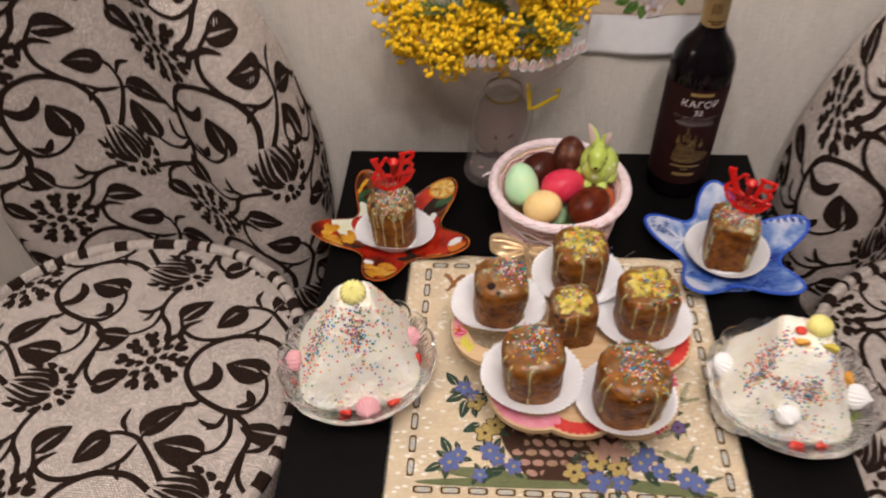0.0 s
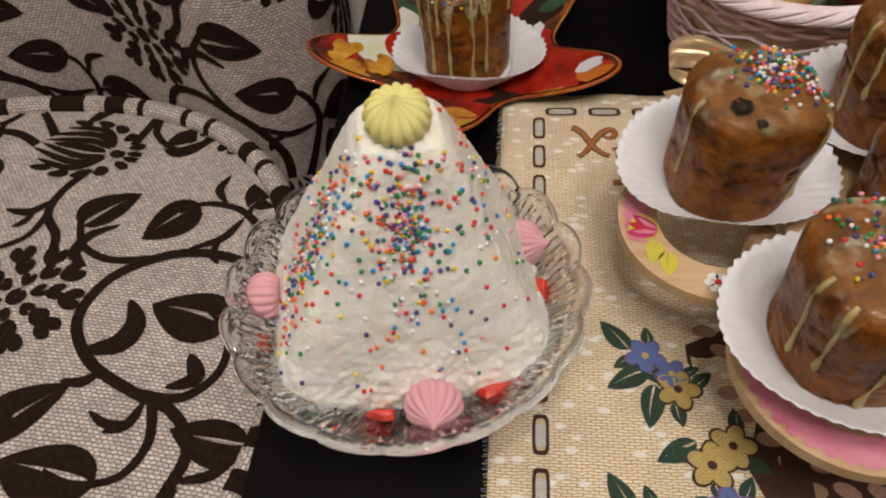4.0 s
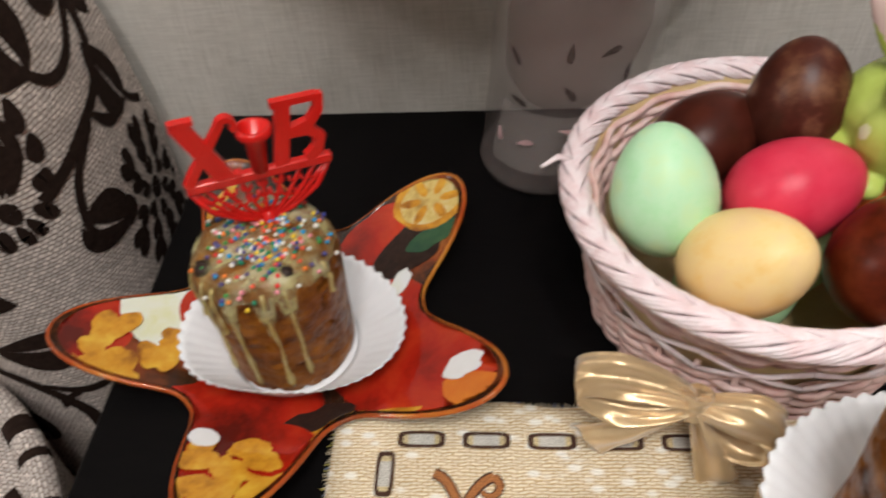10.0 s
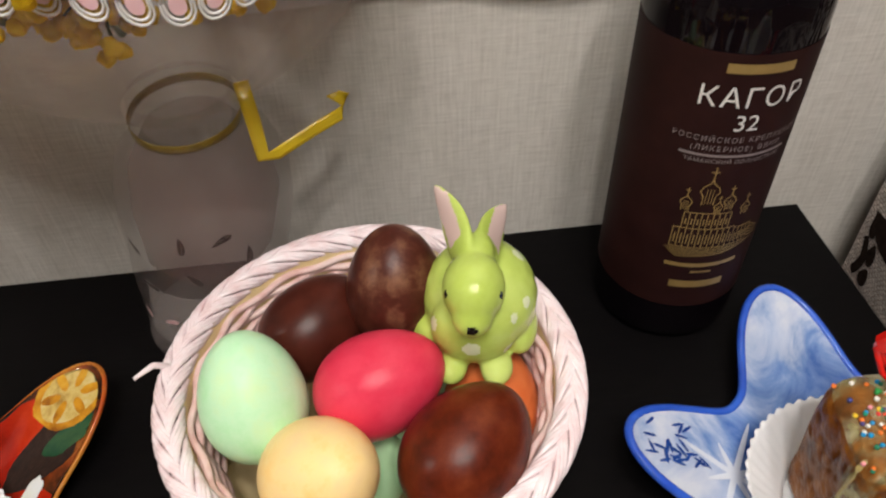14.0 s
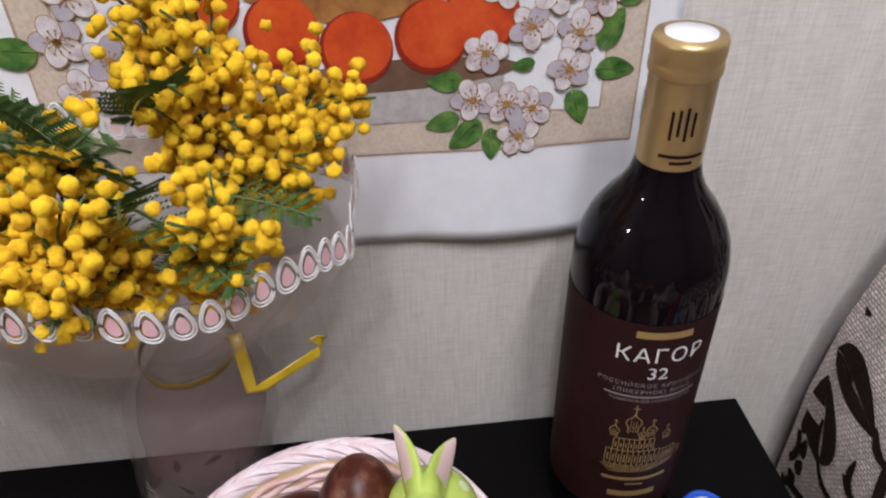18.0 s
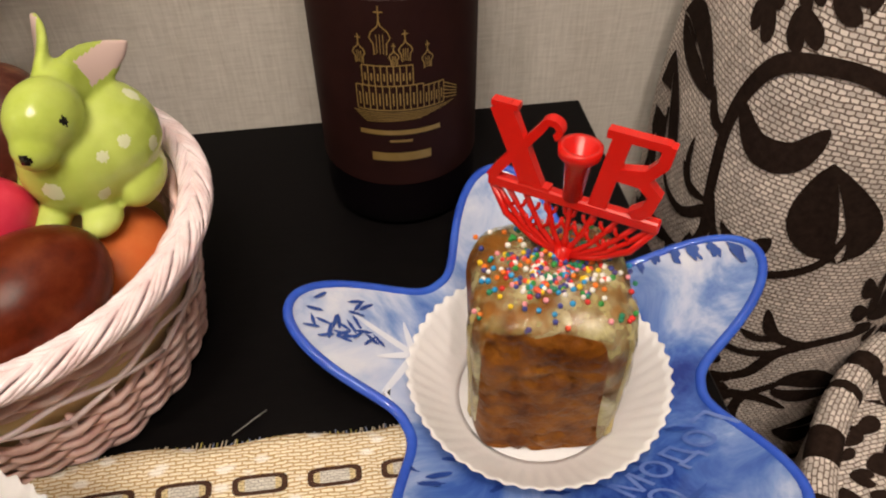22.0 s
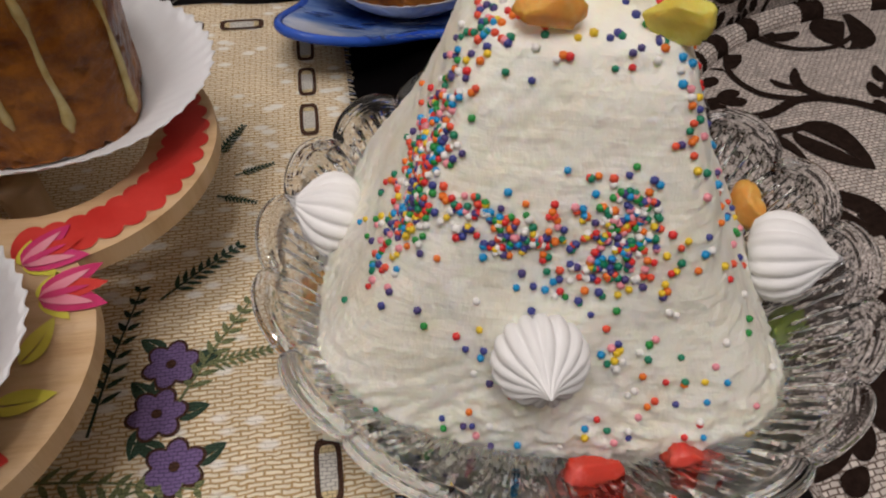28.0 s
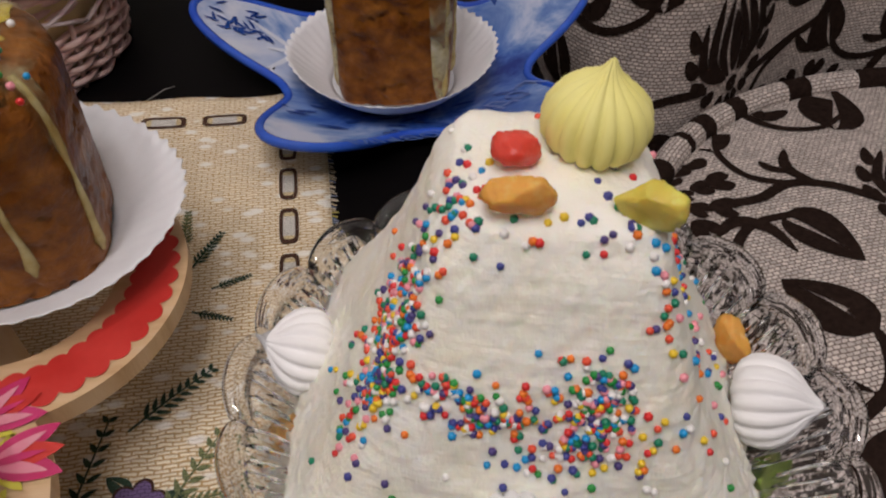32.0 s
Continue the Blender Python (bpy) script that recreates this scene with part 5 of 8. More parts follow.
def wine_bottle(at, face, label):
    """face: the way the label looks, in degrees."""
    ob = thing("wine_bottle", at, label, "wine bottle")
    part("glass", mesh("glass", *lathe(BOTTLE, 72), M_BOTTLE), None, ob, "nearly black glossy glass")
    a = radians(face)
    half = radians(128)
    lab_lo, lab_hi = 0.028, 0.169
    v, f = grid(lambda u, w: (0.03705 * math.cos(a - half + 2 * half * u), 0.03705 * math.sin(a - half + 2 * half * u), lab_lo + (lab_hi - lab_lo) * w), 60, 4)
    lab = part("label", mesh("label", v, f, M_LABEL), None, ob, "plum-brown paper label with white and gold print")

    def ink(name, piece, z, mat_, note=""):
        part(name, mesh(name, *on_bottle(piece, z, a, 0.0006), mat_, False), None, lab, note)
    ink("gold_bar", bar2(-0.0135, 0, 0.0135, 0, 0.0042), 0.1630, M_LABEL_GOLD)
    ink("title", letters("\u041a\u0410\u0413\u041e\u0420", 0.0125, space=1.12), 0.1495, M_WHITE_INK, "white capital letters")
    ink("number", letters("32", 0.0108), 0.1380, M_WHITE_INK)
    ink("small_print", letters("\u0420\u041e\u0421\u0421\u0418\u0419\u0421\u041a\u041e\u0415 \u041a\u0420\u0415\u041f\u041b\u0415\u041d\u041e\u0415", 0.0036, space=1.25), 0.1300, M_GREY_INK)
    ink("small_print", letters("(\u041b\u0418\u041a\u0415\u0420\u041d\u041e\u0415) \u0412\u0418\u041d\u041e", 0.0036, space=1.25), 0.1255, M_GREY_INK)
    ink("small_print", bar2(-0.024, 0, 0.024, 0, 0.0012), 0.1220, M_GREY_INK)
    ink("small_print", letters("\u0422\u0410\u041c\u0410\u041d\u0421\u041a\u0418\u0419 \u041f\u041e\u041b\u0423\u041e\u0421\u0422\u0420\u041e\u0412", 0.0028, space=1.15), 0.1190, M_GREY_INK)
    L = []

    def line(x0, y0, x1, y1, w=0.00045):
        L.append(bar2(x0, y0, x1, y1, w))

    def onion(x, y, s):
        pts = [(0, 2.1), (-0.15, 1.6), (-0.75, 1.1), (-0.95, 0.6), (-0.6, 0.1), (-0.55, -0.9)]
        for m in (-1, 1):
            for p, q in zip(pts, pts[1:]):
                line(x + m * p[0] * s, y + p[1] * s, x + m * q[0] * s, y + q[1] * s)
        line(x, y + 2.1 * s, x, y + 3.3 * s)
        line(x - 0.4 * s, y + 2.8 * s, x + 0.4 * s, y + 2.8 * s)
        for k in (-0.3, 0.0, 0.3):
            line(x + k * s, y + 0.9 * s, x + k * s, y - 0.8 * s, 0.0003)
    onion(-0.006, 0.026, 0.0042)
    for x, y, s in ((-0.0145, 0.021, 0.0026), (0.0035, 0.022, 0.0028), (0.012, 0.018, 0.0024), (-0.001, 0.020, 0.0020)):
        onion(x, y, s)
    for y0, y1, x0, x1, n in ((0.010, 0.018, -0.014, 0.006, 8), (0.0, 0.010, -0.017, 0.010, 10), (0.0, 0.009, 0.010, 0.019, 4)):
        line(x0, y1, x1, y1)
        line(x0, y0, x1, y0)
        for k in range(n + 1):
            x = x0 + (x1 - x0) * k / n
            line(x, y0, x, y1)
        for k in range(n):
            x = x0 + (x1 - x0) * (k + 0.5) / n
            line(x, y0 + 0.002, x, y1 - 0.003, 0.0006)
    for k in range(6):
        line(-0.019 + k * 0.001, -0.001 - 0.0008 * k, 0.024 - k * 0.003, -0.001 - 0.0006 * k, 0.00035)
    for k in range(5):
        line(0.019, 0.008 - 0.0016 * k, 0.026, 0.004 - 0.001 * k, 0.0004)
    ink("church_drawing", ([(x * 1.06, y * 1.18, z) for x, y, z in join(*L)[0]], join(*L)[1]), 0.0690, M_LABEL_GOLD, "fine gold line drawing of domed church")
    ink("maker_bar", bar2(-0.018, 0, 0.018, 0, 0.0024), 0.0575, M_LABEL_GOLD)
    ink("maker_bar", bar2(-0.005, 0, 0.005, 0, 0.0012), 0.0530, M_LABEL_GOLD)
    v, f = grid(lambda u, w: (0.03715 * math.cos(a + (u - 0.5) * 0.72), 0.03715 * math.sin(a + (u - 0.5) * 0.72), 0.0420 + 0.0045 * w), 20, 3)
    part("lower_gold_bar", mesh("lower_gold_bar", v, f, M_LABEL_GOLD), None, lab)
    cap = [(0.0143, 0.234), (0.0144, 0.238), (0.0142, 0.275), (0.0145, 0.2755), (0.0152, 0.277), (0.0152, 0.2805), (0.0146, 0.282), (0.0152, 0.2835), (0.0152, 0.289), (0.0144, 0.2915), (0.0, 0.2915)]
    cp = part("capsule", mesh("capsule", *lathe(cap, 56), M_GOLD), None, ob, "matt gold foil capsule")
    part("cap_disc", mesh("cap_disc", *lathe([(0.0, 0.2921), (0.0105, 0.2921), (0.0105, 0.2910)], 40), M_PAPER), None, cp, "white round sticker")
    R = 0.0148
    for da in (-0.15, 1.9, -2.2):
        for k in range(4):
            v, f = bar2(-0.0045 + 0.003 * k, -0.007 + 0.002 * (k % 2), -0.0045 + 0.003 * k, 0.006 + 0.001 * (k % 3), 0.0013)
            v = [(R * math.cos(a + da + x / R), R * math.sin(a + da + x / R), 0.258 + y) for x, y, _ in v]
            part("emblem_bar", mesh("emblem_bar", v, f, M_LABEL, False), None, cp)
    for dz, wd in ((0.2435, 0.020), (0.2405, 0.010)):
        v, f = bar2(-wd / 2, 0, wd / 2, 0, 0.0016)
        v = [(R * math.cos(a + x / R), R * math.sin(a + x / R), dz + y) for x, y, _ in v]
        part("maker_bar", mesh("maker_bar", v, f, M_LABEL, False), None, cp)
    return ob


# ---- bouquet ----
M_FILM = film("clear_wrap", (0.66, 0.58, 0.55), 0.20, 0.05)
M_VASE = film("frosted_plastic", (0.30, 0.25, 0.24), 0.15, 0.05)
M_MIMOSA = varied("mimosa_pompon", [(0.58, 0.30, 0.0), (0.84, 0.52, 0.002), (0.92, 0.66, 0.01)], 160, 0.9, 0.0012, 1600)
M_STEM = varied("green_stem", [(0.05, 0.08, 0.02), (0.10, 0.15, 0.04)], 90, 0.6)
M_FERN = varied("feathery_leaf", [(0.03, 0.07, 0.015), (0.07, 0.14, 0.03), (0.13, 0.20, 0.06)], 200, 0.7)
M_PETAL_PINK = varied("lace_pink", [(0.80, 0.46, 0.49), (0.84, 0.60, 0.62)], 90, 0.6)
M_LACE = varied("lace_white", [(0.78, 0.76, 0.75), (0.84, 0.82, 0.80)], 90, 0.6)
M_BAND = varied("dull_gold_band", [(0.16, 0.10, 0.01), (0.32, 0.22, 0.02)], 90, 0.35)
M_GOLD_RIBBON = varied("gold_ribbon", [(0.62, 0.42, 0.01), (0.74, 0.55, 0.03)], 60, 0.22)


def mimosa_sprig(at, axis, seed, n, spread, label):
    rnd = random.Random(seed)
    n = int(3.0 * n)
    ob = thing("mimosa_sprig", at, label, "flowers", "mimosa sprigs")
    d = Vector(axis).normalized()
    side = d.cross(Vector((0, 0, 1)))
    side = side.normalized() if side.length > 1e-3 else Vector((1, 0, 0))
    other = d.cross(side)
    stems = [tube([tuple(d * -0.045), (0, 0, 0), tuple(d * 0.045)], [0.0016, 0.0012, 0.0007], 6)]
    places = []
    for b in range(max(3, n // 9)):
        t = rnd.uniform(-0.02, 0.05)
        a = rnd.uniform(0, 6.283)
        out = side * math.cos(a) + other * math.sin(a)
        tip = d * (t + 0.012) + out * rnd.uniform(0.4, 1.0) * spread
        root = d * (t - 0.012)
        stems.append(tube([tuple(root), tuple((root + tip) * 0.5 + d * 0.003), tuple(tip)], 0.0006, 4))
        for _ in range(9):
            s = rnd.uniform(0.25, 1.05)
            q = root + (tip - root) * s + Vector((rnd.gauss(0, 1), rnd.gauss(0, 1), rnd.gauss(0, 1))) * 0.0048
            places.append(q)
    part("stem", mesh("stem", *join(*stems), M_STEM), None, ob)
    bm = bmesh.new()
    bmesh.ops.create_icosphere(bm, subdivisions=2, radius=1)
    bm.verts.index_update()
    v0 = np.array([tuple(v.co) for v in bm.verts])
    f0 = [tuple(v.index for v in f.verts) for f in bm.faces]
    bm.free()
    verts, faces, k = [], [], 0
    for p in places[:n]:
        r = rnd.uniform(0.0023, 0.0034)
        jit = 1 + np.array([rnd.uniform(-0.20, 0.22) for _ in range(len(v0))])[:, None]
        verts += (v0 * jit * r + np.array(p)).tolist()
        faces += [tuple(i + k for i in f) for f in f0]
        k += len(v0)
    tagged(part("pompon", mesh("pompon", verts, faces, M_MIMOSA), None, ob, "fluffy yellow mimosa pompons"), kind="stuff")
    return ob


def fern_frond(at, axis, length, seed, label):
    rnd = random.Random(seed)
    d = Vector(axis).normalized()
    side = d.cross(Vector((0, 0, 1))).normalized()
    up = side.cross(d)
    ob = thing("mimosa_frond", at, label, "leaves", "feathery mimosa leaves")
    spine = [d * (length * t) - up * (0.018 * t * t) for t in [k / 12 for k in range(13)]]
    part("midrib", mesh("midrib", *tube([tuple(p) for p in spine], 0.0007, 5), M_STEM), None, ob)
    pieces = []
    for k in range(1, 12):
        p = spine[k]
        ln = 0.020 * math.sin(math.pi * (k + 1.5) / 14)
        for s in (-1, 1):
            tip = p + (side * s * 0.9 + d * 0.5).normalized() * ln + up * rnd.uniform(-0.002, 0.002)
            for j in range(9):
                t = (j + 1) / 10
                c = p + (tip - p) * t
                for q in (-1, 1):
                    e = c + (d * q * 0.8 + side * s * 0.5).normalized() * 0.0046 * (1 - 0.5 * t)
                    w = up.cross((e - c)).normalized() * 0.00075
                    pieces.append(([tuple(c - w), tuple(c + w), tuple(e + w * 0.3 + up * 0.0004), tuple(e - w * 0.3 + up * 0.0004)], [(0, 1, 2, 3)]))
    tagged(part("leaflet", mesh("leaflet", *join(*pieces), M_FERN, False), None, ob), kind="stuff")
    return ob

# ---- place mat ----
MX0, MX1, MY0, MY1 = -0.172, 0.170, -0.535, -0.213
MZ = TZ + 0.0026


def mat_z(x, y):
    return MZ + 0.0011 * noise.noise(Vector((x * 14, y * 14, 2.2))) + 0.004 * math.exp(-((x - 0.06) / 0.07) ** 2 - ((y + 0.213) / 0.025) ** 2)


place_mat = thing("place_mat", (0, 0, 0), "cream tapestry place mat woven with flowers and stitched border", "place mat")
v, f = grid(lambda u, w: (MX0 + (MX1 - MX0) * u, MY0 + (MY1 - MY0) * w + 0.0012 * math.sin(40 * u) * w, mat_z(MX0 + (MX1 - MX0) * u, MY0 + (MY1 - MY0) * w)), 70, 70)
mat_cloth = part("cloth", mesh("cloth", v, f, M_CREAM, True, [(p[0], p[1]) for p in v]), None, place_mat)
thicken(mat_cloth, 0.0022)
rnd = random.Random(11)
fr = []
for k in range(230):
    for x, y, dx, dy in ((MX0 + (MX1 - MX0) * k / 230, MY1, 0, 1), (MX0, MY0 + (MY1 - MY0) * k / 230, -1, 0), (MX1, MY0 + (MY1 - MY0) * k / 230, 1, 0)):
        z = mat_z(x, y)
        fr.append(tube([(x - dx * 0.001, y - dy * 0.001, z), (x + dx * 0.0022 + rnd.uniform(-1, 1) * 0.0008, y + dy * 0.0022 + rnd.uniform(-1, 1) * 0.0008, z - 0.0012)], 0.00028, 3, caps=False))
M_FRINGE = by_island("fringe_threads", [(0.70, 0.60, 0.44), (0.62, 0.50, 0.32), (0.25, 0.30, 0.45), (0.72, 0.64, 0.50), (0.55, 0.48, 0.12)], 0.9)
tagged(part("fringe", mesh("fringe", *join(*fr), M_FRINGE), None, place_mat, "short cut threads along the edge"), kind="stuff")


def thread(name, light):
    return woven(name, light, tuple(c * 0.35 for c in light), 0.0022, 0.0011, 0.0003)


T_BROWN = thread("brown_thread", (0.09, 0.045, 0.03))
T_GOLD = thread("gold_thread", (0.76, 0.63, 0.36))
T_RUST = thread("rust_thread", (0.50, 0.20, 0.07))
T_GREEN = thread("dark_green_thread", (0.05, 0.09, 0.06))
T_OLIVE = thread("olive_thread", (0.22, 0.25, 0.12))
T_BLUE = thread("blue_thread", (0.16, 0.22, 0.50))
T_YELLOW = thread("yellow_thread", (0.66, 0.50, 0.18))
T_PURPLE = thread("purple_thread", (0.22, 0.15, 0.34))
T_TAN = thread("tan_thread", (0.52, 0.34, 0.22))
T_PINK = thread("pink_thread", (0.60, 0.36, 0.28))
T_WHITE = thread("white_thread", (0.74, 0.72, 0.66))


def woven_in(name, strips, mat_, lift=0.0004):
    """Lays flat strips (rows of left and right points) on the mat."""
    v, f = [], []
    for rows in strips:
        for k, (a, b) in enumerate(rows):
            n = len(v)
            v += [(q[0], q[1], mat_z(*q) + 0.0011 + lift) for q in (a, b)]
            if k:
                f.append((n - 2, n - 1, n + 1, n))
    return part(name, mesh(name, v, f, mat_, True, [(p[0], p[1]) for p in v]), None, place_mat)


def oval(cx, cy, rx, ry, rot=0.0, n=14):
    c, s = math.cos(radians(rot)), math.sin(radians(rot))
    rows = []
    for k in range(n + 1):
        t = math.pi * k / n
        x, y = -rx * math.cos(t), ry * math.sin(t)
        rows.append(((cx + c * x - s * y, cy + s * x + c * y), (cx + c * x + s * y, cy + s * x - c * y)))
    return rows


def stitch(cx, cy, horizontal):
    """A woven link: dark rounded outline, gold bars at its ends, pale middle."""
    L, W = 0.0096, 0.0037

    def turned(rows):
        return [tuple((cx + x, cy + y) if horizontal else (cx + y, cy + x) for x, y in row) for row in rows]
    ring = []
    for k in range(33):
        t = 2 * math.pi * k / 32
        c, q = math.cos(t), math.sin(t)
        m = (abs(c) ** 5 + abs(q) ** 5) ** -0.2
        ring.append(((L * c * m, W * q * m), ((L - 0.0021) * c * m, (W - 0.0014) * q * m)))
    woven_in("stitch_outline", [turned(ring)], T_BROWN, 0.0005)
    inner, wide = L - 0.0021, W - 0.0013
    for m in (-1, 1):
        woven_in("stitch_bar", [turned([((m * inner, wide), (m * inner, -wide)), ((m * (inner - 0.0022), wide), (m * (inner - 0.0022), -wide))])], T_GOLD, 0.0003)
    woven_in("stitch_fill", [turned([((-inner, wide), (-inner, -wide)), ((inner, wide), (inner, -wide))])], T_WHITE, 0.0002)


for k in range(12):
    stitch(-0.149 + 0.0262 * (k + 0.5), -0.2295 - 0.0001 * k, True)
    stitch(-0.149 + 0.0262 * (k + 0.5), -0.517, True)
for k in range(11):
    stitch(-0.1495, -0.2445 - 0.0250 * k, False)
    stitch(0.1535, -0.2520 - 0.0246 * k, False)
X = [ribbon(bezier((-0.1300, -0.2440), (-0.1200, -0.2470), (-0.1215, -0.2640), (-0.1085, -0.2680)), 0.0024, 0.0018), ribbon(bezier((-0.1270, -0.2690), (-0.1180, -0.2640), (-0.1170, -0.2480), (-0.1065, -0.2450)), 0.0016, 0.0024), ribbon(spiral(-0.1085, -0.2495, 0.0046, 0.0030, 70, -150, 12), 0.0020, 0.0012)]
B = [ribbon(bezier((-0.1060, -0.2640), (-0.1000, -0.2600), (-0.1050, -0.2760), (-0.1010, -0.2890)), 0.0026, 0.0020), ribbon(spiral(-0.0975, -0.2700, 0.0062, 0.0050, 130, -110, 14), 0.0020), ribbon(spiral(-0.0960, -0.2820, 0.0066, 0.0066, 110, -130, 14), 0.0022), ribbon([(-0.1080, -0.2895), (-0.0940, -0.2890)], 0.0020)]


def heavier(rows, k):
    return [tuple((0.5 * (a[i] + b[i]) + s * 0.5 * k * (a[i] - b[i])) for i in (0, 1)) for a, b in rows for s in (1, -1)]


for strokes in (X, B):
    for name, k, m, lift in (("letter_edge", 2.1, T_BROWN, 0.0003), ("letter", 1.35, T_RUST, 0.0005)):
        fat = [heavier(rows, k) for rows in strokes]
        woven_in(name, [list(zip(r[::2], r[1::2])) for r in fat], m, lift)


def mat_flower(x, y, r, mat_, seed, n=5):
    """A woven flower over dark leaves that show round its edge."""
    woven_in("flower_shade", [oval(x + 0.62 * r * math.cos(2 * math.pi * k / n + seed), y + 0.62 * r * math.sin(2 * math.pi * k / n + seed), 0.56 * r, 0.44 * r, math.degrees(2 * math.pi * k / n + seed)) for k in range(n)], T_PURPLE if mat_ is T_BLUE else T_BROWN, 0.00045)
    for k in range(3):
        a = seed * 57.3 + 120 * k + 40
        woven_in("mat_leaf", leaf(x + 0.7 * r * math.cos(radians(a)), y + 0.7 * r * math.sin(radians(a)), a + 14, 1.25 * r, 0.62 * r, 0.2, 0.07, 8), T_GREEN, 0.0003)
    woven_in("flower", [oval(x + 0.55 * r * math.cos(2 * math.pi * k / n + seed), y + 0.55 * r * math.sin(2 * math.pi * k / n + seed), 0.50 * r, 0.36 * r, math.degrees(2 * math.pi * k / n + seed)) for k in range(n)], mat_, 0.0006)
    woven_in("flower_eye", [oval(x, y, 0.2 * r, 0.2 * r)], T_BROWN if mat_ is not T_BLUE else T_YELLOW, 0.0008)


rnd = random.Random(5)
woven_in("basket_ground", [[((-0.082, -0.396), (-0.082, -0.405)), ((-0.060, -0.385), (-0.058, -0.470)), ((-0.030, -0.372), (-0.036, -0.503)), ((0.030, -0.372), (0.028, -0.503)), ((0.068, -0.380), (0.052, -0.470))]], T_BROWN, 0.0001)
cells = []
for j in range(11):
    for i in range(11):
        x, y = -0.072 + 0.0132 * i + 0.0066 * (j % 2), -0.388 - 0.0108 * j
        left = -0.074 + 0.35 * (-0.396 - y)
        if left < x < 0.062 - 0.25 * (-0.396 - y):
            cells.append((x, y, rnd.uniform(-18, 18)))
for x, y, r in cells:
    woven_in("basket_cell", [oval(x, y, 0.0056, 0.0034, r - 12)], T_TAN if rnd.random() < 0.6 else T_PINK, 0.0003)
woven_in("grass", [oval(-0.02, -0.506, 0.125, 0.0055, 1.5), oval(-0.075, -0.499, 0.05, 0.006, -4), oval(0.09, -0.508, 0.05, 0.006, -4)], T_OLIVE, 0.0001)
for x, y, a, ln, m in [(-0.100, -0.410, 200, 0.022, T_GREEN), (-0.098, -0.418, 250, 0.022, T_GREEN), (-0.108, -0.400, 120, 0.02, T_GREEN), (-0.083, -0.445, 200, 0.02, T_GREEN), (-0.112, -0.478, 110, 0.020, T_GREEN), (-0.120, -0.49, 200, 0.018, T_GREEN), (-0.075, -0.490, 250, 0.02, T_GREEN), (-0.06, -0.495, 180, 0.02, T_GREEN), (0.085, -0.455, 20, 0.035, T_OLIVE), (0.090, -0.468, -20, 0.03, T_OLIVE), (0.075, -0.49, -60, 0.02, T_GREEN), (0.115, -0.482, 60, 0.022, T_GREEN), (0.13, -0.5, 20, 0.018, T_GREEN), (0.112, -0.425, 60, 0.04, T_OLIVE), (0.118, -0.412, 10, 0.022, T_OLIVE), (0.09, -0.43, 80, 0.05, T_GREEN), (0.118, -0.32, 60, 0.02, T_GREEN), (0.126, -0.33, 20, 0.014, T_GREEN), (0.12, -0.34, -20, 0.014, T_GREEN), (0.115, -0.31, 90, 0.02, T_OLIVE), (0.105, -0.385, 40, 0.03, T_GREEN), (0.07, -0.44, -10, 0.05, T_OLIVE), (0.05, -0.45, -50, 0.04, T_OLIVE)]:
    if ln > 0.028 or x > 0.1:
        c, q = math.cos(radians(a)), math.sin(radians(a))
        strips = [ribbon([(x, y), (x + 0.5 * ln * c - 0.02 * ln * q, y + 0.5 * ln * q + 0.02 * ln * c), (x + ln * c, y + ln * q)], 0.0009, 0.0005)]
        for k in range(2, 11):
            for side in (-1, 1):
                strips += leaf(x + ln * c * k / 10, y + ln * q * k / 10, a + side * 48, min(1.0, ln / 0.034) * 0.0062 * (1.25 - 0.07 * k), 0.0015 * min(1.0, ln / 0.034), 0.0, 0.0, 4)
        woven_in("mat_sprig", strips, m, 0.0005)
    else:
        woven_in("mat_leaf", leaf(x, y, a, ln, ln * 0.42, 0.15, 0.08), m, 0.0005)
for x, y, r, m in [(-0.112, -0.488, 0.0095, T_BLUE), (-0.104, -0.480, 0.008, T_BLUE), (-0.073, -0.474, 0.0095, T_BLUE), (-0.066, -0.482, 0.008, T_BLUE), (-0.050, -0.490, 0.008, T_BLUE), (-0.082, -0.500, 0.007, T_BLUE), (-0.101, -0.403, 0.0085, T_BLUE), (-0.090, -0.412, 0.007, T_BLUE), (-0.078, -0.455, 0.0100, T_YELLOW), (-0.068, -0.446, 0.0095, T_YELLOW), (-0.088, -0.420, 0.0095, T_YELLOW), (0.008, -0.494, 0.0105, T_YELLOW), (0.030, -0.482, 0.0105, T_YELLOW), (0.050, -0.488, 0.0100, T_YELLOW), (0.072, -0.482, 0.0100, T_BLUE), (0.080, -0.474, 0.0090, T_BLUE), (0.090, -0.490, 0.0085, T_BLUE), (0.030, -0.503, 0.0105, T_BLUE), (0.052, -0.503, 0.0090, T_BLUE), (0.114, -0.497, 0.0100, T_BLUE), (0.124, -0.503, 0.0080, T_BLUE), (0.018, -0.488, 0.006, T_BLUE)]:
    mat_flower(x, y, r, m, rnd.random() * 6)
for k in range(7):
    woven_in("mat_petal", [oval(0.045 + 0.011 * math.cos(k), -0.470 + 0.005 * math.sin(k), 0.009, 0.0045, 57.3 * k)], T_PINK, 0.0005 + 0.00003 * k)
for x, y in ((0.1104, -0.4097), (0.1078, -0.4255), (0.1138, -0.4419)):
    mat_flower(x, y, 0.0074, T_PURPLE, x * 50, 6)
part("loose_thread", mesh("loose_thread", *tube([(0.088, -0.206, TZ + 0.001), (0.093, -0.204, TZ + 0.003), (0.097, -0.202, TZ + 0.0045), (0.101, -0.198, TZ + 0.003)], 0.0003, 4), T_WHITE), None, place_mat)

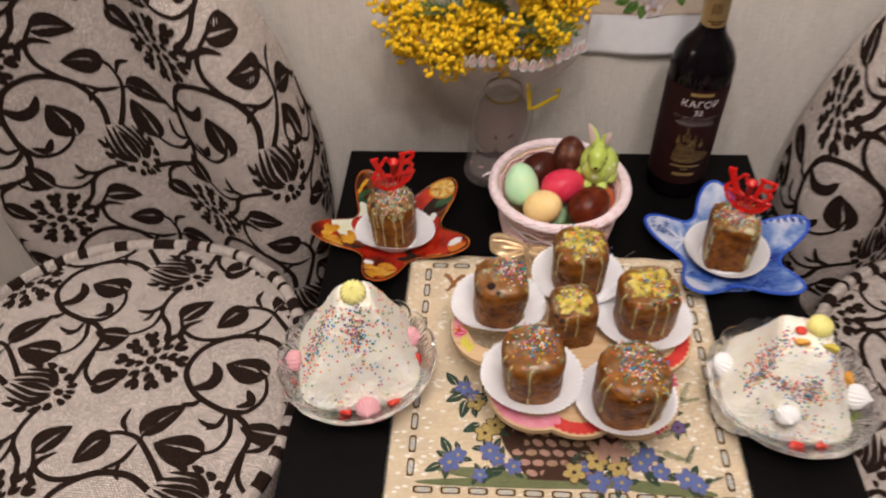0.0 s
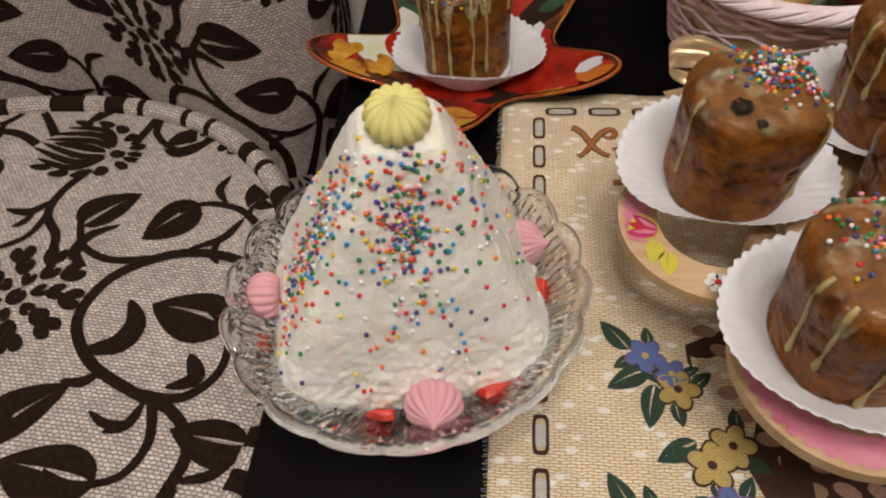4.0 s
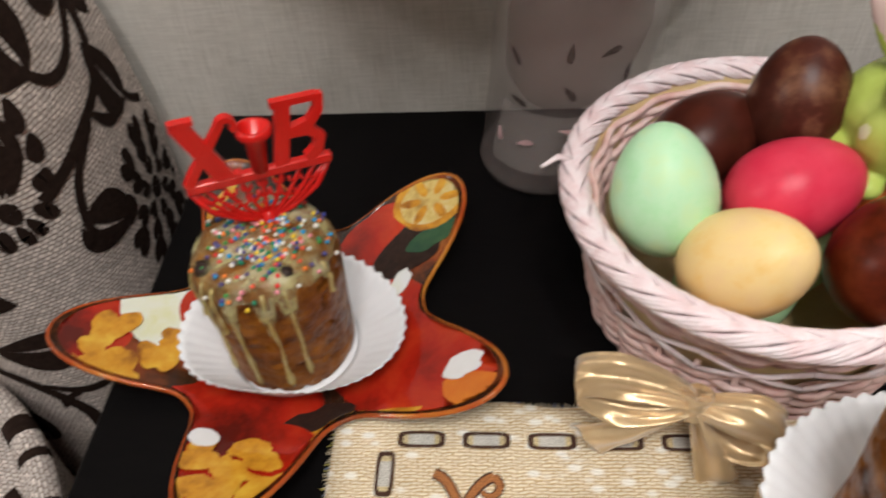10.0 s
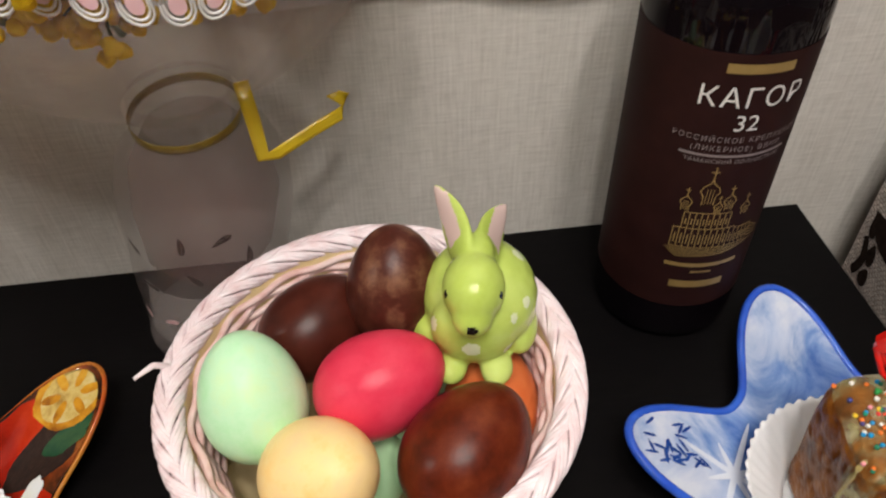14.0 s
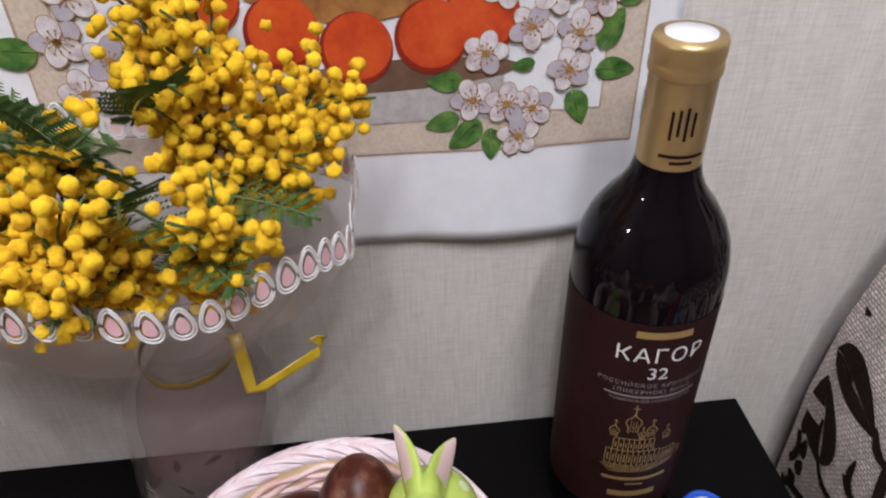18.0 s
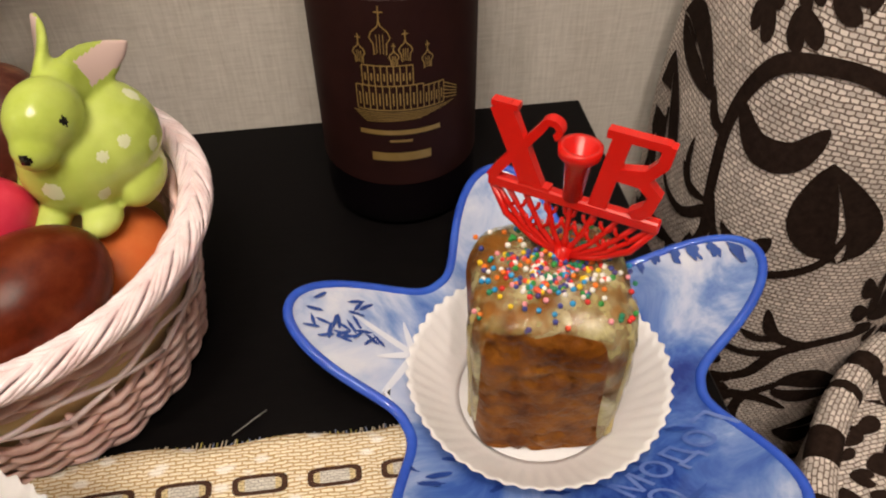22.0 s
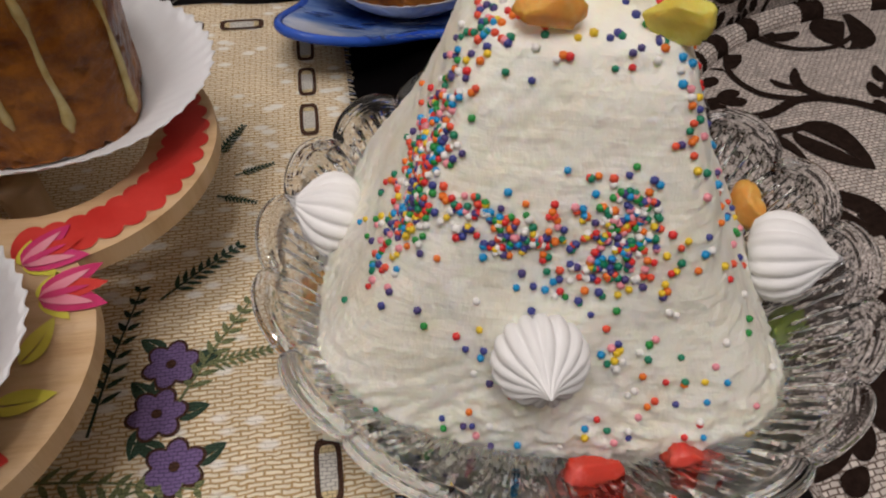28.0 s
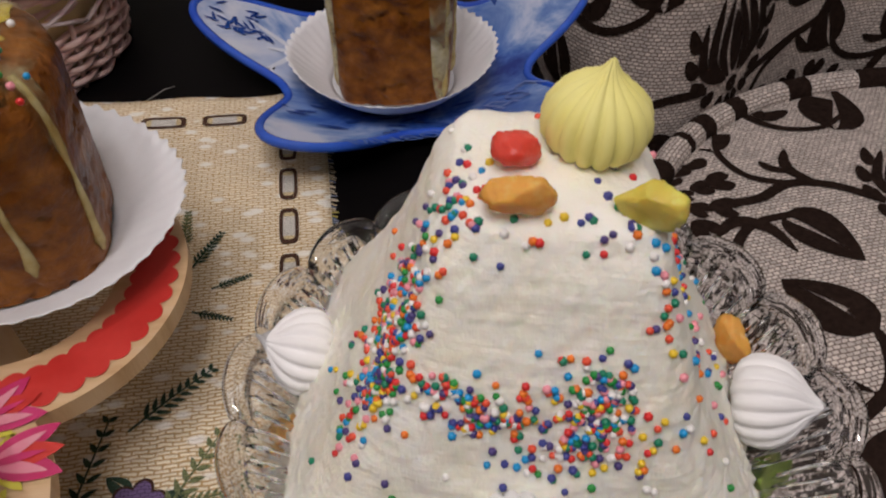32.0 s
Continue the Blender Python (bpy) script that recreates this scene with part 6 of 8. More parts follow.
# ---- star dishes with their cakes ----
R0, R1, RISE = 0.058, 0.1035, 0.027
M_BLACKGLASS = varied("dark_printed_glass", [(0.012, 0.008, 0.006), (0.05, 0.018, 0.008), (0.24, 0.05, 0.012), (0.42, 0.18, 0.03)], 20, 0.06, positions=[0.42, 0.52, 0.62, 0.76], warp=0.6)
M_ORANGE_RIM = varied("amber_glass_rim", [(0.12, 0.03, 0.01), (0.40, 0.07, 0.012), (0.50, 0.22, 0.03)], 22, 0.06)
P_RED = varied("print_red", [(0.09, 0.006, 0.003), (0.36, 0.014, 0.005), (0.54, 0.050, 0.012)], 24, 0.05, positions=[0.34, 0.50, 0.72], warp=0.4)
P_ORANGE = varied("print_orange", [(0.50, 0.09, 0.01), (0.62, 0.20, 0.02)], 40, 0.06)
P_YELLOW = varied("print_yellow", [(0.24, 0.08, 0.01), (0.58, 0.27, 0.02), (0.70, 0.44, 0.05)], 75, 0.06)
P_PALE = varied("print_pale", [(0.62, 0.62, 0.10), (0.72, 0.74, 0.62), (0.76, 0.78, 0.78)], 24, 0.06)
P_WHITE = varied("print_and_glint_white", [(0.70, 0.70, 0.70), (0.78, 0.78, 0.80)], 60, 0.06)
P_GREEN = varied("print_green", [(0.01, 0.05, 0.03), (0.05, 0.12, 0.04)], 60, 0.06)
P_PITH = varied("print_pith", [(0.30, 0.16, 0.03), (0.60, 0.44, 0.14), (0.66, 0.56, 0.30)], 110, 0.06)
DISH_A = (-0.1965, -0.1734)
red_dish = star_dish((DISH_A[0], DISH_A[1], TZ), 46.8, "star-shaped glass dish printed with red and yellow fruit", R0, R1, RISE, M_BLACKGLASS, M_ORANGE_RIM, 0.0012)


def on_red(name, m, wx, wy, rx, ry, rot, lift, wob=0.1, seed=0):
    q = Matrix.Rotation(radians(-46.8), 2) @ Vector((wx - DISH_A[0], wy - DISH_A[1]))
    printed(red_dish, name, m, q.x, q.y, rx, ry, rot - 46.8, R0, R1, RISE, lift, wob, seed)


on_red("printed_tomato", P_RED, -0.130, -0.196, 0.060, 0.040, -30, 0.0003, 0.15, 1)
on_red("printed_tomato", P_RED, -0.206, -0.240, 0.048, 0.040, -70, 0.0003, 0.2, 2)
on_red("printed_pepper", P_RED, -0.289, -0.185, 0.022, 0.020, 0, 0.0003, 0.1, 3)
on_red("printed_orange", P_RED, -0.162, -0.130, 0.030, 0.020, 40, 0.0003, 0.2, 4)
on_red("printed_border", P_ORANGE, -0.108, -0.222, 0.022, 0.010, -30, 0.0005, 0.1, 5)
on_red("printed_border", P_YELLOW, -0.160, -0.229, 0.024, 0.0055, 12, 0.0005, 0.3, 6)
on_red("printed_slice", P_PALE, -0.2490, -0.1600, 0.031, 0.034, 30, 0.0006, 0.03, 7)
on_red("printed_core", P_RED, -0.2400, -0.1640, 0.014, 0.015, 0, 0.0008, 0.06, 8)
on_red("printed_shade", M_CURRANT, -0.146, -0.130, 0.024, 0.012, 40, 0.0004, 0.3, 90)
on_red("printed_leaf", P_GREEN, -0.137, -0.128, 0.014, 0.005, 20, 0.00055, 0.3, 91)
on_red("printed_citrus", P_YELLOW, -0.136, -0.106, 0.021, 0.017, 20, 0.0006, 0.08, 9)
on_red("citrus_pulp", P_PITH, -0.137, -0.107, 0.0165, 0.0130, 20, 0.0007, 0.06, 92)
for k in range(6):
    a = 1.05 * k
    on_red("citrus_segment", P_YELLOW, -0.138 + 0.010 * math.cos(a), -0.108 + 0.008 * math.sin(a), 0.0052, 0.0022, math.degrees(a), 0.0008, 0.1, k)
rnd = random.Random(21)
for k in range(22):
    on_red("printed_corn", P_YELLOW, -0.268 + rnd.uniform(-0.016, 0.018), -0.196 + rnd.uniform(-0.016, 0.016), 0.0065, 0.0045, rnd.uniform(0, 180), 0.0007 + 0.00003 * k, 0.15, k)
for k in range(24):
    on_red("printed_pasta", P_YELLOW, -0.212 + rnd.uniform(-0.020, 0.024), -0.262 + rnd.uniform(-0.014, 0.024), 0.0085, 0.0052, rnd.uniform(0, 180), 0.0007 + 0.00003 * k, 0.25, k + 30)
on_red("printed_tomato", P_RED, -0.192, -0.240, 0.018, 0.014, -20, 0.0012, 0.1, 41)
on_red("painted_highlight", P_WHITE, -0.222, -0.235, 0.0065, 0.0045, -20, 0.0014, 0.1, 42)
on_red("printed_sliver", P_PALE, -0.1515, -0.1500, 0.0080, 0.0042, 60, 0.0010, 0.25, 93)
on_red("printed_shade", M_CURRANT, -0.176, -0.226, 0.016, 0.010, 10, 0.0005, 0.4, 94)
# white patch paints in the soft reflection near the right arm's tip
on_red("painted_highlight", P_WHITE, -0.119, -0.204, 0.0085, 0.0065, 30, 0.0009, 0.25, 43)
for k in range(7):
    on_red("printed_leaf", P_GREEN, -0.238 + rnd.uniform(-0.016, 0.02), -0.112 + rnd.uniform(-0.02, 0.016), 0.010, 0.003, rnd.uniform(0, 180), 0.0006, 0.2, k + 50)
for k in range(4):
    on_red("printed_stalk", P_YELLOW, -0.262 + 0.006 * k, -0.140 + 0.013 * k, 0.008, 0.0022, 60, 0.0007, 0.2, k + 60)
on_red("printed_stem", P_YELLOW, -0.150, -0.232, 0.014, 0.0022, 10, 0.0009, 0.2, 70)

DISH_B = (0.2103, -0.1975)
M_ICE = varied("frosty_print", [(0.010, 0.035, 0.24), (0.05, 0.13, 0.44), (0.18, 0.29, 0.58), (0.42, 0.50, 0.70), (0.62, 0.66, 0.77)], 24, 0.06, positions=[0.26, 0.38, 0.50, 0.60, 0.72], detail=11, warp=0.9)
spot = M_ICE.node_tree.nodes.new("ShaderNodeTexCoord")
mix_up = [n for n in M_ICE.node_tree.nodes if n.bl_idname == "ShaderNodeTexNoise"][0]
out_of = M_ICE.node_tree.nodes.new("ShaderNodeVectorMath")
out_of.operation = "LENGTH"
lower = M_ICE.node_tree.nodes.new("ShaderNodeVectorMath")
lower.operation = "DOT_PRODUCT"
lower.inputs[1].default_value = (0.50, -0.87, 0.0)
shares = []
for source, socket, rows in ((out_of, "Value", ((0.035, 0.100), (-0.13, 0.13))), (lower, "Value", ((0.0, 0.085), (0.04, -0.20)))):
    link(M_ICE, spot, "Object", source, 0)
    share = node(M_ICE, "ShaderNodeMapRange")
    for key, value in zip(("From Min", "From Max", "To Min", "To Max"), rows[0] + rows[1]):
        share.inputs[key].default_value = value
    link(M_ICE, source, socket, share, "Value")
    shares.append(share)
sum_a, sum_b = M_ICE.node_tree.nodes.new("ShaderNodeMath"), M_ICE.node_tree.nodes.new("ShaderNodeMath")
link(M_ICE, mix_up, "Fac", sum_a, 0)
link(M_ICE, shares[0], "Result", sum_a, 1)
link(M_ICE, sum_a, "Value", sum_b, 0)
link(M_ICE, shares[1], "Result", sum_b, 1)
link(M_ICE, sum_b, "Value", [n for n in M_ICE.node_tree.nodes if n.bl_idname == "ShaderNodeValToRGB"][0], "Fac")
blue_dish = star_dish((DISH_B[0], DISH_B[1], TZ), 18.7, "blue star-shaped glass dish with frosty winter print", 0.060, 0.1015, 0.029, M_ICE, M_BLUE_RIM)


def on_blue(name, m, wx, wy, rx, ry, rot, lift, wob=0.1, seed=0):
    q = Matrix.Rotation(radians(-18.7), 2) @ Vector((wx - DISH_B[0], wy - DISH_B[1]))
    printed(blue_dish, name, m, q.x, q.y, rx, ry, rot - 18.7, 0.060, 0.1015, 0.029, lift, wob, seed)


P_ICE = varied("print_ice_white", [(0.20, 0.28, 0.52), (0.48, 0.55, 0.72), (0.66, 0.70, 0.80), (0.74, 0.77, 0.84)], 30, 0.06, detail=12, warp=0.8, positions=[0.24, 0.36, 0.52, 0.7])
P_NAVY = varied("print_navy", [(0.012, 0.035, 0.20), (0.03, 0.09, 0.36)], 40, 0.06)
rnd = random.Random(8)
for k in range(4):
    a = 45 * k + 10
    on_blue("printed_ray", P_ICE, 0.160, -0.184, 0.030 if k % 2 else 0.015, 0.0015, a, 0.0007, 0.0, k)
for k in range(26):
    t = rnd.random()
    on_blue("printed_swirl", P_NAVY, 0.118 + 0.03 * rnd.random(), -0.182 + 0.02 * rnd.random(), 0.0032, 0.0007, rnd.uniform(0, 180), 0.0008, 0.3, k)
for k in range(7):
    on_blue("printed_pine", P_NAVY, 0.262 + 0.0075 * k, -0.152 - 0.0012 * k * k * 0.4, 0.0020, 0.0058, 10, 0.0008, 0.6, k + 40)
for k in range(22):
    on_blue("printed_swirl", P_NAVY, 0.15 + 0.11 * rnd.random(), -0.262 + 0.03 * rnd.random(), 0.005, 0.0010, rnd.uniform(-30, 30), 0.0008, 0.4, k + 80)
M_RAISED = varied("relief_script", [(0.05, 0.12, 0.42), (0.16, 0.25, 0.58)], 60, 0.06)
for text, wx, wy, size, rot in (("\u0413\u043e\u0434\u043e\u043c", 0.247, -0.243, 0.017, 24), ("\u0421 \u041d\u043e\u0432\u044b\u043c", 0.212, -0.268, 0.015, 14)):
    v, f = letters(text, size, 0.0, 0.35)
    out = []
    for x, y, z in v:
        x = -x
        px_, py_ = x * math.cos(radians(rot)) - y * math.sin(radians(rot)), x * math.sin(radians(rot)) + y * math.cos(radians(rot))
        q = Matrix.Rotation(radians(-18.7), 2) @ Vector((wx - DISH_B[0] + px_, wy - DISH_B[1] + py_))
        out.append((q.x, q.y, dish_z(q.length, 0.029) + 0.0012))
    part("script", mesh("script", out, [tuple(reversed(q)) for q in f], M_RAISED, False), None, blue_dish, "mirrored handwritten greeting in relief")

easter_cake((-0.197, -0.181, TZ + 0.0062), 0.0288, 0.068, 3, "small brown easter cake with white glaze on the red dish", drips=((228, 0.93), (254, 0.96), (283, 0.95), (300, 0.9), (208, 0.62), (240, 0.6), (340, 0.5)), beads_n=190, patch=(0.15, -0.1, 0.95), currants=((-52, 0.25, 0.0036), (218, 0.26, 0.0046), (150, 0.24, 0.003)))
paper_cup((-0.195, -0.183, TZ + 0.0040), 0.031, 0.050, 0.013, 1, turn=0, pinch=0.6)
cake_topper((-0.1935, -0.1735, TZ + 0.0765), 28, (-3, 6), "red plastic topper with Easter letters on brown cake")
easter_cake((0.2045, -0.2070, TZ + 0.0068), 0.0300, 0.069, 9, "squarish brown easter cake with pale glaze on the blue dish", squash=0.09, drips=((325, 0.98), (214, 0.97), (60, 0.8), (345, 0.9)), beads_n=230, patch=(0.0, -0.05, 0.85), turn=-15, cut=0.0262)
paper_cup((0.204, -0.2075, TZ + 0.0046), 0.033, 0.0485, 0.0185, 2, turn=50)
cake_topper((0.2085, -0.2035, TZ + 0.0785), -34.5, (-4, 0), "red plastic topper with Easter letters on glazed cake")

# ---- cake stand ----
BZ = 0.500
LOBES = [(-0.070, -0.358, 0.0455), (0.019, -0.292, 0.048), (0.084, -0.363, 0.0468), (-0.030, -0.430, 0.047), (0.061, -0.434, 0.0465), (0.012, -0.368, 0.060), (0.010, -0.436, 0.046)]
BC = (0.012, -0.372)


def lobe_outline(a):
    best = 0.05
    c, s = math.cos(a), math.sin(a)
    for x, y, r in LOBES:
        dx, dy = x - BC[0], y - BC[1]
        b = c * dx + s * dy
        d = b * b - (dx * dx + dy * dy - r * r)
        if d > 0:
            best = max(best, b + math.sqrt(d))
    return best


def pierced_board():
    n = 240
    ring = [(BC[0] + lobe_outline(2 * math.pi * k / n) * math.cos(2 * math.pi * k / n), BC[1] + lobe_outline(2 * math.pi * k / n) * math.sin(2 * math.pi * k / n)) for k in range(n)]
    v = [(x, y, BZ) for x, y in ring] + [(x, y, BZ - 0.006) for x, y in ring]
    f = [tuple(range(n)), tuple(range(2 * n - 1, n - 1, -1))] + [(k, n + k, n + (k + 1) % n, (k + 1) % n) for k in range(n)]
    ob = bpy.data.objects.new("blank", mesh("blank", v, f, M_WOOD, False))
    scene.collection.objects.link(ob)
    drills = []
    for x, y, r in LOBES[:5]:
        dv, df = lathe([(0.028, -0.02), (0.028, 0.02)], 40)
        df += [tuple(range(40))[::-1], tuple(range(40, 80))]
        d = bpy.data.objects.new("drill", mesh("drill", [(p[0] + x, p[1] + y, p[2] + BZ) for p in dv], df, M_WOOD_EDGE, False))
        scene.collection.objects.link(d)
        m = ob.modifiers.new("hole", "BOOLEAN")
        m.operation, m.object, m.solver = "DIFFERENCE", d, "EXACT"
        drills.append(d)
    got = bpy.data.meshes.new_from_object(ob.evaluated_get(bpy.context.evaluated_depsgraph_get()))
    for d in drills + [ob]:
        bpy.data.objects.remove(d)
    return got


stand = thing("cake_stand", (0, 0, 0), "painted plywood cake stand with round holes and flower border", "cake stand")
part("board", pierced_board(), None, stand)
for x, y in ((-0.05, -0.36), (0.03, -0.30), (0.075, -0.37), (0.01, -0.43)):
    part("foot", mesh("foot", *moved(lathe([(0, 0), (0.006, 0), (0.006, BZ - 0.006 - MZ - 0.0012), (0, BZ - 0.006 - MZ - 0.0012)], 16), Matrix.Translation((x, y, MZ + 0.0012))), M_WOOD), None, stand)
V_RED = varied("stand_red", [(0.50, 0.02, 0.015), (0.62, 0.05, 0.04)], 60, 0.4)
V_PINK = varied("stand_pink", [(0.66, 0.16, 0.26), (0.76, 0.36, 0.42)], 60, 0.4)
V_MAGENTA = varied("stand_magenta", [(0.48, 0.015, 0.10), (0.62, 0.05, 0.20)], 90, 0.4)
V_YELLOW = varied("stand_yellow", [(0.60, 0.55, 0.03), (0.70, 0.64, 0.10)], 60, 0.4)
V_WHITE = varied("stand_white", [(0.74, 0.74, 0.72), (0.8, 0.8, 0.78)], 60, 0.4)
V_GREEN = varied("stand_green", [(0.16, 0.30, 0.04), (0.30, 0.42, 0.08)], 60, 0.4)


def painted(name, strips, mat_, lift):
    v, f = [], []
    for rows in strips:
        for k, (a, b) in enumerate(rows):
            n = len(v)
            v += [(a[0], a[1], BZ + lift), (b[0], b[1], BZ + lift)]
            if k:
                f.append((n - 2, n - 1, n + 1, n))
    part(name, mesh(name, v, f, mat_), None, stand)


for li, a0, a1, m in ((2, -85, 40, V_RED), (0, 150, 200, V_PINK), (4, -100, -62, V_PINK), (3, 190, 300, V_PINK), (6, 240, 300, V_RED), (1, 30, 120, V_RED)):
    x, y, r = LOBES[li]
    for k in range(int((a1 - a0) / 9) + 1):
        a = radians(a0 + 9 * k)
        painted("painted_petal", [oval(x + (r - 0.0085) * math.cos(a), y + (r - 0.0085) * math.sin(a), 0.0066, 0.0044, math.degrees(a))], m, 0.0003 + 0.00003 * (k % 5))
for li, ang, m in ((0, 205, V_YELLOW), (0, 218, V_YELLOW), (0, 262, V_GREEN), (0, 178, V_YELLOW), (3, 170, V_GREEN), (4, -50, V_RED)):
    x, y, r = LOBES[li]
    a = radians(ang)
    painted("painted_leaf", leaf(x + (r - 0.0135) * math.cos(a), y + (r - 0.0135) * math.sin(a), ang + 35, 0.013, 0.007, 0.2, 0.06), m, 0.0006)


def tulip(x, y, turn, s):
    """A painted tulip: striped petals with a pale middle over a yellow leaf."""
    c, q = math.cos(radians(turn)), math.sin(radians(turn))
    for ang, m, ln, w, lift in ((-52, V_YELLOW, 0.8, 0.26, 0.0005), (58, V_YELLOW, 0.7, 0.26, 0.0005), (-24, V_MAGENTA, 1.25, 0.46, 0.0007), (24, V_MAGENTA, 1.25, 0.46, 0.0008), (0, V_RED, 1.2, 0.42, 0.0009), (-24, V_PINK, 1.0, 0.20, 0.0010), (24, V_PINK, 1.0, 0.20, 0.0011), (0, V_MAGENTA, 0.9, 0.14, 0.0012)):
        painted("painted_petal", leaf(x - 0.5 * s * c, y - 0.5 * s * q, turn + ang, ln * s, w * s, 0.0, 0.0, 8), m, lift)


for x, y, turn, s in ((0.0925, -0.4050, 30, 0.0125), (0.0995, -0.4180, 12, 0.0130), (0.0820, -0.4680, -50, 0.0125), (-0.1040, -0.3640, 160, 0.0115)):
    tulip(x, y, turn, s)
for x, y, turn in ((0.0985, -0.4340, 50), (0.0950, -0.4440, -10), (0.0900, -0.4560, -60)):
    painted("painted_leaf", leaf(x - 0.006, y - 0.003, turn, 0.0125, 0.0052, 0.3, 0.06), V_YELLOW, 0.0006)
fx, fy = -0.0765, -0.3940
painted("painted_flower", [oval(fx + 0.0035 * math.cos(k * 1.047), fy + 0.0035 * math.sin(k * 1.047), 0.0024, 0.0020) for k in range(6)], V_WHITE, 0.0007)
painted("painted_eye", [oval(fx, fy, 0.0016, 0.0016)], V_RED, 0.0009)

for k, (x, y, r, h, icing, drips, bn, patch, cur, lean) in enumerate([
        (-0.067, -0.335, 0.0278, 0.060, "white", ((200, 0.85), (330, 0.95), (20, 0.8)), 170, (0.35, 0.25, 0.8), ((235, 0.2, 0.005), (262, 0.27, 0.003)), (4, 3)),
        (0.019, -0.292, 0.0290, 0.062, "yellow", ((190, 0.9), (215, 0.7), (270, 0.85), (310, 0.95)), 70, (0, 0, 1.2), ((300, 0.25, 0.003),), (0, 0)),
        (0.082, -0.347, 0.0300, 0.060, "yellow", ((240, 0.75), (275, 0.85), (300, 0.9), (335, 0.95), (205, 0.7)), 60, (0.3, -0.4, 1.0), ((270, 0.3, 0.003),), (0, 0)),
        (0.008, -0.360, 0.0250, 0.052, "yellow", ((275, 0.7), (250, 0.55)), 45, (0.1, 0.2, 0.9), ((225, 0.35, 0.003), (240, 0.37, 0.003)), (0, 0)),
        (-0.034, -0.424, 0.0300, 0.060, "white", ((262, 0.98), (225, 0.8), (200, 0.9)), 150, (0.0, 0.25, 0.85), (), (3, 0)),
        (0.054, -0.446, 0.0325, 0.064, "white", ((300, 0.97), (320, 0.9), (215, 0.85), (200, 0.6)), 200, (0.0, 0.1, 1.05), ((268, 0.36, 0.0026),), (3, 2))]):
    z = BZ + 0.0035 if k != 3 else BZ + 0.0005
    easter_cake((x, y, z), r, h, 20 + k, "small brown easter cake with white glaze and sugar beads" if icing == "white" else "small brown easter cake with yellow icing and sugar beads", icing, drips, 0.03 if k != 3 else 0.05, bn, 0, lean, patch, cur)
    if k != 3:
        paper_cup((x, y, BZ + 0.0012), r, 0.0500 if k < 5 else 0.0475, 0.0125, 10 + k, lean, 37 * k if k else 0, 0.4 if k == 0 else 0.0, 0.55 if k == 0 else 0.15)

# ---- crystal bowls with curd pyramids ----
BOWL_A, BOWL_B = (-0.2115, -0.393), (0.2215, -0.411)
crystal_bowl((BOWL_A[0], BOWL_A[1], TZ), 0.0800, 0.043, 0, "scalloped cut crystal bowl holding curd pyramid with pink meringues")
crystal_bowl((BOWL_B[0], BOWL_B[1], TZ), 0.0790, 0.042, 8, "scalloped cut crystal bowl holding curd pyramid with white meringues")
curd_a = Curd([(0.0, 0.065, 0.057), (0.010, 0.0640, 0.0565), (0.055, 0.043, 0.039), (0.095, 0.025, 0.024), (0.108, 0.019, 0.019), (0.114, 0.015, 0.015)], 1.0, 7.0, (0.07, 0.0))
A_AT, A_TURN = (-0.2145, -0.382, TZ + 0.0115), 12
curd_pyramid((A_AT[0], A_AT[1], A_AT[2]), A_TURN, curd_a, "white curd pyramid dotted with coloured sugar beads", [(268, 0.65, 9, 0.05, 115), (262, 0.56, 14, 0.05, 48), (272, 0.38, 20, 0.14, 80), (196, 0.46, 16, 0.15, 220), (225, 0.74, 14, 0.06, 30), (278, 0.78, 26, 0.04, 45), (310, 0.66, 10, 0.08, 16), (0, 0.5, 30, 0.2, 40), (90, 0.5, 30, 0.2, 40)], 4, 0.00110, 1.25)
curd_b = Curd([(0.0, 0.064, 0.054), (0.012, 0.0630, 0.053), (0.030, 0.052, 0.047), (0.055, 0.038, 0.038), (0.078, 0.029, 0.029), (0.089, 0.0245, 0.0245), (0.0955, 0.020, 0.020)], 5.0, 6.0, (0.0, 0.07))
B_AT, B_TURN = (0.2180, -0.4060, TZ + 0.0105), -13
curd_pyramid((B_AT[0], B_AT[1], B_AT[2]), B_TURN, curd_b, "white curd pyramid with beads and candied fruit", [(288, 0.575, 7, 0.045, 95), (283, 0.49, 10, 0.04, 45), (242, 0.585, 8, 0.02, 28), (258, 0.545, 9, 0.025, 50), (222, 0.56, 4, 0.10, 95), (215, 0.62, 8, 0.10, 80), (200, 0.60, 12, 0.14, 60), (294, 0.30, 10, 0.10, 30), (250, 0.32, 12, 0.08, 12), (270, 0.12, 20, 0.04, 14), (315, 0.70, 4, 0.10, 18), (0, 0.5, 30, 0.2, 50), (90, 0.5, 30, 0.2, 50), (225, 0.86, 25, 0.02, 26), (310, 0.86, 20, 0.02, 14)], 6, 0.00098, 1.55)


def on_curd(curd, at, turn, ang, w, lift=0.0):
    p = curd.at(radians(ang), w)
    return Matrix.Translation(at) @ Matrix.Rotation(radians(turn), 4, "Z") @ (p + Vector((math.cos(radians(ang)), math.sin(radians(ang)), 0.2)) * lift)


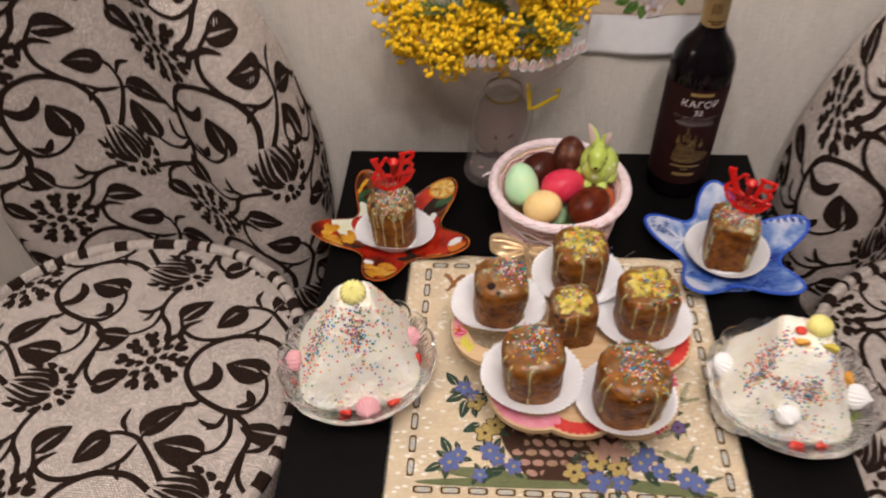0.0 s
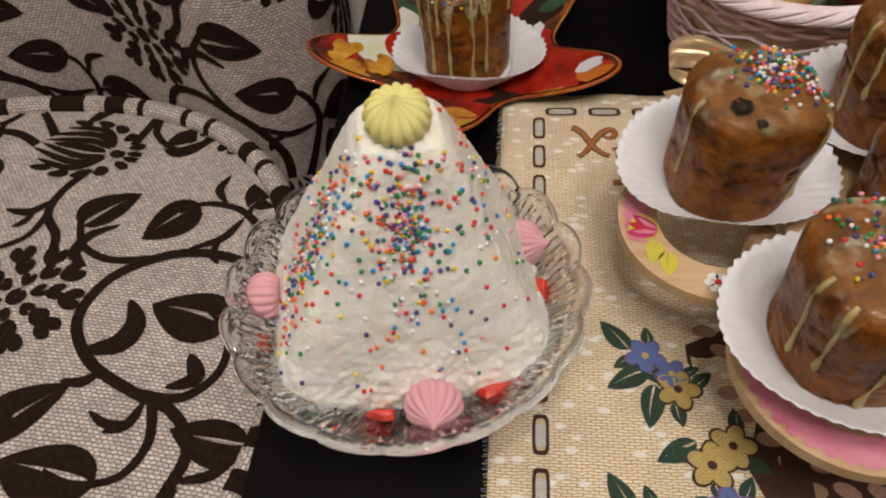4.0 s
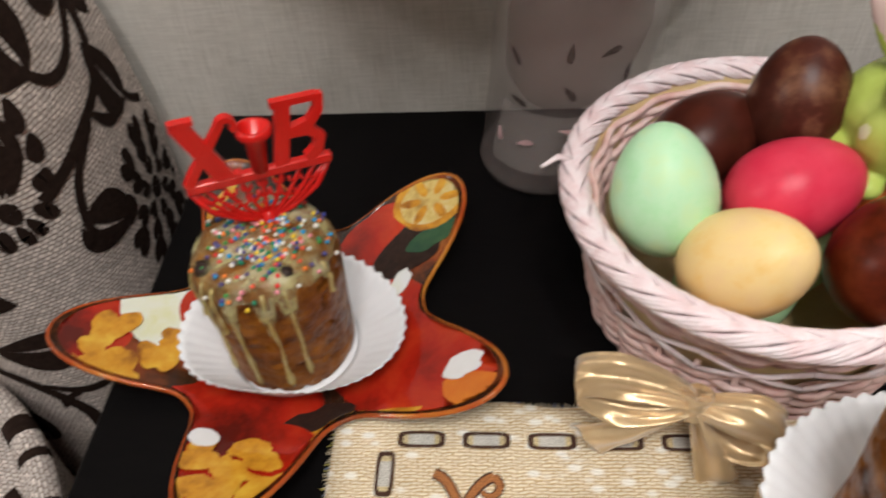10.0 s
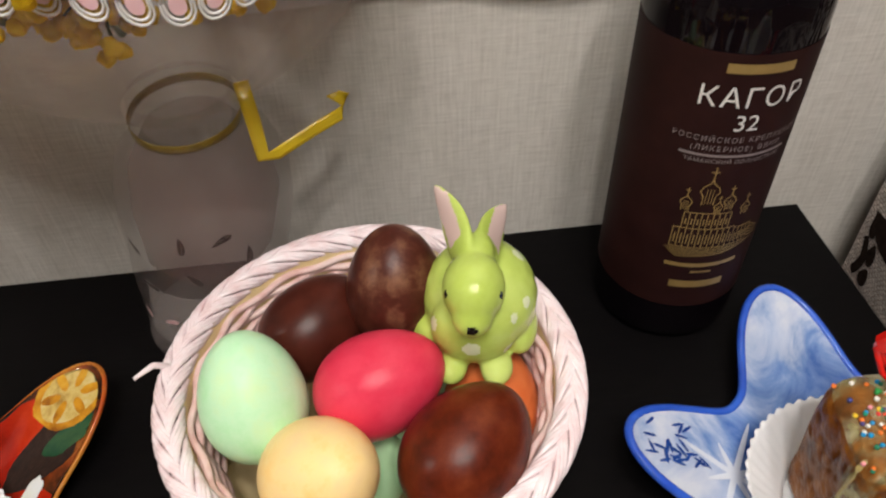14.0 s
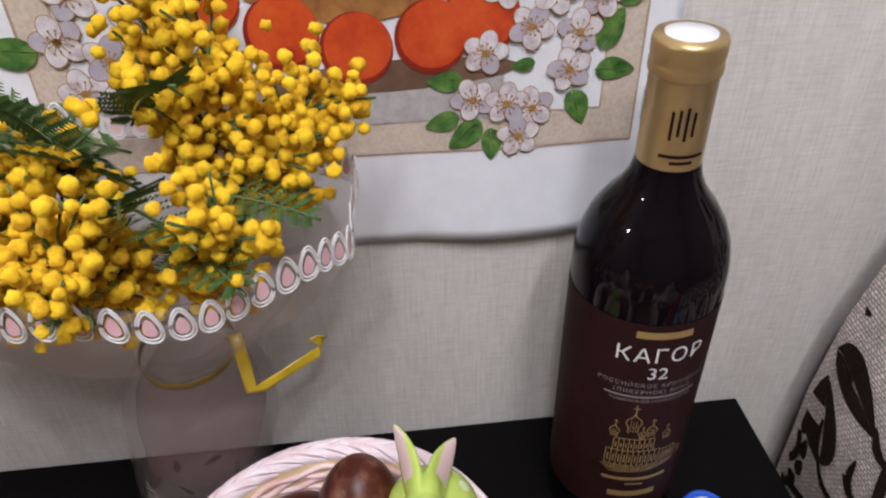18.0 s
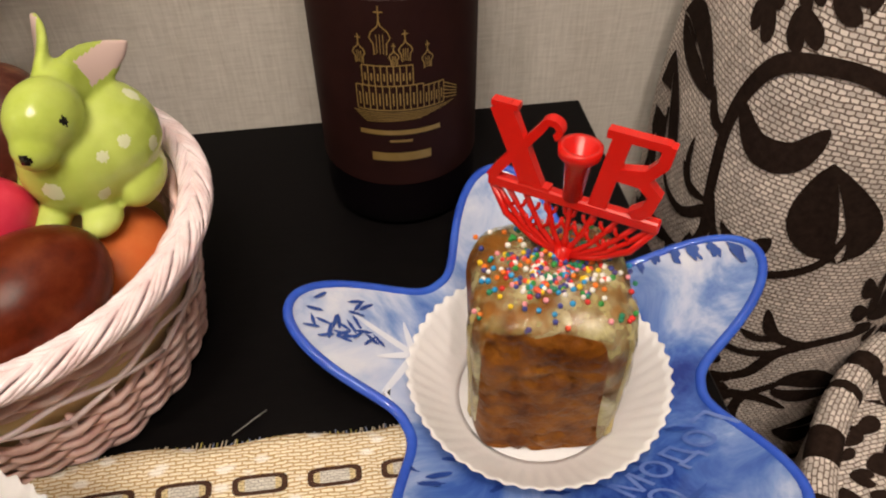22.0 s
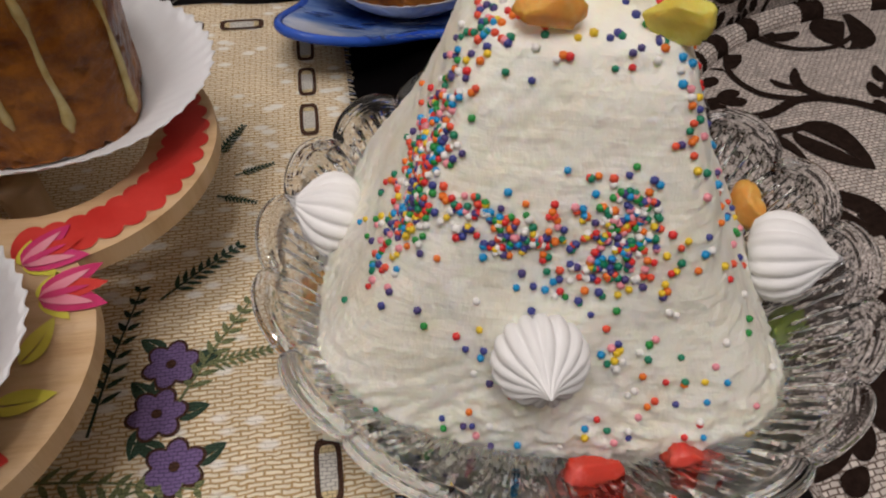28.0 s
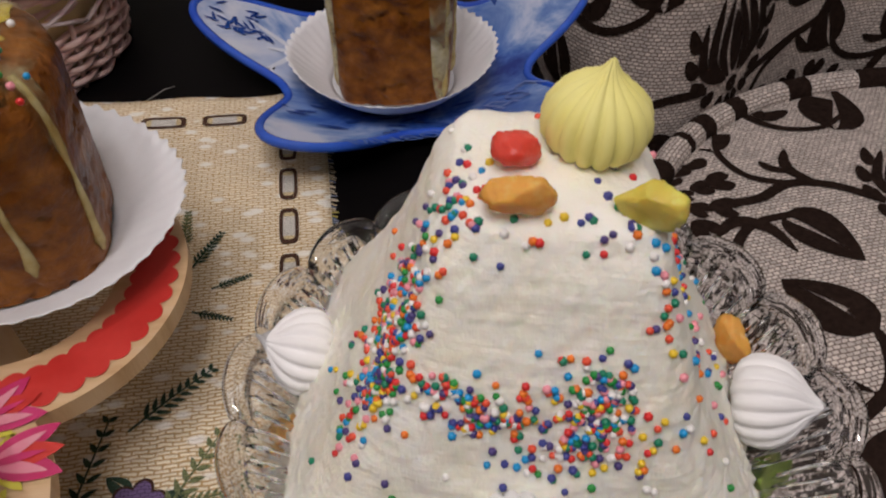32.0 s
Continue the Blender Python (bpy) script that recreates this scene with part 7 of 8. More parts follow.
top = on_curd(curd_a, A_AT, A_TURN, 0, 1.0)
meringue((top.x, top.y - 0.002, top.z - 0.002), 0.0124, 0.0195, "yellow", (0.05, -0.35, 1), 1)
meringue((-0.1960, -0.4370, 0.472), 0.0125, 0.021, "pink", (0.10, -0.95, 0.35), 2)
meringue((-0.2730, -0.3920, 0.478), 0.0118, 0.021, "pink", (-0.95, -0.1, 0.15), 3)
meringue((-0.1640, -0.3600, 0.483), 0.0110, 0.019, "pink", (0.9, -0.2, 0.3), 4)
for at, size, c, label, s, t, l in (((-0.2185, -0.4440, 0.4640), (0.014, 0.006, 0.012), "red", "glossy red candied fruit piece beside the curd", 1, 8, 25), ((-0.1690, -0.4300, 0.4660), (0.018, 0.006, 0.012), "red", "glossy red candied fruit wedge beside the curd", 2, 25, 25), ((-0.1490, -0.3830, 0.4690), (0.006, 0.015, 0.014), "red", "glossy red candied fruit piece beside the curd", 3, 10, 0), ((-0.2760, -0.4180, 0.4640), (0.006, 0.013, 0.014), "red", "glossy red candied fruit piece beside the curd", 4, 20, 0), ((-0.2800, -0.3780, 0.4670), (0.012, 0.010, 0.008), "green", "green candied fruit piece behind pink meringue", 5, 10, 0), ((-0.1860, -0.4440, 0.4610), (0.010, 0.010, 0.006), "dark", "dark dried fruit piece in crystal bowl", 6, 10, 0)):
    candied(at, size, c, label, s, t, l)
top = on_curd(curd_b, B_AT, B_TURN, 0, 1.0)
meringue((0.2285, -0.3960, 0.5585), 0.0112, 0.0210, "yellow", (0.06, -0.03, 1), 5)
p = on_curd(curd_b, B_AT, B_TURN, 268, 0.30, 0.0)
meringue((p.x - 0.001, p.y + 0.003, p.z + 0.002), 0.0108, 0.0195, "white", (-0.1, -1, 0.35), 6)
meringue((0.2770, -0.4140, 0.480), 0.0125, 0.0240, "white", (0.75, -0.45, 0.30), 7)
meringue((0.1660, -0.3850, 0.481), 0.0122, 0.0200, "white", (-0.9, 0.1, 0.45), 8)
for at, size, c, label, s, t, l in (((0.2090, -0.4125, 0.5590), (0.013, 0.006, 0.009), "orange", "orange candied fruit piece pressed in the curd", 11, -10, 20), ((0.2345, -0.4165, 0.5570), (0.0125, 0.007, 0.009), "yellow", "yellow candied fruit piece pressed in the curd", 12, -30, 15), ((0.2112, -0.4005, 0.5605), (0.009, 0.008, 0.006), "red", "round red candied fruit piece on the curd", 13, 0, 0), ((0.2170, -0.4660, 0.4650), (0.014, 0.008, 0.012), "red", "pale red candied fruit piece in the bowl", 14, -5, 10), ((0.2410, -0.4660, 0.4660), (0.013, 0.009, 0.011), "red", "deep red candied fruit piece in the bowl", 15, -20, 10), ((0.1540, -0.4060, 0.4690), (0.013, 0.010, 0.010), "orange", "orange candied fruit piece at the bowl's side", 16, 30, 0), ((0.2840, -0.3960, 0.4740), (0.006, 0.012, 0.014), "orange", "orange candied fruit piece behind white meringue", 17, 10, 0), ((0.2800, -0.4350, 0.4650), (0.014, 0.010, 0.010), "green", "green candied fruit piece under white meringue", 18, 20, 0), ((0.1900, -0.3400, 0.4720), (0.012, 0.010, 0.010), "orange", "amber candied fruit piece behind the curd", 19, 0, 0), ((0.2290, -0.4680, 0.4590), (0.012, 0.008, 0.006), "dark", "dark dried fruit piece between red pieces", 20, 0, 0)):
    candied(at, size, c, label, s, t, l)

# ---- basket, eggs and figurine ----
BK = (0.006, -0.151)
egg_basket((BK[0], BK[1], TZ), 0.0815, 0.065, 0.0735, "pink wicker basket full of dyed eggs on black table")
bow((-0.032, -0.2260, 0.4860), -14, "shiny gold satin ribbon bow tied on the basket")
for at, axis, cols, label in [
        ((-0.0400, -0.1600, 0.5250), (-0.1, 0.45, 0.9), [(0.46, 0.82, 0.46), (0.56, 0.86, 0.56), (0.60, 0.84, 0.48)], "pale mint green dyed egg in the basket"),
        ((-0.0150, -0.1930, 0.5190), (0.45, -0.35, 0.6), [(0.92, 0.60, 0.20), (0.94, 0.70, 0.32), (0.92, 0.66, 0.34)], "pale apricot dyed egg in the basket"),
        ((0.0385, -0.1920, 0.5210), (0.7, 0.6, 0.3), [(0.045, 0.006, 0.002), (0.105, 0.014, 0.004), (0.16, 0.032, 0.010)], "dark red-brown dyed egg at the basket's front"),
        ((0.0090, -0.1600, 0.5240), (0.9, 0.2, 0.25), [(0.66, 0.025, 0.07), (0.74, 0.06, 0.11)], "bright crimson dyed egg in the middle"),
        ((-0.0160, -0.1220, 0.5180), (0.7, 0.5, 0.2), [(0.04, 0.008, 0.005), (0.08, 0.017, 0.010)], "dark brown dyed egg beneath others"),
        ((0.0190, -0.1190, 0.5350), (0.05, 0.35, 1), [(0.04, 0.009, 0.006), (0.075, 0.019, 0.012), (0.20, 0.09, 0.05)], "dark brown dyed egg standing upright, shell scuffed"),
        ((0.0540, -0.1570, 0.4960), (0.2, 0.9, 0.3), [(0.60, 0.13, 0.035), (0.66, 0.19, 0.06)], "orange dyed egg under the figurine")]:
    egg(at, axis, cols, label, *((0.0555, 0.0445) if "front" in label else ()))
for at, cols, label in [((-0.008, -0.178, 0.486), [(0.48, 0.78, 0.42), (0.56, 0.84, 0.50)], "light green dyed egg at the basket's bottom"), ((0.02, -0.150, 0.480), [(0.48, 0.78, 0.42), (0.56, 0.84, 0.50)], "light green dyed egg at the basket's bottom")]:
    egg(at, (0.9, 0.3, 0.1), cols, label)
rab, rv = rabbit_figurine((0.0485, -0.1450, 0.5180), -10, "glossy green ceramic rabbit figurine sitting among dyed eggs")
m_dot = material("white_glaze_dot", (0.74, 0.80, 0.52), 0.08)
m_nose = material("black_glaze", (0.01, 0.01, 0.008), 0.1)
me = rab.data
me.materials.append(m_dot)
me.materials.append(m_nose)
me.materials.append(material("pale_pink_glaze", (0.74, 0.56, 0.52), 0.12))
spots = [(Vector((x, y, z)), r, 1) for x, y, z, r in ((-0.017, -0.008, 0.026, 0.0027), (-0.001, -0.0165, 0.021, 0.0030), (0.017, -0.008, 0.030, 0.0028), (0.022, 0.000, 0.031, 0.0030), (0.027, 0.010, 0.022, 0.0030), (0.018, 0.022, 0.036, 0.0030), (0.004, 0.024, 0.042, 0.0030), (0.026, 0.022, 0.028, 0.0028), (-0.022, 0.004, 0.030, 0.0028), (-0.016, 0.020, 0.038, 0.0028), (0.014, -0.012, 0.016, 0.0024))] + [(Vector((-0.0008, -0.0218, 0.0385)), 0.0017, 2), (Vector((0.0102, -0.0105, 0.0456)), 0.0014, 2), (Vector((-0.0112, -0.0105, 0.0456)), 0.0014, 2)]
mat_of = []
for pl in me.polygons:
    c = pl.center
    k = 0
    for p, r, q in spots:
        if (c - p).length < r * 1.2:
            k = q
    for s, root, tip in EARS:
        d, out, wide = ear_frame(s, root, tip)
        along_ear, across = (c - root).dot(d), (c - root).dot(wide)
        if 0.009 < along_ear < (tip - root).length * 0.97 and abs(across) < 0.0048 and pl.normal.dot(out) > 0.55 and (c - root).dot(out) > -0.006:
            k = 3
    mat_of.append(k)
me.polygons.foreach_set("material_index", mat_of)

# ---- wine ----
wine_bottle((0.1675, -0.0645, TZ), -93, "tall dark wine bottle with plum label and gold capsule")

# ---- vase and bouquet ----
VC = (-0.079, -0.050)
vase = thing("bouquet_vase", (VC[0], VC[1], TZ), "cloudy plastic wrapped vase tied with gold ribbon", "vase")
vp = [(0.0, 0.0015), (0.033, 0.0015), (0.0355, 0.004), (0.0365, 0.03), (0.0385, 0.055), (0.0405, 0.085), (0.0400, 0.104), (0.0350, 0.118), (0.0265, 0.127), (0.0225, 0.134), (0.0220, 0.146)]


def leaning(piece):
    """The soft jar leans a little as it rises."""
    v, f = piece
    return [(x + 0.16 * min(z, 0.10), y, z) for x, y, z in v], f


def crinkle(a, k, r, z):
    return r * (1 + 0.03 * noise.noise(Vector((math.cos(a) * 3, math.sin(a) * 3, z * 30)))), z


part("wrap", mesh("wrap", *leaning(lathe(vp, 96, crinkle)), M_VASE), None, vase, "cloudy clear plastic")
part("base_ring", mesh("base_ring", *lathe([(0.0, 0.0), (0.0345, 0.0), (0.0355, 0.006), (0.0345, 0.008), (0.0, 0.008)], 64), M_VASE), None, vase)
M_FOAM = film("pinkish_paper", (0.26, 0.13, 0.12), 0.20, 0.3)
part("inner_sleeve", mesh("inner_sleeve", *leaning(lathe([(0.0, 0.048), (0.020, 0.046), (0.031, 0.062), (0.034, 0.09), (0.031, 0.112), (0.019, 0.13)], 48, crinkle)), M_FOAM), None, vase, "pink printed inner paper")
M_NOTE = film("white_print_paper", (0.50, 0.45, 0.43), 0.32, 0.6)
part("inner_label", mesh("inner_label", *grid(lambda u, w: ((0.0345 - 0.001 * w) * math.cos(radians(205 + 75 * u)) + 0.16 * (0.016 + 0.036 * w), (0.0345 - 0.001 * w) * math.sin(radians(205 + 75 * u)), 0.016 + 0.036 * w), 24, 6), M_NOTE), None, vase, "white printed paper inside the jar")
for k in range(11):
    a = radians(215 + 11 * k)
    z = 0.030 + 0.07 * ((k * 37) % 10) / 10
    lf = leaf(0, 0, 60 + 40 * (k % 4), 0.010, 0.003, 0.4)
    v, f = [], []
    for rows in lf:
        for i, (p, q) in enumerate(rows):
            n = len(v)
            for x, y in (p, q):
                rr = lerp_table([(b, c) for c, b in vp], z + y) * 0.985
                v.append((rr * math.cos(a + x / rr) + 0.16 * min(z, 0.10), rr * math.sin(a + x / rr), z + y))
            if i:
                f.append((n - 2, n - 1, n + 1, n))
    part("printed_sprig", mesh("printed_sprig", v, f, M_CURRANT if k % 3 else M_PETAL_PINK), None, vase)
ring = [(0.0160 + 0.0240 * math.cos(a), 0.0240 * math.sin(a), 0.134 + 0.003 * math.sin(a)) for a in [2 * math.pi * k / 48 for k in range(49)]]
thicken(part("ribbon_band", mesh("ribbon_band", *strip(ring, 0.004), M_BAND), None, vase), 0.0003)
kn = Vector((-0.034 - VC[0], -0.0665 - VC[1], 0.156))
tail = [(kn.x, kn.y, kn.z), (kn.x + 0.002, kn.y - 0.003, kn.z - 0.018), (kn.x + 0.003, kn.y - 0.005, kn.z - 0.034), (kn.x + 0.010, kn.y - 0.004, kn.z - 0.033), (kn.x + 0.026, kn.y + 0.002, kn.z - 0.027), (kn.x + 0.038, kn.y + 0.008, kn.z - 0.024), (kn.x + 0.040, kn.y + 0.009, kn.z - 0.018), (kn.x + 0.035, kn.y + 0.008, kn.z - 0.014)]
tw = [(1, 0.2, 0), (1, 0.2, 0), (0.8, 0.2, 0.5), (0.1, 0.3, 1), (0, 0.2, 1), (0, 0.2, 1), (0.5, 0.3, 0.5), (1, 0.2, 0.2)]
thicken(part("ribbon_tail", mesh("ribbon_tail", *strip(tail, 0.0062, twist=tw), M_GOLD_RIBBON), None, vase), 0.0003)

WRAP_C = (-0.072, -0.075)


def rim_point(a):
    x = WRAP_C[0] + 0.103 * math.cos(a)
    y = WRAP_C[1] + 0.060 * math.sin(a)
    z = 0.694 + 0.011 * math.sin(a) - 0.006 * math.cos(a) + 0.004 * math.sin(7 * a)
    return Vector((x, y, z))


def wrap_at(u, w):
    a = 2 * math.pi * u
    top = rim_point(a)
    low = Vector((VC[0] + 0.0160 + 0.0245 * math.cos(a), VC[1] + 0.0245 * math.sin(a), TZ + 0.142))
    q = min(1.0, w / 0.9) ** 0.9
    p = low + (top - low) * q
    p.z = low.z + (top.z - 0.014 - low.z) * q + 0.014 * max(0.0, (w - 0.9) / 0.1) - 0.010 * math.sin(math.pi * min(1.0, w / 0.9))
    n = noise.noise(Vector((math.cos(a) * 2.5, math.sin(a) * 2.5, w * 2)))
    p += Vector((math.cos(a), math.sin(a), 0)) * (0.006 * n * w + 0.002 * math.sin(14 * a) * w * (1 - w))
    p.y = min(p.y, -0.006)
    return p


wrap = thing("bouquet_wrap", (0, 0, 0), "flared clear film wrap with pink and white lace print", "flower wrap")
part("film_cone", mesh("film_cone", *grid(lambda u, w: wrap_at(u, w), 120, 20, wrap_u=True), M_FILM), None, wrap)
lace_w, lace_p = [], []
for k in range(58):
    u = k / 58
    c, o, q = wrap_at(u, 0.95), wrap_at(u + 0.004, 0.95), wrap_at(u, 0.985)
    tx, ty = (o - c).normalized(), (q - c).normalized()
    nn = tx.cross(ty)
    drop = []
    for i in range(19):
        t = 2 * math.pi * i / 18
        drop.append((0.0038 * math.sin(t) * (1 - 0.35 * math.cos(t)), 0.0068 * math.cos(t)))
    for s in (1.15, 0.92):
        lace_w.append(tube([tuple(c + tx * x * s + ty * y * s + nn * 0.0006) for x, y in drop], 0.0005, 4, caps=False))
    pts = [tuple(c + tx * x * 0.62 + ty * (y * 0.62 - 0.0006) + nn * 0.0006) for x, y in drop[:-1]]
    lace_p.append((pts, [tuple(range(len(pts)))]))
tagged(part("lace_outline", mesh("lace_outline", *join(*lace_w), M_LACE), None, wrap, "white printed loops along the edge"), kind="stuff")
tagged(part("lace_drop", mesh("lace_drop", *join(*lace_p), M_PETAL_PINK), None, wrap, "pink printed drops along the edge"), kind="stuff")
for k, (at, axis, n, sp) in enumerate([((-0.028, -0.055, 0.706), (0.2, 0, 1), 130, 0.028), ((-0.005, -0.065, 0.692), (0.5, -0.1, 0.8), 100, 0.024), ((-0.042, -0.050, 0.728), (0.0, 0.0, 1), 60, 0.022), ((-0.100, -0.090, 0.676), (-0.3, -0.4, 0.6), 150, 0.030), ((-0.070, -0.102, 0.668), (0, -0.5, 0.6), 140, 0.028), ((-0.135, -0.085, 0.676), (-0.6, -0.2, 0.5), 130, 0.030), ((-0.030, -0.098, 0.672), (0.3, -0.5, 0.6), 70, 0.020), ((-0.155, -0.065, 0.684), (-0.7, 0, 0.5), 90, 0.026), ((-0.118, -0.106, 0.668), (-0.2, -0.6, 0.5), 110, 0.026), ((-0.085, -0.075, 0.672), (0, -0.2, 0.8), 90, 0.030), ((-0.150, -0.095, 0.672), (-0.6, -0.4, 0.4), 90, 0.024)]):
    mimosa_sprig(at, axis, 40 + k, n, sp, "yellow mimosa sprig with fluffy round blossoms")
for k, (at, axis, ln) in enumerate([((-0.060, -0.060, 0.690), (-0.9, -0.35, 0.75), 0.085), ((-0.060, -0.055, 0.700), (-1, -0.1, 0.5), 0.09), ((-0.055, -0.070, 0.690), (-0.4, -0.5, 0.9), 0.07), ((-0.080, -0.060, 0.690), (-1, -0.25, 0.55), 0.085), ((-0.085, -0.070, 0.695), (-0.6, -0.5, 0.7), 0.07), ((-0.070, -0.075, 0.690), (0.5, -0.6, 0.35), 0.075), ((-0.085, -0.055, 0.695), (-0.7, 0.1, 0.9), 0.08), ((-0.120, -0.080, 0.680), (-1, -0.3, 0.15), 0.07), ((-0.060, -0.080, 0.690), (0.2, -0.6, 0.6), 0.06), ((-0.075, -0.070, 0.695), (-0.1, -0.3, 1), 0.065), ((-0.110, -0.060, 0.690), (-1, 0.0, 0.35), 0.08), ((-0.050, -0.085, 0.684), (0.6, -0.7, 0.25), 0.06), ((-0.040, -0.075, 0.690), (0.9, -0.4, 0.30), 0.06), ((-0.095, -0.085, 0.690), (-0.2, -0.8, 0.55), 0.055), ((-0.065, -0.070, 0.705), (-0.5, -0.6, 0.8), 0.065), ((-0.055, -0.060, 0.715), (0.4, -0.5, 0.8), 0.055), ((-0.100, -0.070, 0.700), (-0.9, -0.5, 0.5), 0.075), ((-0.075, -0.085, 0.680), (0.1, -0.9, 0.30), 0.055)]):
    fern_frond(at, axis, ln, 60 + k, "feathery green mimosa leaf in the bouquet")

# ---- poster ----
PX0, PX1, PZ0, PZ1 = -0.128, 0.1905, 0.6055, 1.03


def poster_at(x, z, lift=0.0):
    w = max(0.0, 1 - (z - PZ0) / 0.12)
    y = -0.0022 - w ** 2 * (0.0025 + 0.0025 * math.sin((x - 0.045) * 42 - 1.2)) - 0.0015 * w * math.exp(-((x - 0.045) / 0.012) ** 2)
    dz = -0.003 * w * math.exp(-((x - 0.045) / 0.03) ** 2) * -1
    return (x, y - lift, z + dz * 0.6)


poster = thing("wall_poster", (0, 0, 0), "white paper poster with red eggs and cherry blossom", "poster")
thicken(part("sheet", mesh("sheet", *grid(lambda u, w: poster_at(PX0 + (PX1 - PX0) * u, PZ0 + (PZ1 - PZ0) * w), 60, 60), M_PAPER), None, poster), 0.0003)


def print_on(name, strips, mat_, lift):
    v, f = [], []
    for rows in strips:
        for k, (a, b) in enumerate(rows):
            n = len(v)
            v += [poster_at(*a, lift), poster_at(*b, lift)]
            if k:
                f.append((n - 2, n - 1, n + 1, n))
    part(name, mesh(name, v, f, mat_), None, poster)


def band(x0, z0, x1, z1, w, n=24):
    return ribbon([(x0 + (x1 - x0) * k / n, z0 + (z1 - z0) * k / n) for k in range(n + 1)], w)


Q_CANVAS = varied("print_canvas", [(0.52, 0.42, 0.32), (0.66, 0.58, 0.48)], 500, 0.7)
Q_GOLD = varied("print_gold_dots", [(0.36, 0.22, 0.16), (0.55, 0.42, 0.30)], 900, 0.5)
Q_EGG = varied("print_red_egg", [(0.40, 0.030, 0.006), (0.58, 0.070, 0.010), (0.66, 0.12, 0.02)], 60, 0.5, detail=9)
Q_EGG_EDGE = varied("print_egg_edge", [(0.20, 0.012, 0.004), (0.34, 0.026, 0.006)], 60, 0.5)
Q_STONE = varied("print_stone", [(0.36, 0.34, 0.32), (0.50, 0.48, 0.47)], 200, 0.7)
Q_DARK = varied("print_shadow_brown", [(0.10, 0.05, 0.03), (0.20, 0.12, 0.07)], 60, 0.7)
Q_BASKET = varied("print_wicker", [(0.22, 0.09, 0.02), (0.42, 0.20, 0.05)], 120, 0.7)
Q_BLOSSOM = varied("print_blossom", [(0.44, 0.36, 0.38), (0.64, 0.59, 0.62), (0.78, 0.75, 0.76)], 160, 0.6)
Q_BLOSSOM2 = varied("print_blossom_shade", [(0.40, 0.36, 0.42), (0.52, 0.48, 0.54)], 160, 0.6)
Q_STAMEN = varied("print_stamen", [(0.30, 0.14, 0.03), (0.45, 0.26, 0.06)], 400, 0.4)
for line in (band(-0.105, 0.6710, 0.1725, 0.6710, 0.0175), band(0.1640, 0.665, 0.1640, 1.0, 0.017), band(-0.1035, 0.665, -0.1035, 1.0, 0.017)):
    print_on("canvas_border", [line], Q_CANVAS, 0.0004)
for line in (band(-0.112, 0.6615, 0.1730, 0.6615, 0.0011), band(0.1730, 0.6615, 0.1730, 1.0, 0.0011), band(-0.112, 0.6615, -0.112, 1.0, 0.0011), band(-0.095, 0.6810, 0.1550, 0.6810, 0.0009), band(0.1550, 0.681, 0.1550, 1.0, 0.0009), band(-0.095, 0.681, -0.095, 1.0, 0.0009)):
    print_on("gold_line", [line], Q_GOLD, 0.0007)
print_on("table_edge", [band(-0.02, 0.690, 0.105, 0.690, 0.022)], Q_STONE, 0.0008)
print_on("cast_shadow", [oval(0.05, 0.704, 0.062, 0.008, 2)], Q_DARK, 0.0010)
print_on("wicker", [oval(0.035, 0.765, 0.060, 0.034, 0)], Q_BASKET, 0.0011)
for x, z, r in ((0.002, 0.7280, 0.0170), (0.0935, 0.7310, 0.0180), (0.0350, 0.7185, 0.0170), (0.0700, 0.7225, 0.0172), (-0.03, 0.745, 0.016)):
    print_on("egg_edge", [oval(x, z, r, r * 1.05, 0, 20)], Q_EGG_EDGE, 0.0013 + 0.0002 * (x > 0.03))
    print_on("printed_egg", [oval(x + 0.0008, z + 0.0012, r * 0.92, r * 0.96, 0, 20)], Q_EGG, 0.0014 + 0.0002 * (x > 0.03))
rnd = random.Random(2)
sites = [(0.0895, 0.690), (0.0955, 0.7135), (0.117, 0.7250), (0.1405, 0.7215), (0.1065, 0.687), (0.137, 0.703), (0.1195, 0.684), (0.113, 0.669), (0.128, 0.741), (0.150, 0.738), (0.104, 0.745), (0.155, 0.757), (0.135, 0.765), (-0.090, 0.705), (-0.075, 0.72), (-0.095, 0.73), (-0.06, 0.735), (-0.07, 0.70), (-0.085, 0.75)]
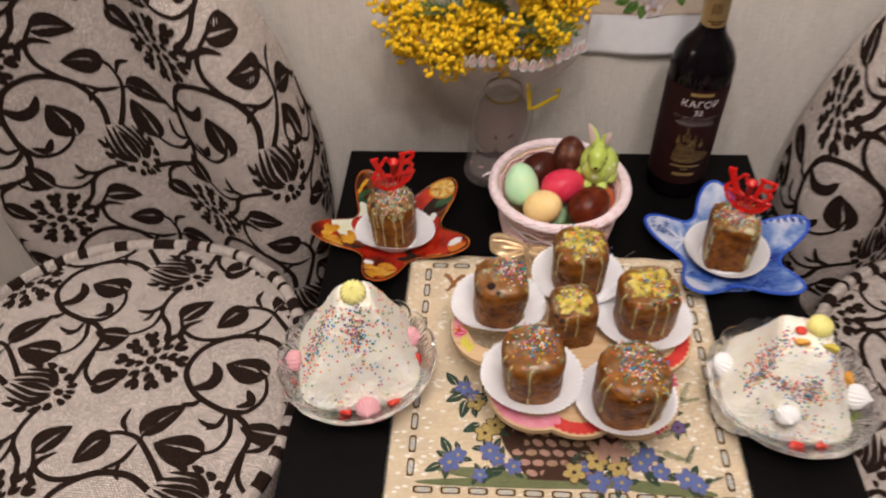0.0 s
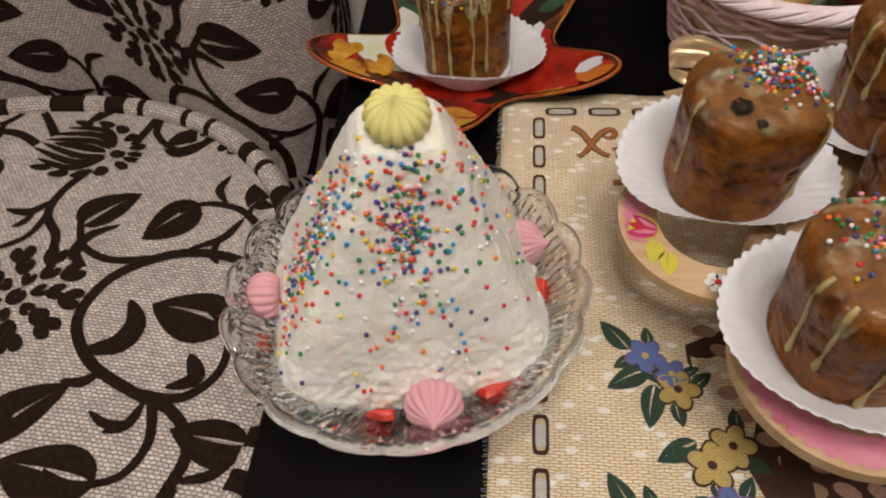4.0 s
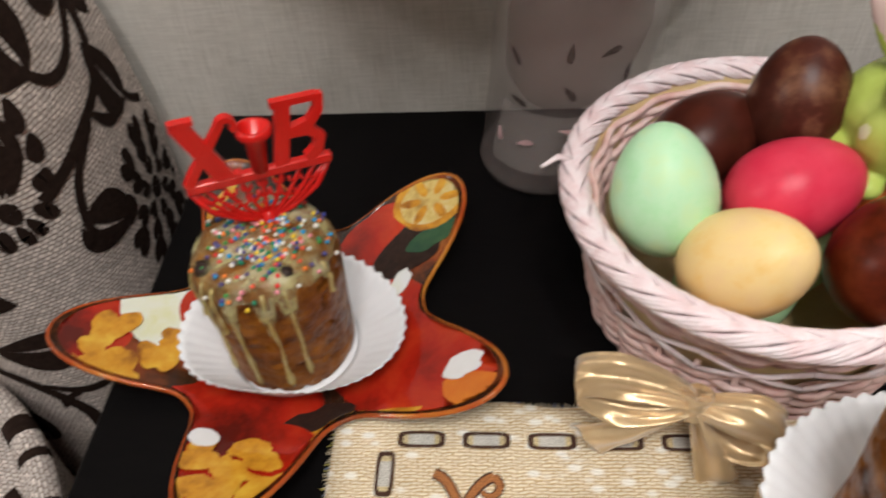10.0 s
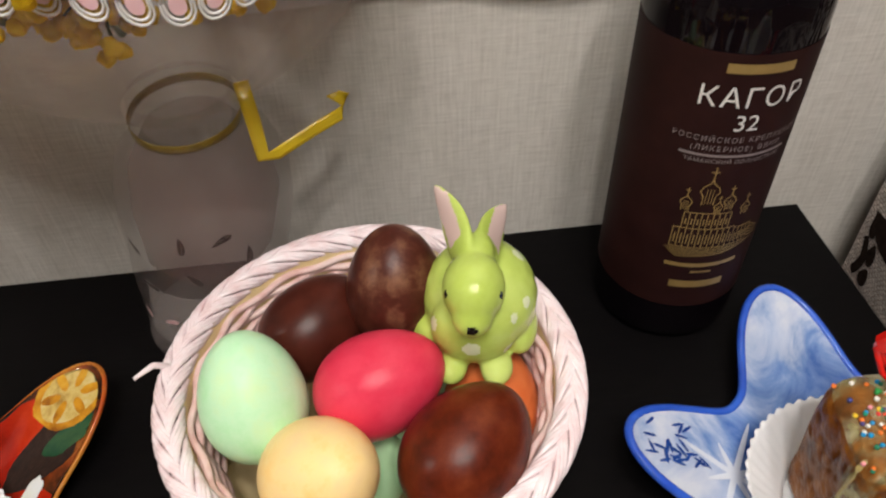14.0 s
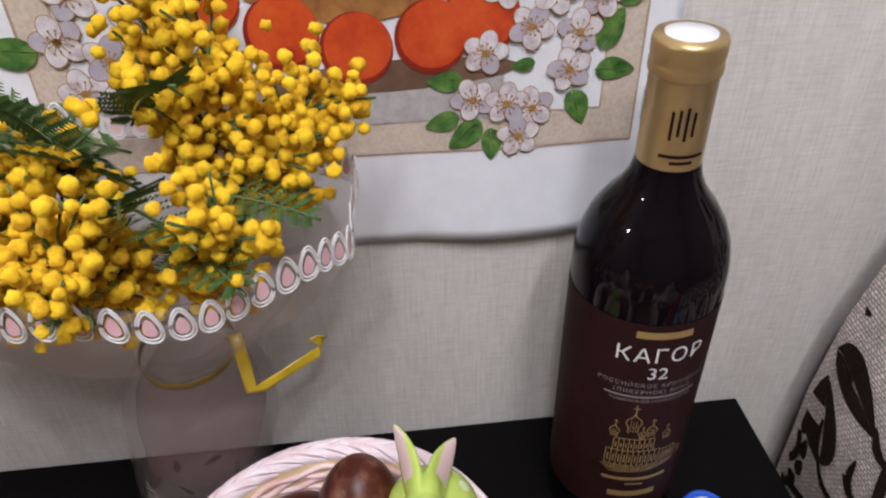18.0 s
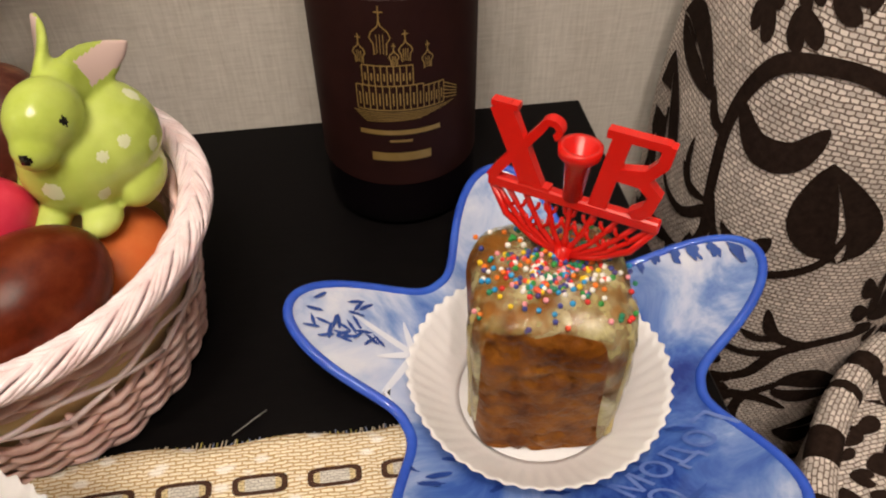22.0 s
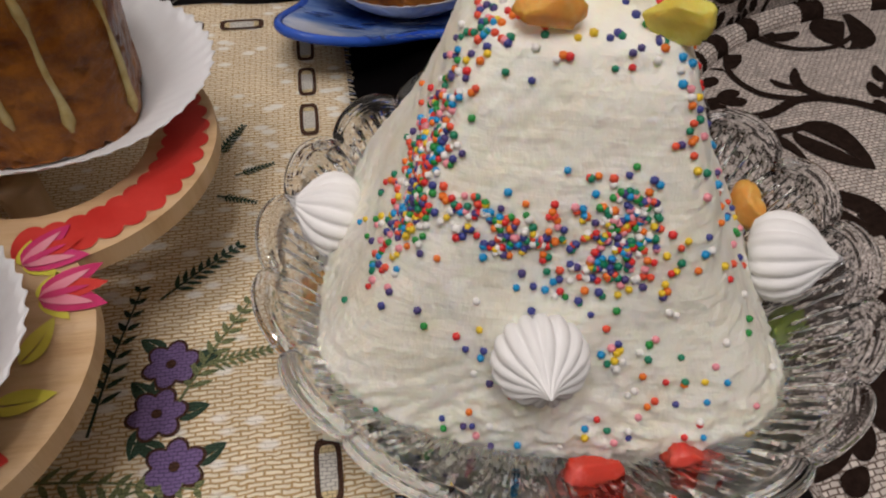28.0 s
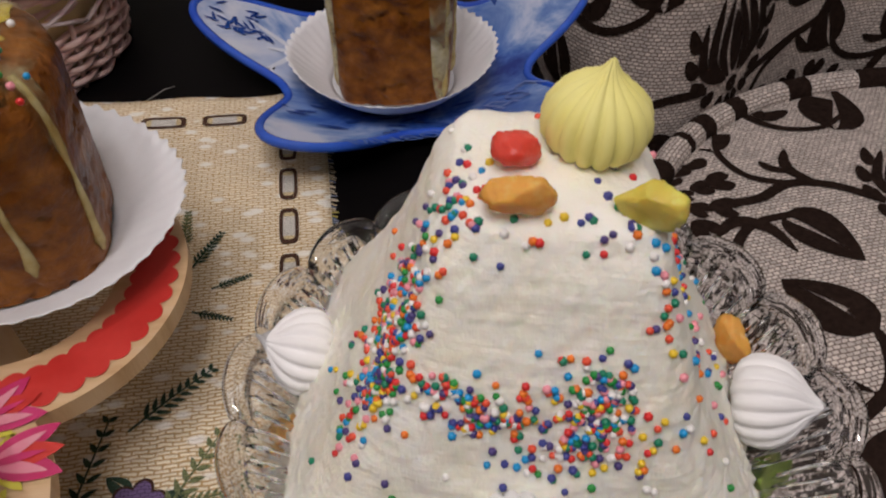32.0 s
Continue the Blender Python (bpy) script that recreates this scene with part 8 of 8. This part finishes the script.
lf = [(0.083, 0.681, 190, 0.018), (0.094, 0.678, 215, 0.022), (0.099, 0.674, 265, 0.018), (0.085, 0.700, 175, 0.018), (0.139, 0.692, 285, 0.020), (0.150, 0.702, -10, 0.020), (0.152, 0.712, 60, 0.022), (0.158, 0.735, 20, 0.02), (-0.10, 0.700, 220, 0.02), (-0.105, 0.725, 170, 0.026), (-0.10, 0.69, 240, 0.02), (0.145, 0.75, 70, 0.02), (0.12, 0.707, 180, 0.012)]
for x, z, a, ln in lf:
    print_on("printed_leaf", leaf(x, z, a, ln, ln * 0.5, 0.1, 0.03), M_LEAF, 0.0016)
for k, (x, z) in enumerate(sites):
    r = 0.0105 if k < 13 else 0.0115
    t0 = rnd.random() * 6
    for j in range(5):
        a = t0 + 1.2566 * j
        cx, cz, lift = x + 0.55 * r * math.cos(a), z + 0.55 * r * math.sin(a), 0.0019 + 0.00012 * (j % 3) + 0.0002 * (k % 3)
        print_on("petal_outline", [oval(cx, cz, 0.545 * r, 0.445 * r, math.degrees(a))], Q_STAMEN, lift - 0.00005)
        print_on("blossom_petal", [oval(cx, cz, 0.51 * r, 0.41 * r, math.degrees(a))], Q_BLOSSOM2 if (j + k) % 3 == 0 else Q_BLOSSOM, lift)
    rays = []
    for j in range(11):
        a, far = t0 + 0.571 * j, r * rnd.uniform(0.34, 0.58)
        rays.append(ribbon([(x, z), (x + far * math.cos(a), z + far * math.sin(a))], 0.00035, 0.00030))
        rays.append(oval(x + far * math.cos(a), z + far * math.sin(a), 0.00055, 0.00055, 0, 6))
    print_on("blossom_stamen", rays + [oval(x, z, 0.17 * r, 0.16 * r)], Q_STAMEN, 0.0028)

# ---- scrap of clear film by the wall ----
scrap = thing("film_scrap", (0.006, -0.022, TZ + 0.002), "small crumpled scrap of clear film", "film scrap", data=mesh("film_scrap", *grid(lambda u, w: (0.012 * (u - 0.5) + 0.002 * math.sin(9 * w), 0.008 * (w - 0.5), 0.004 + 0.004 * math.sin(7 * u + 5 * w)), 8, 8), M_FILM))
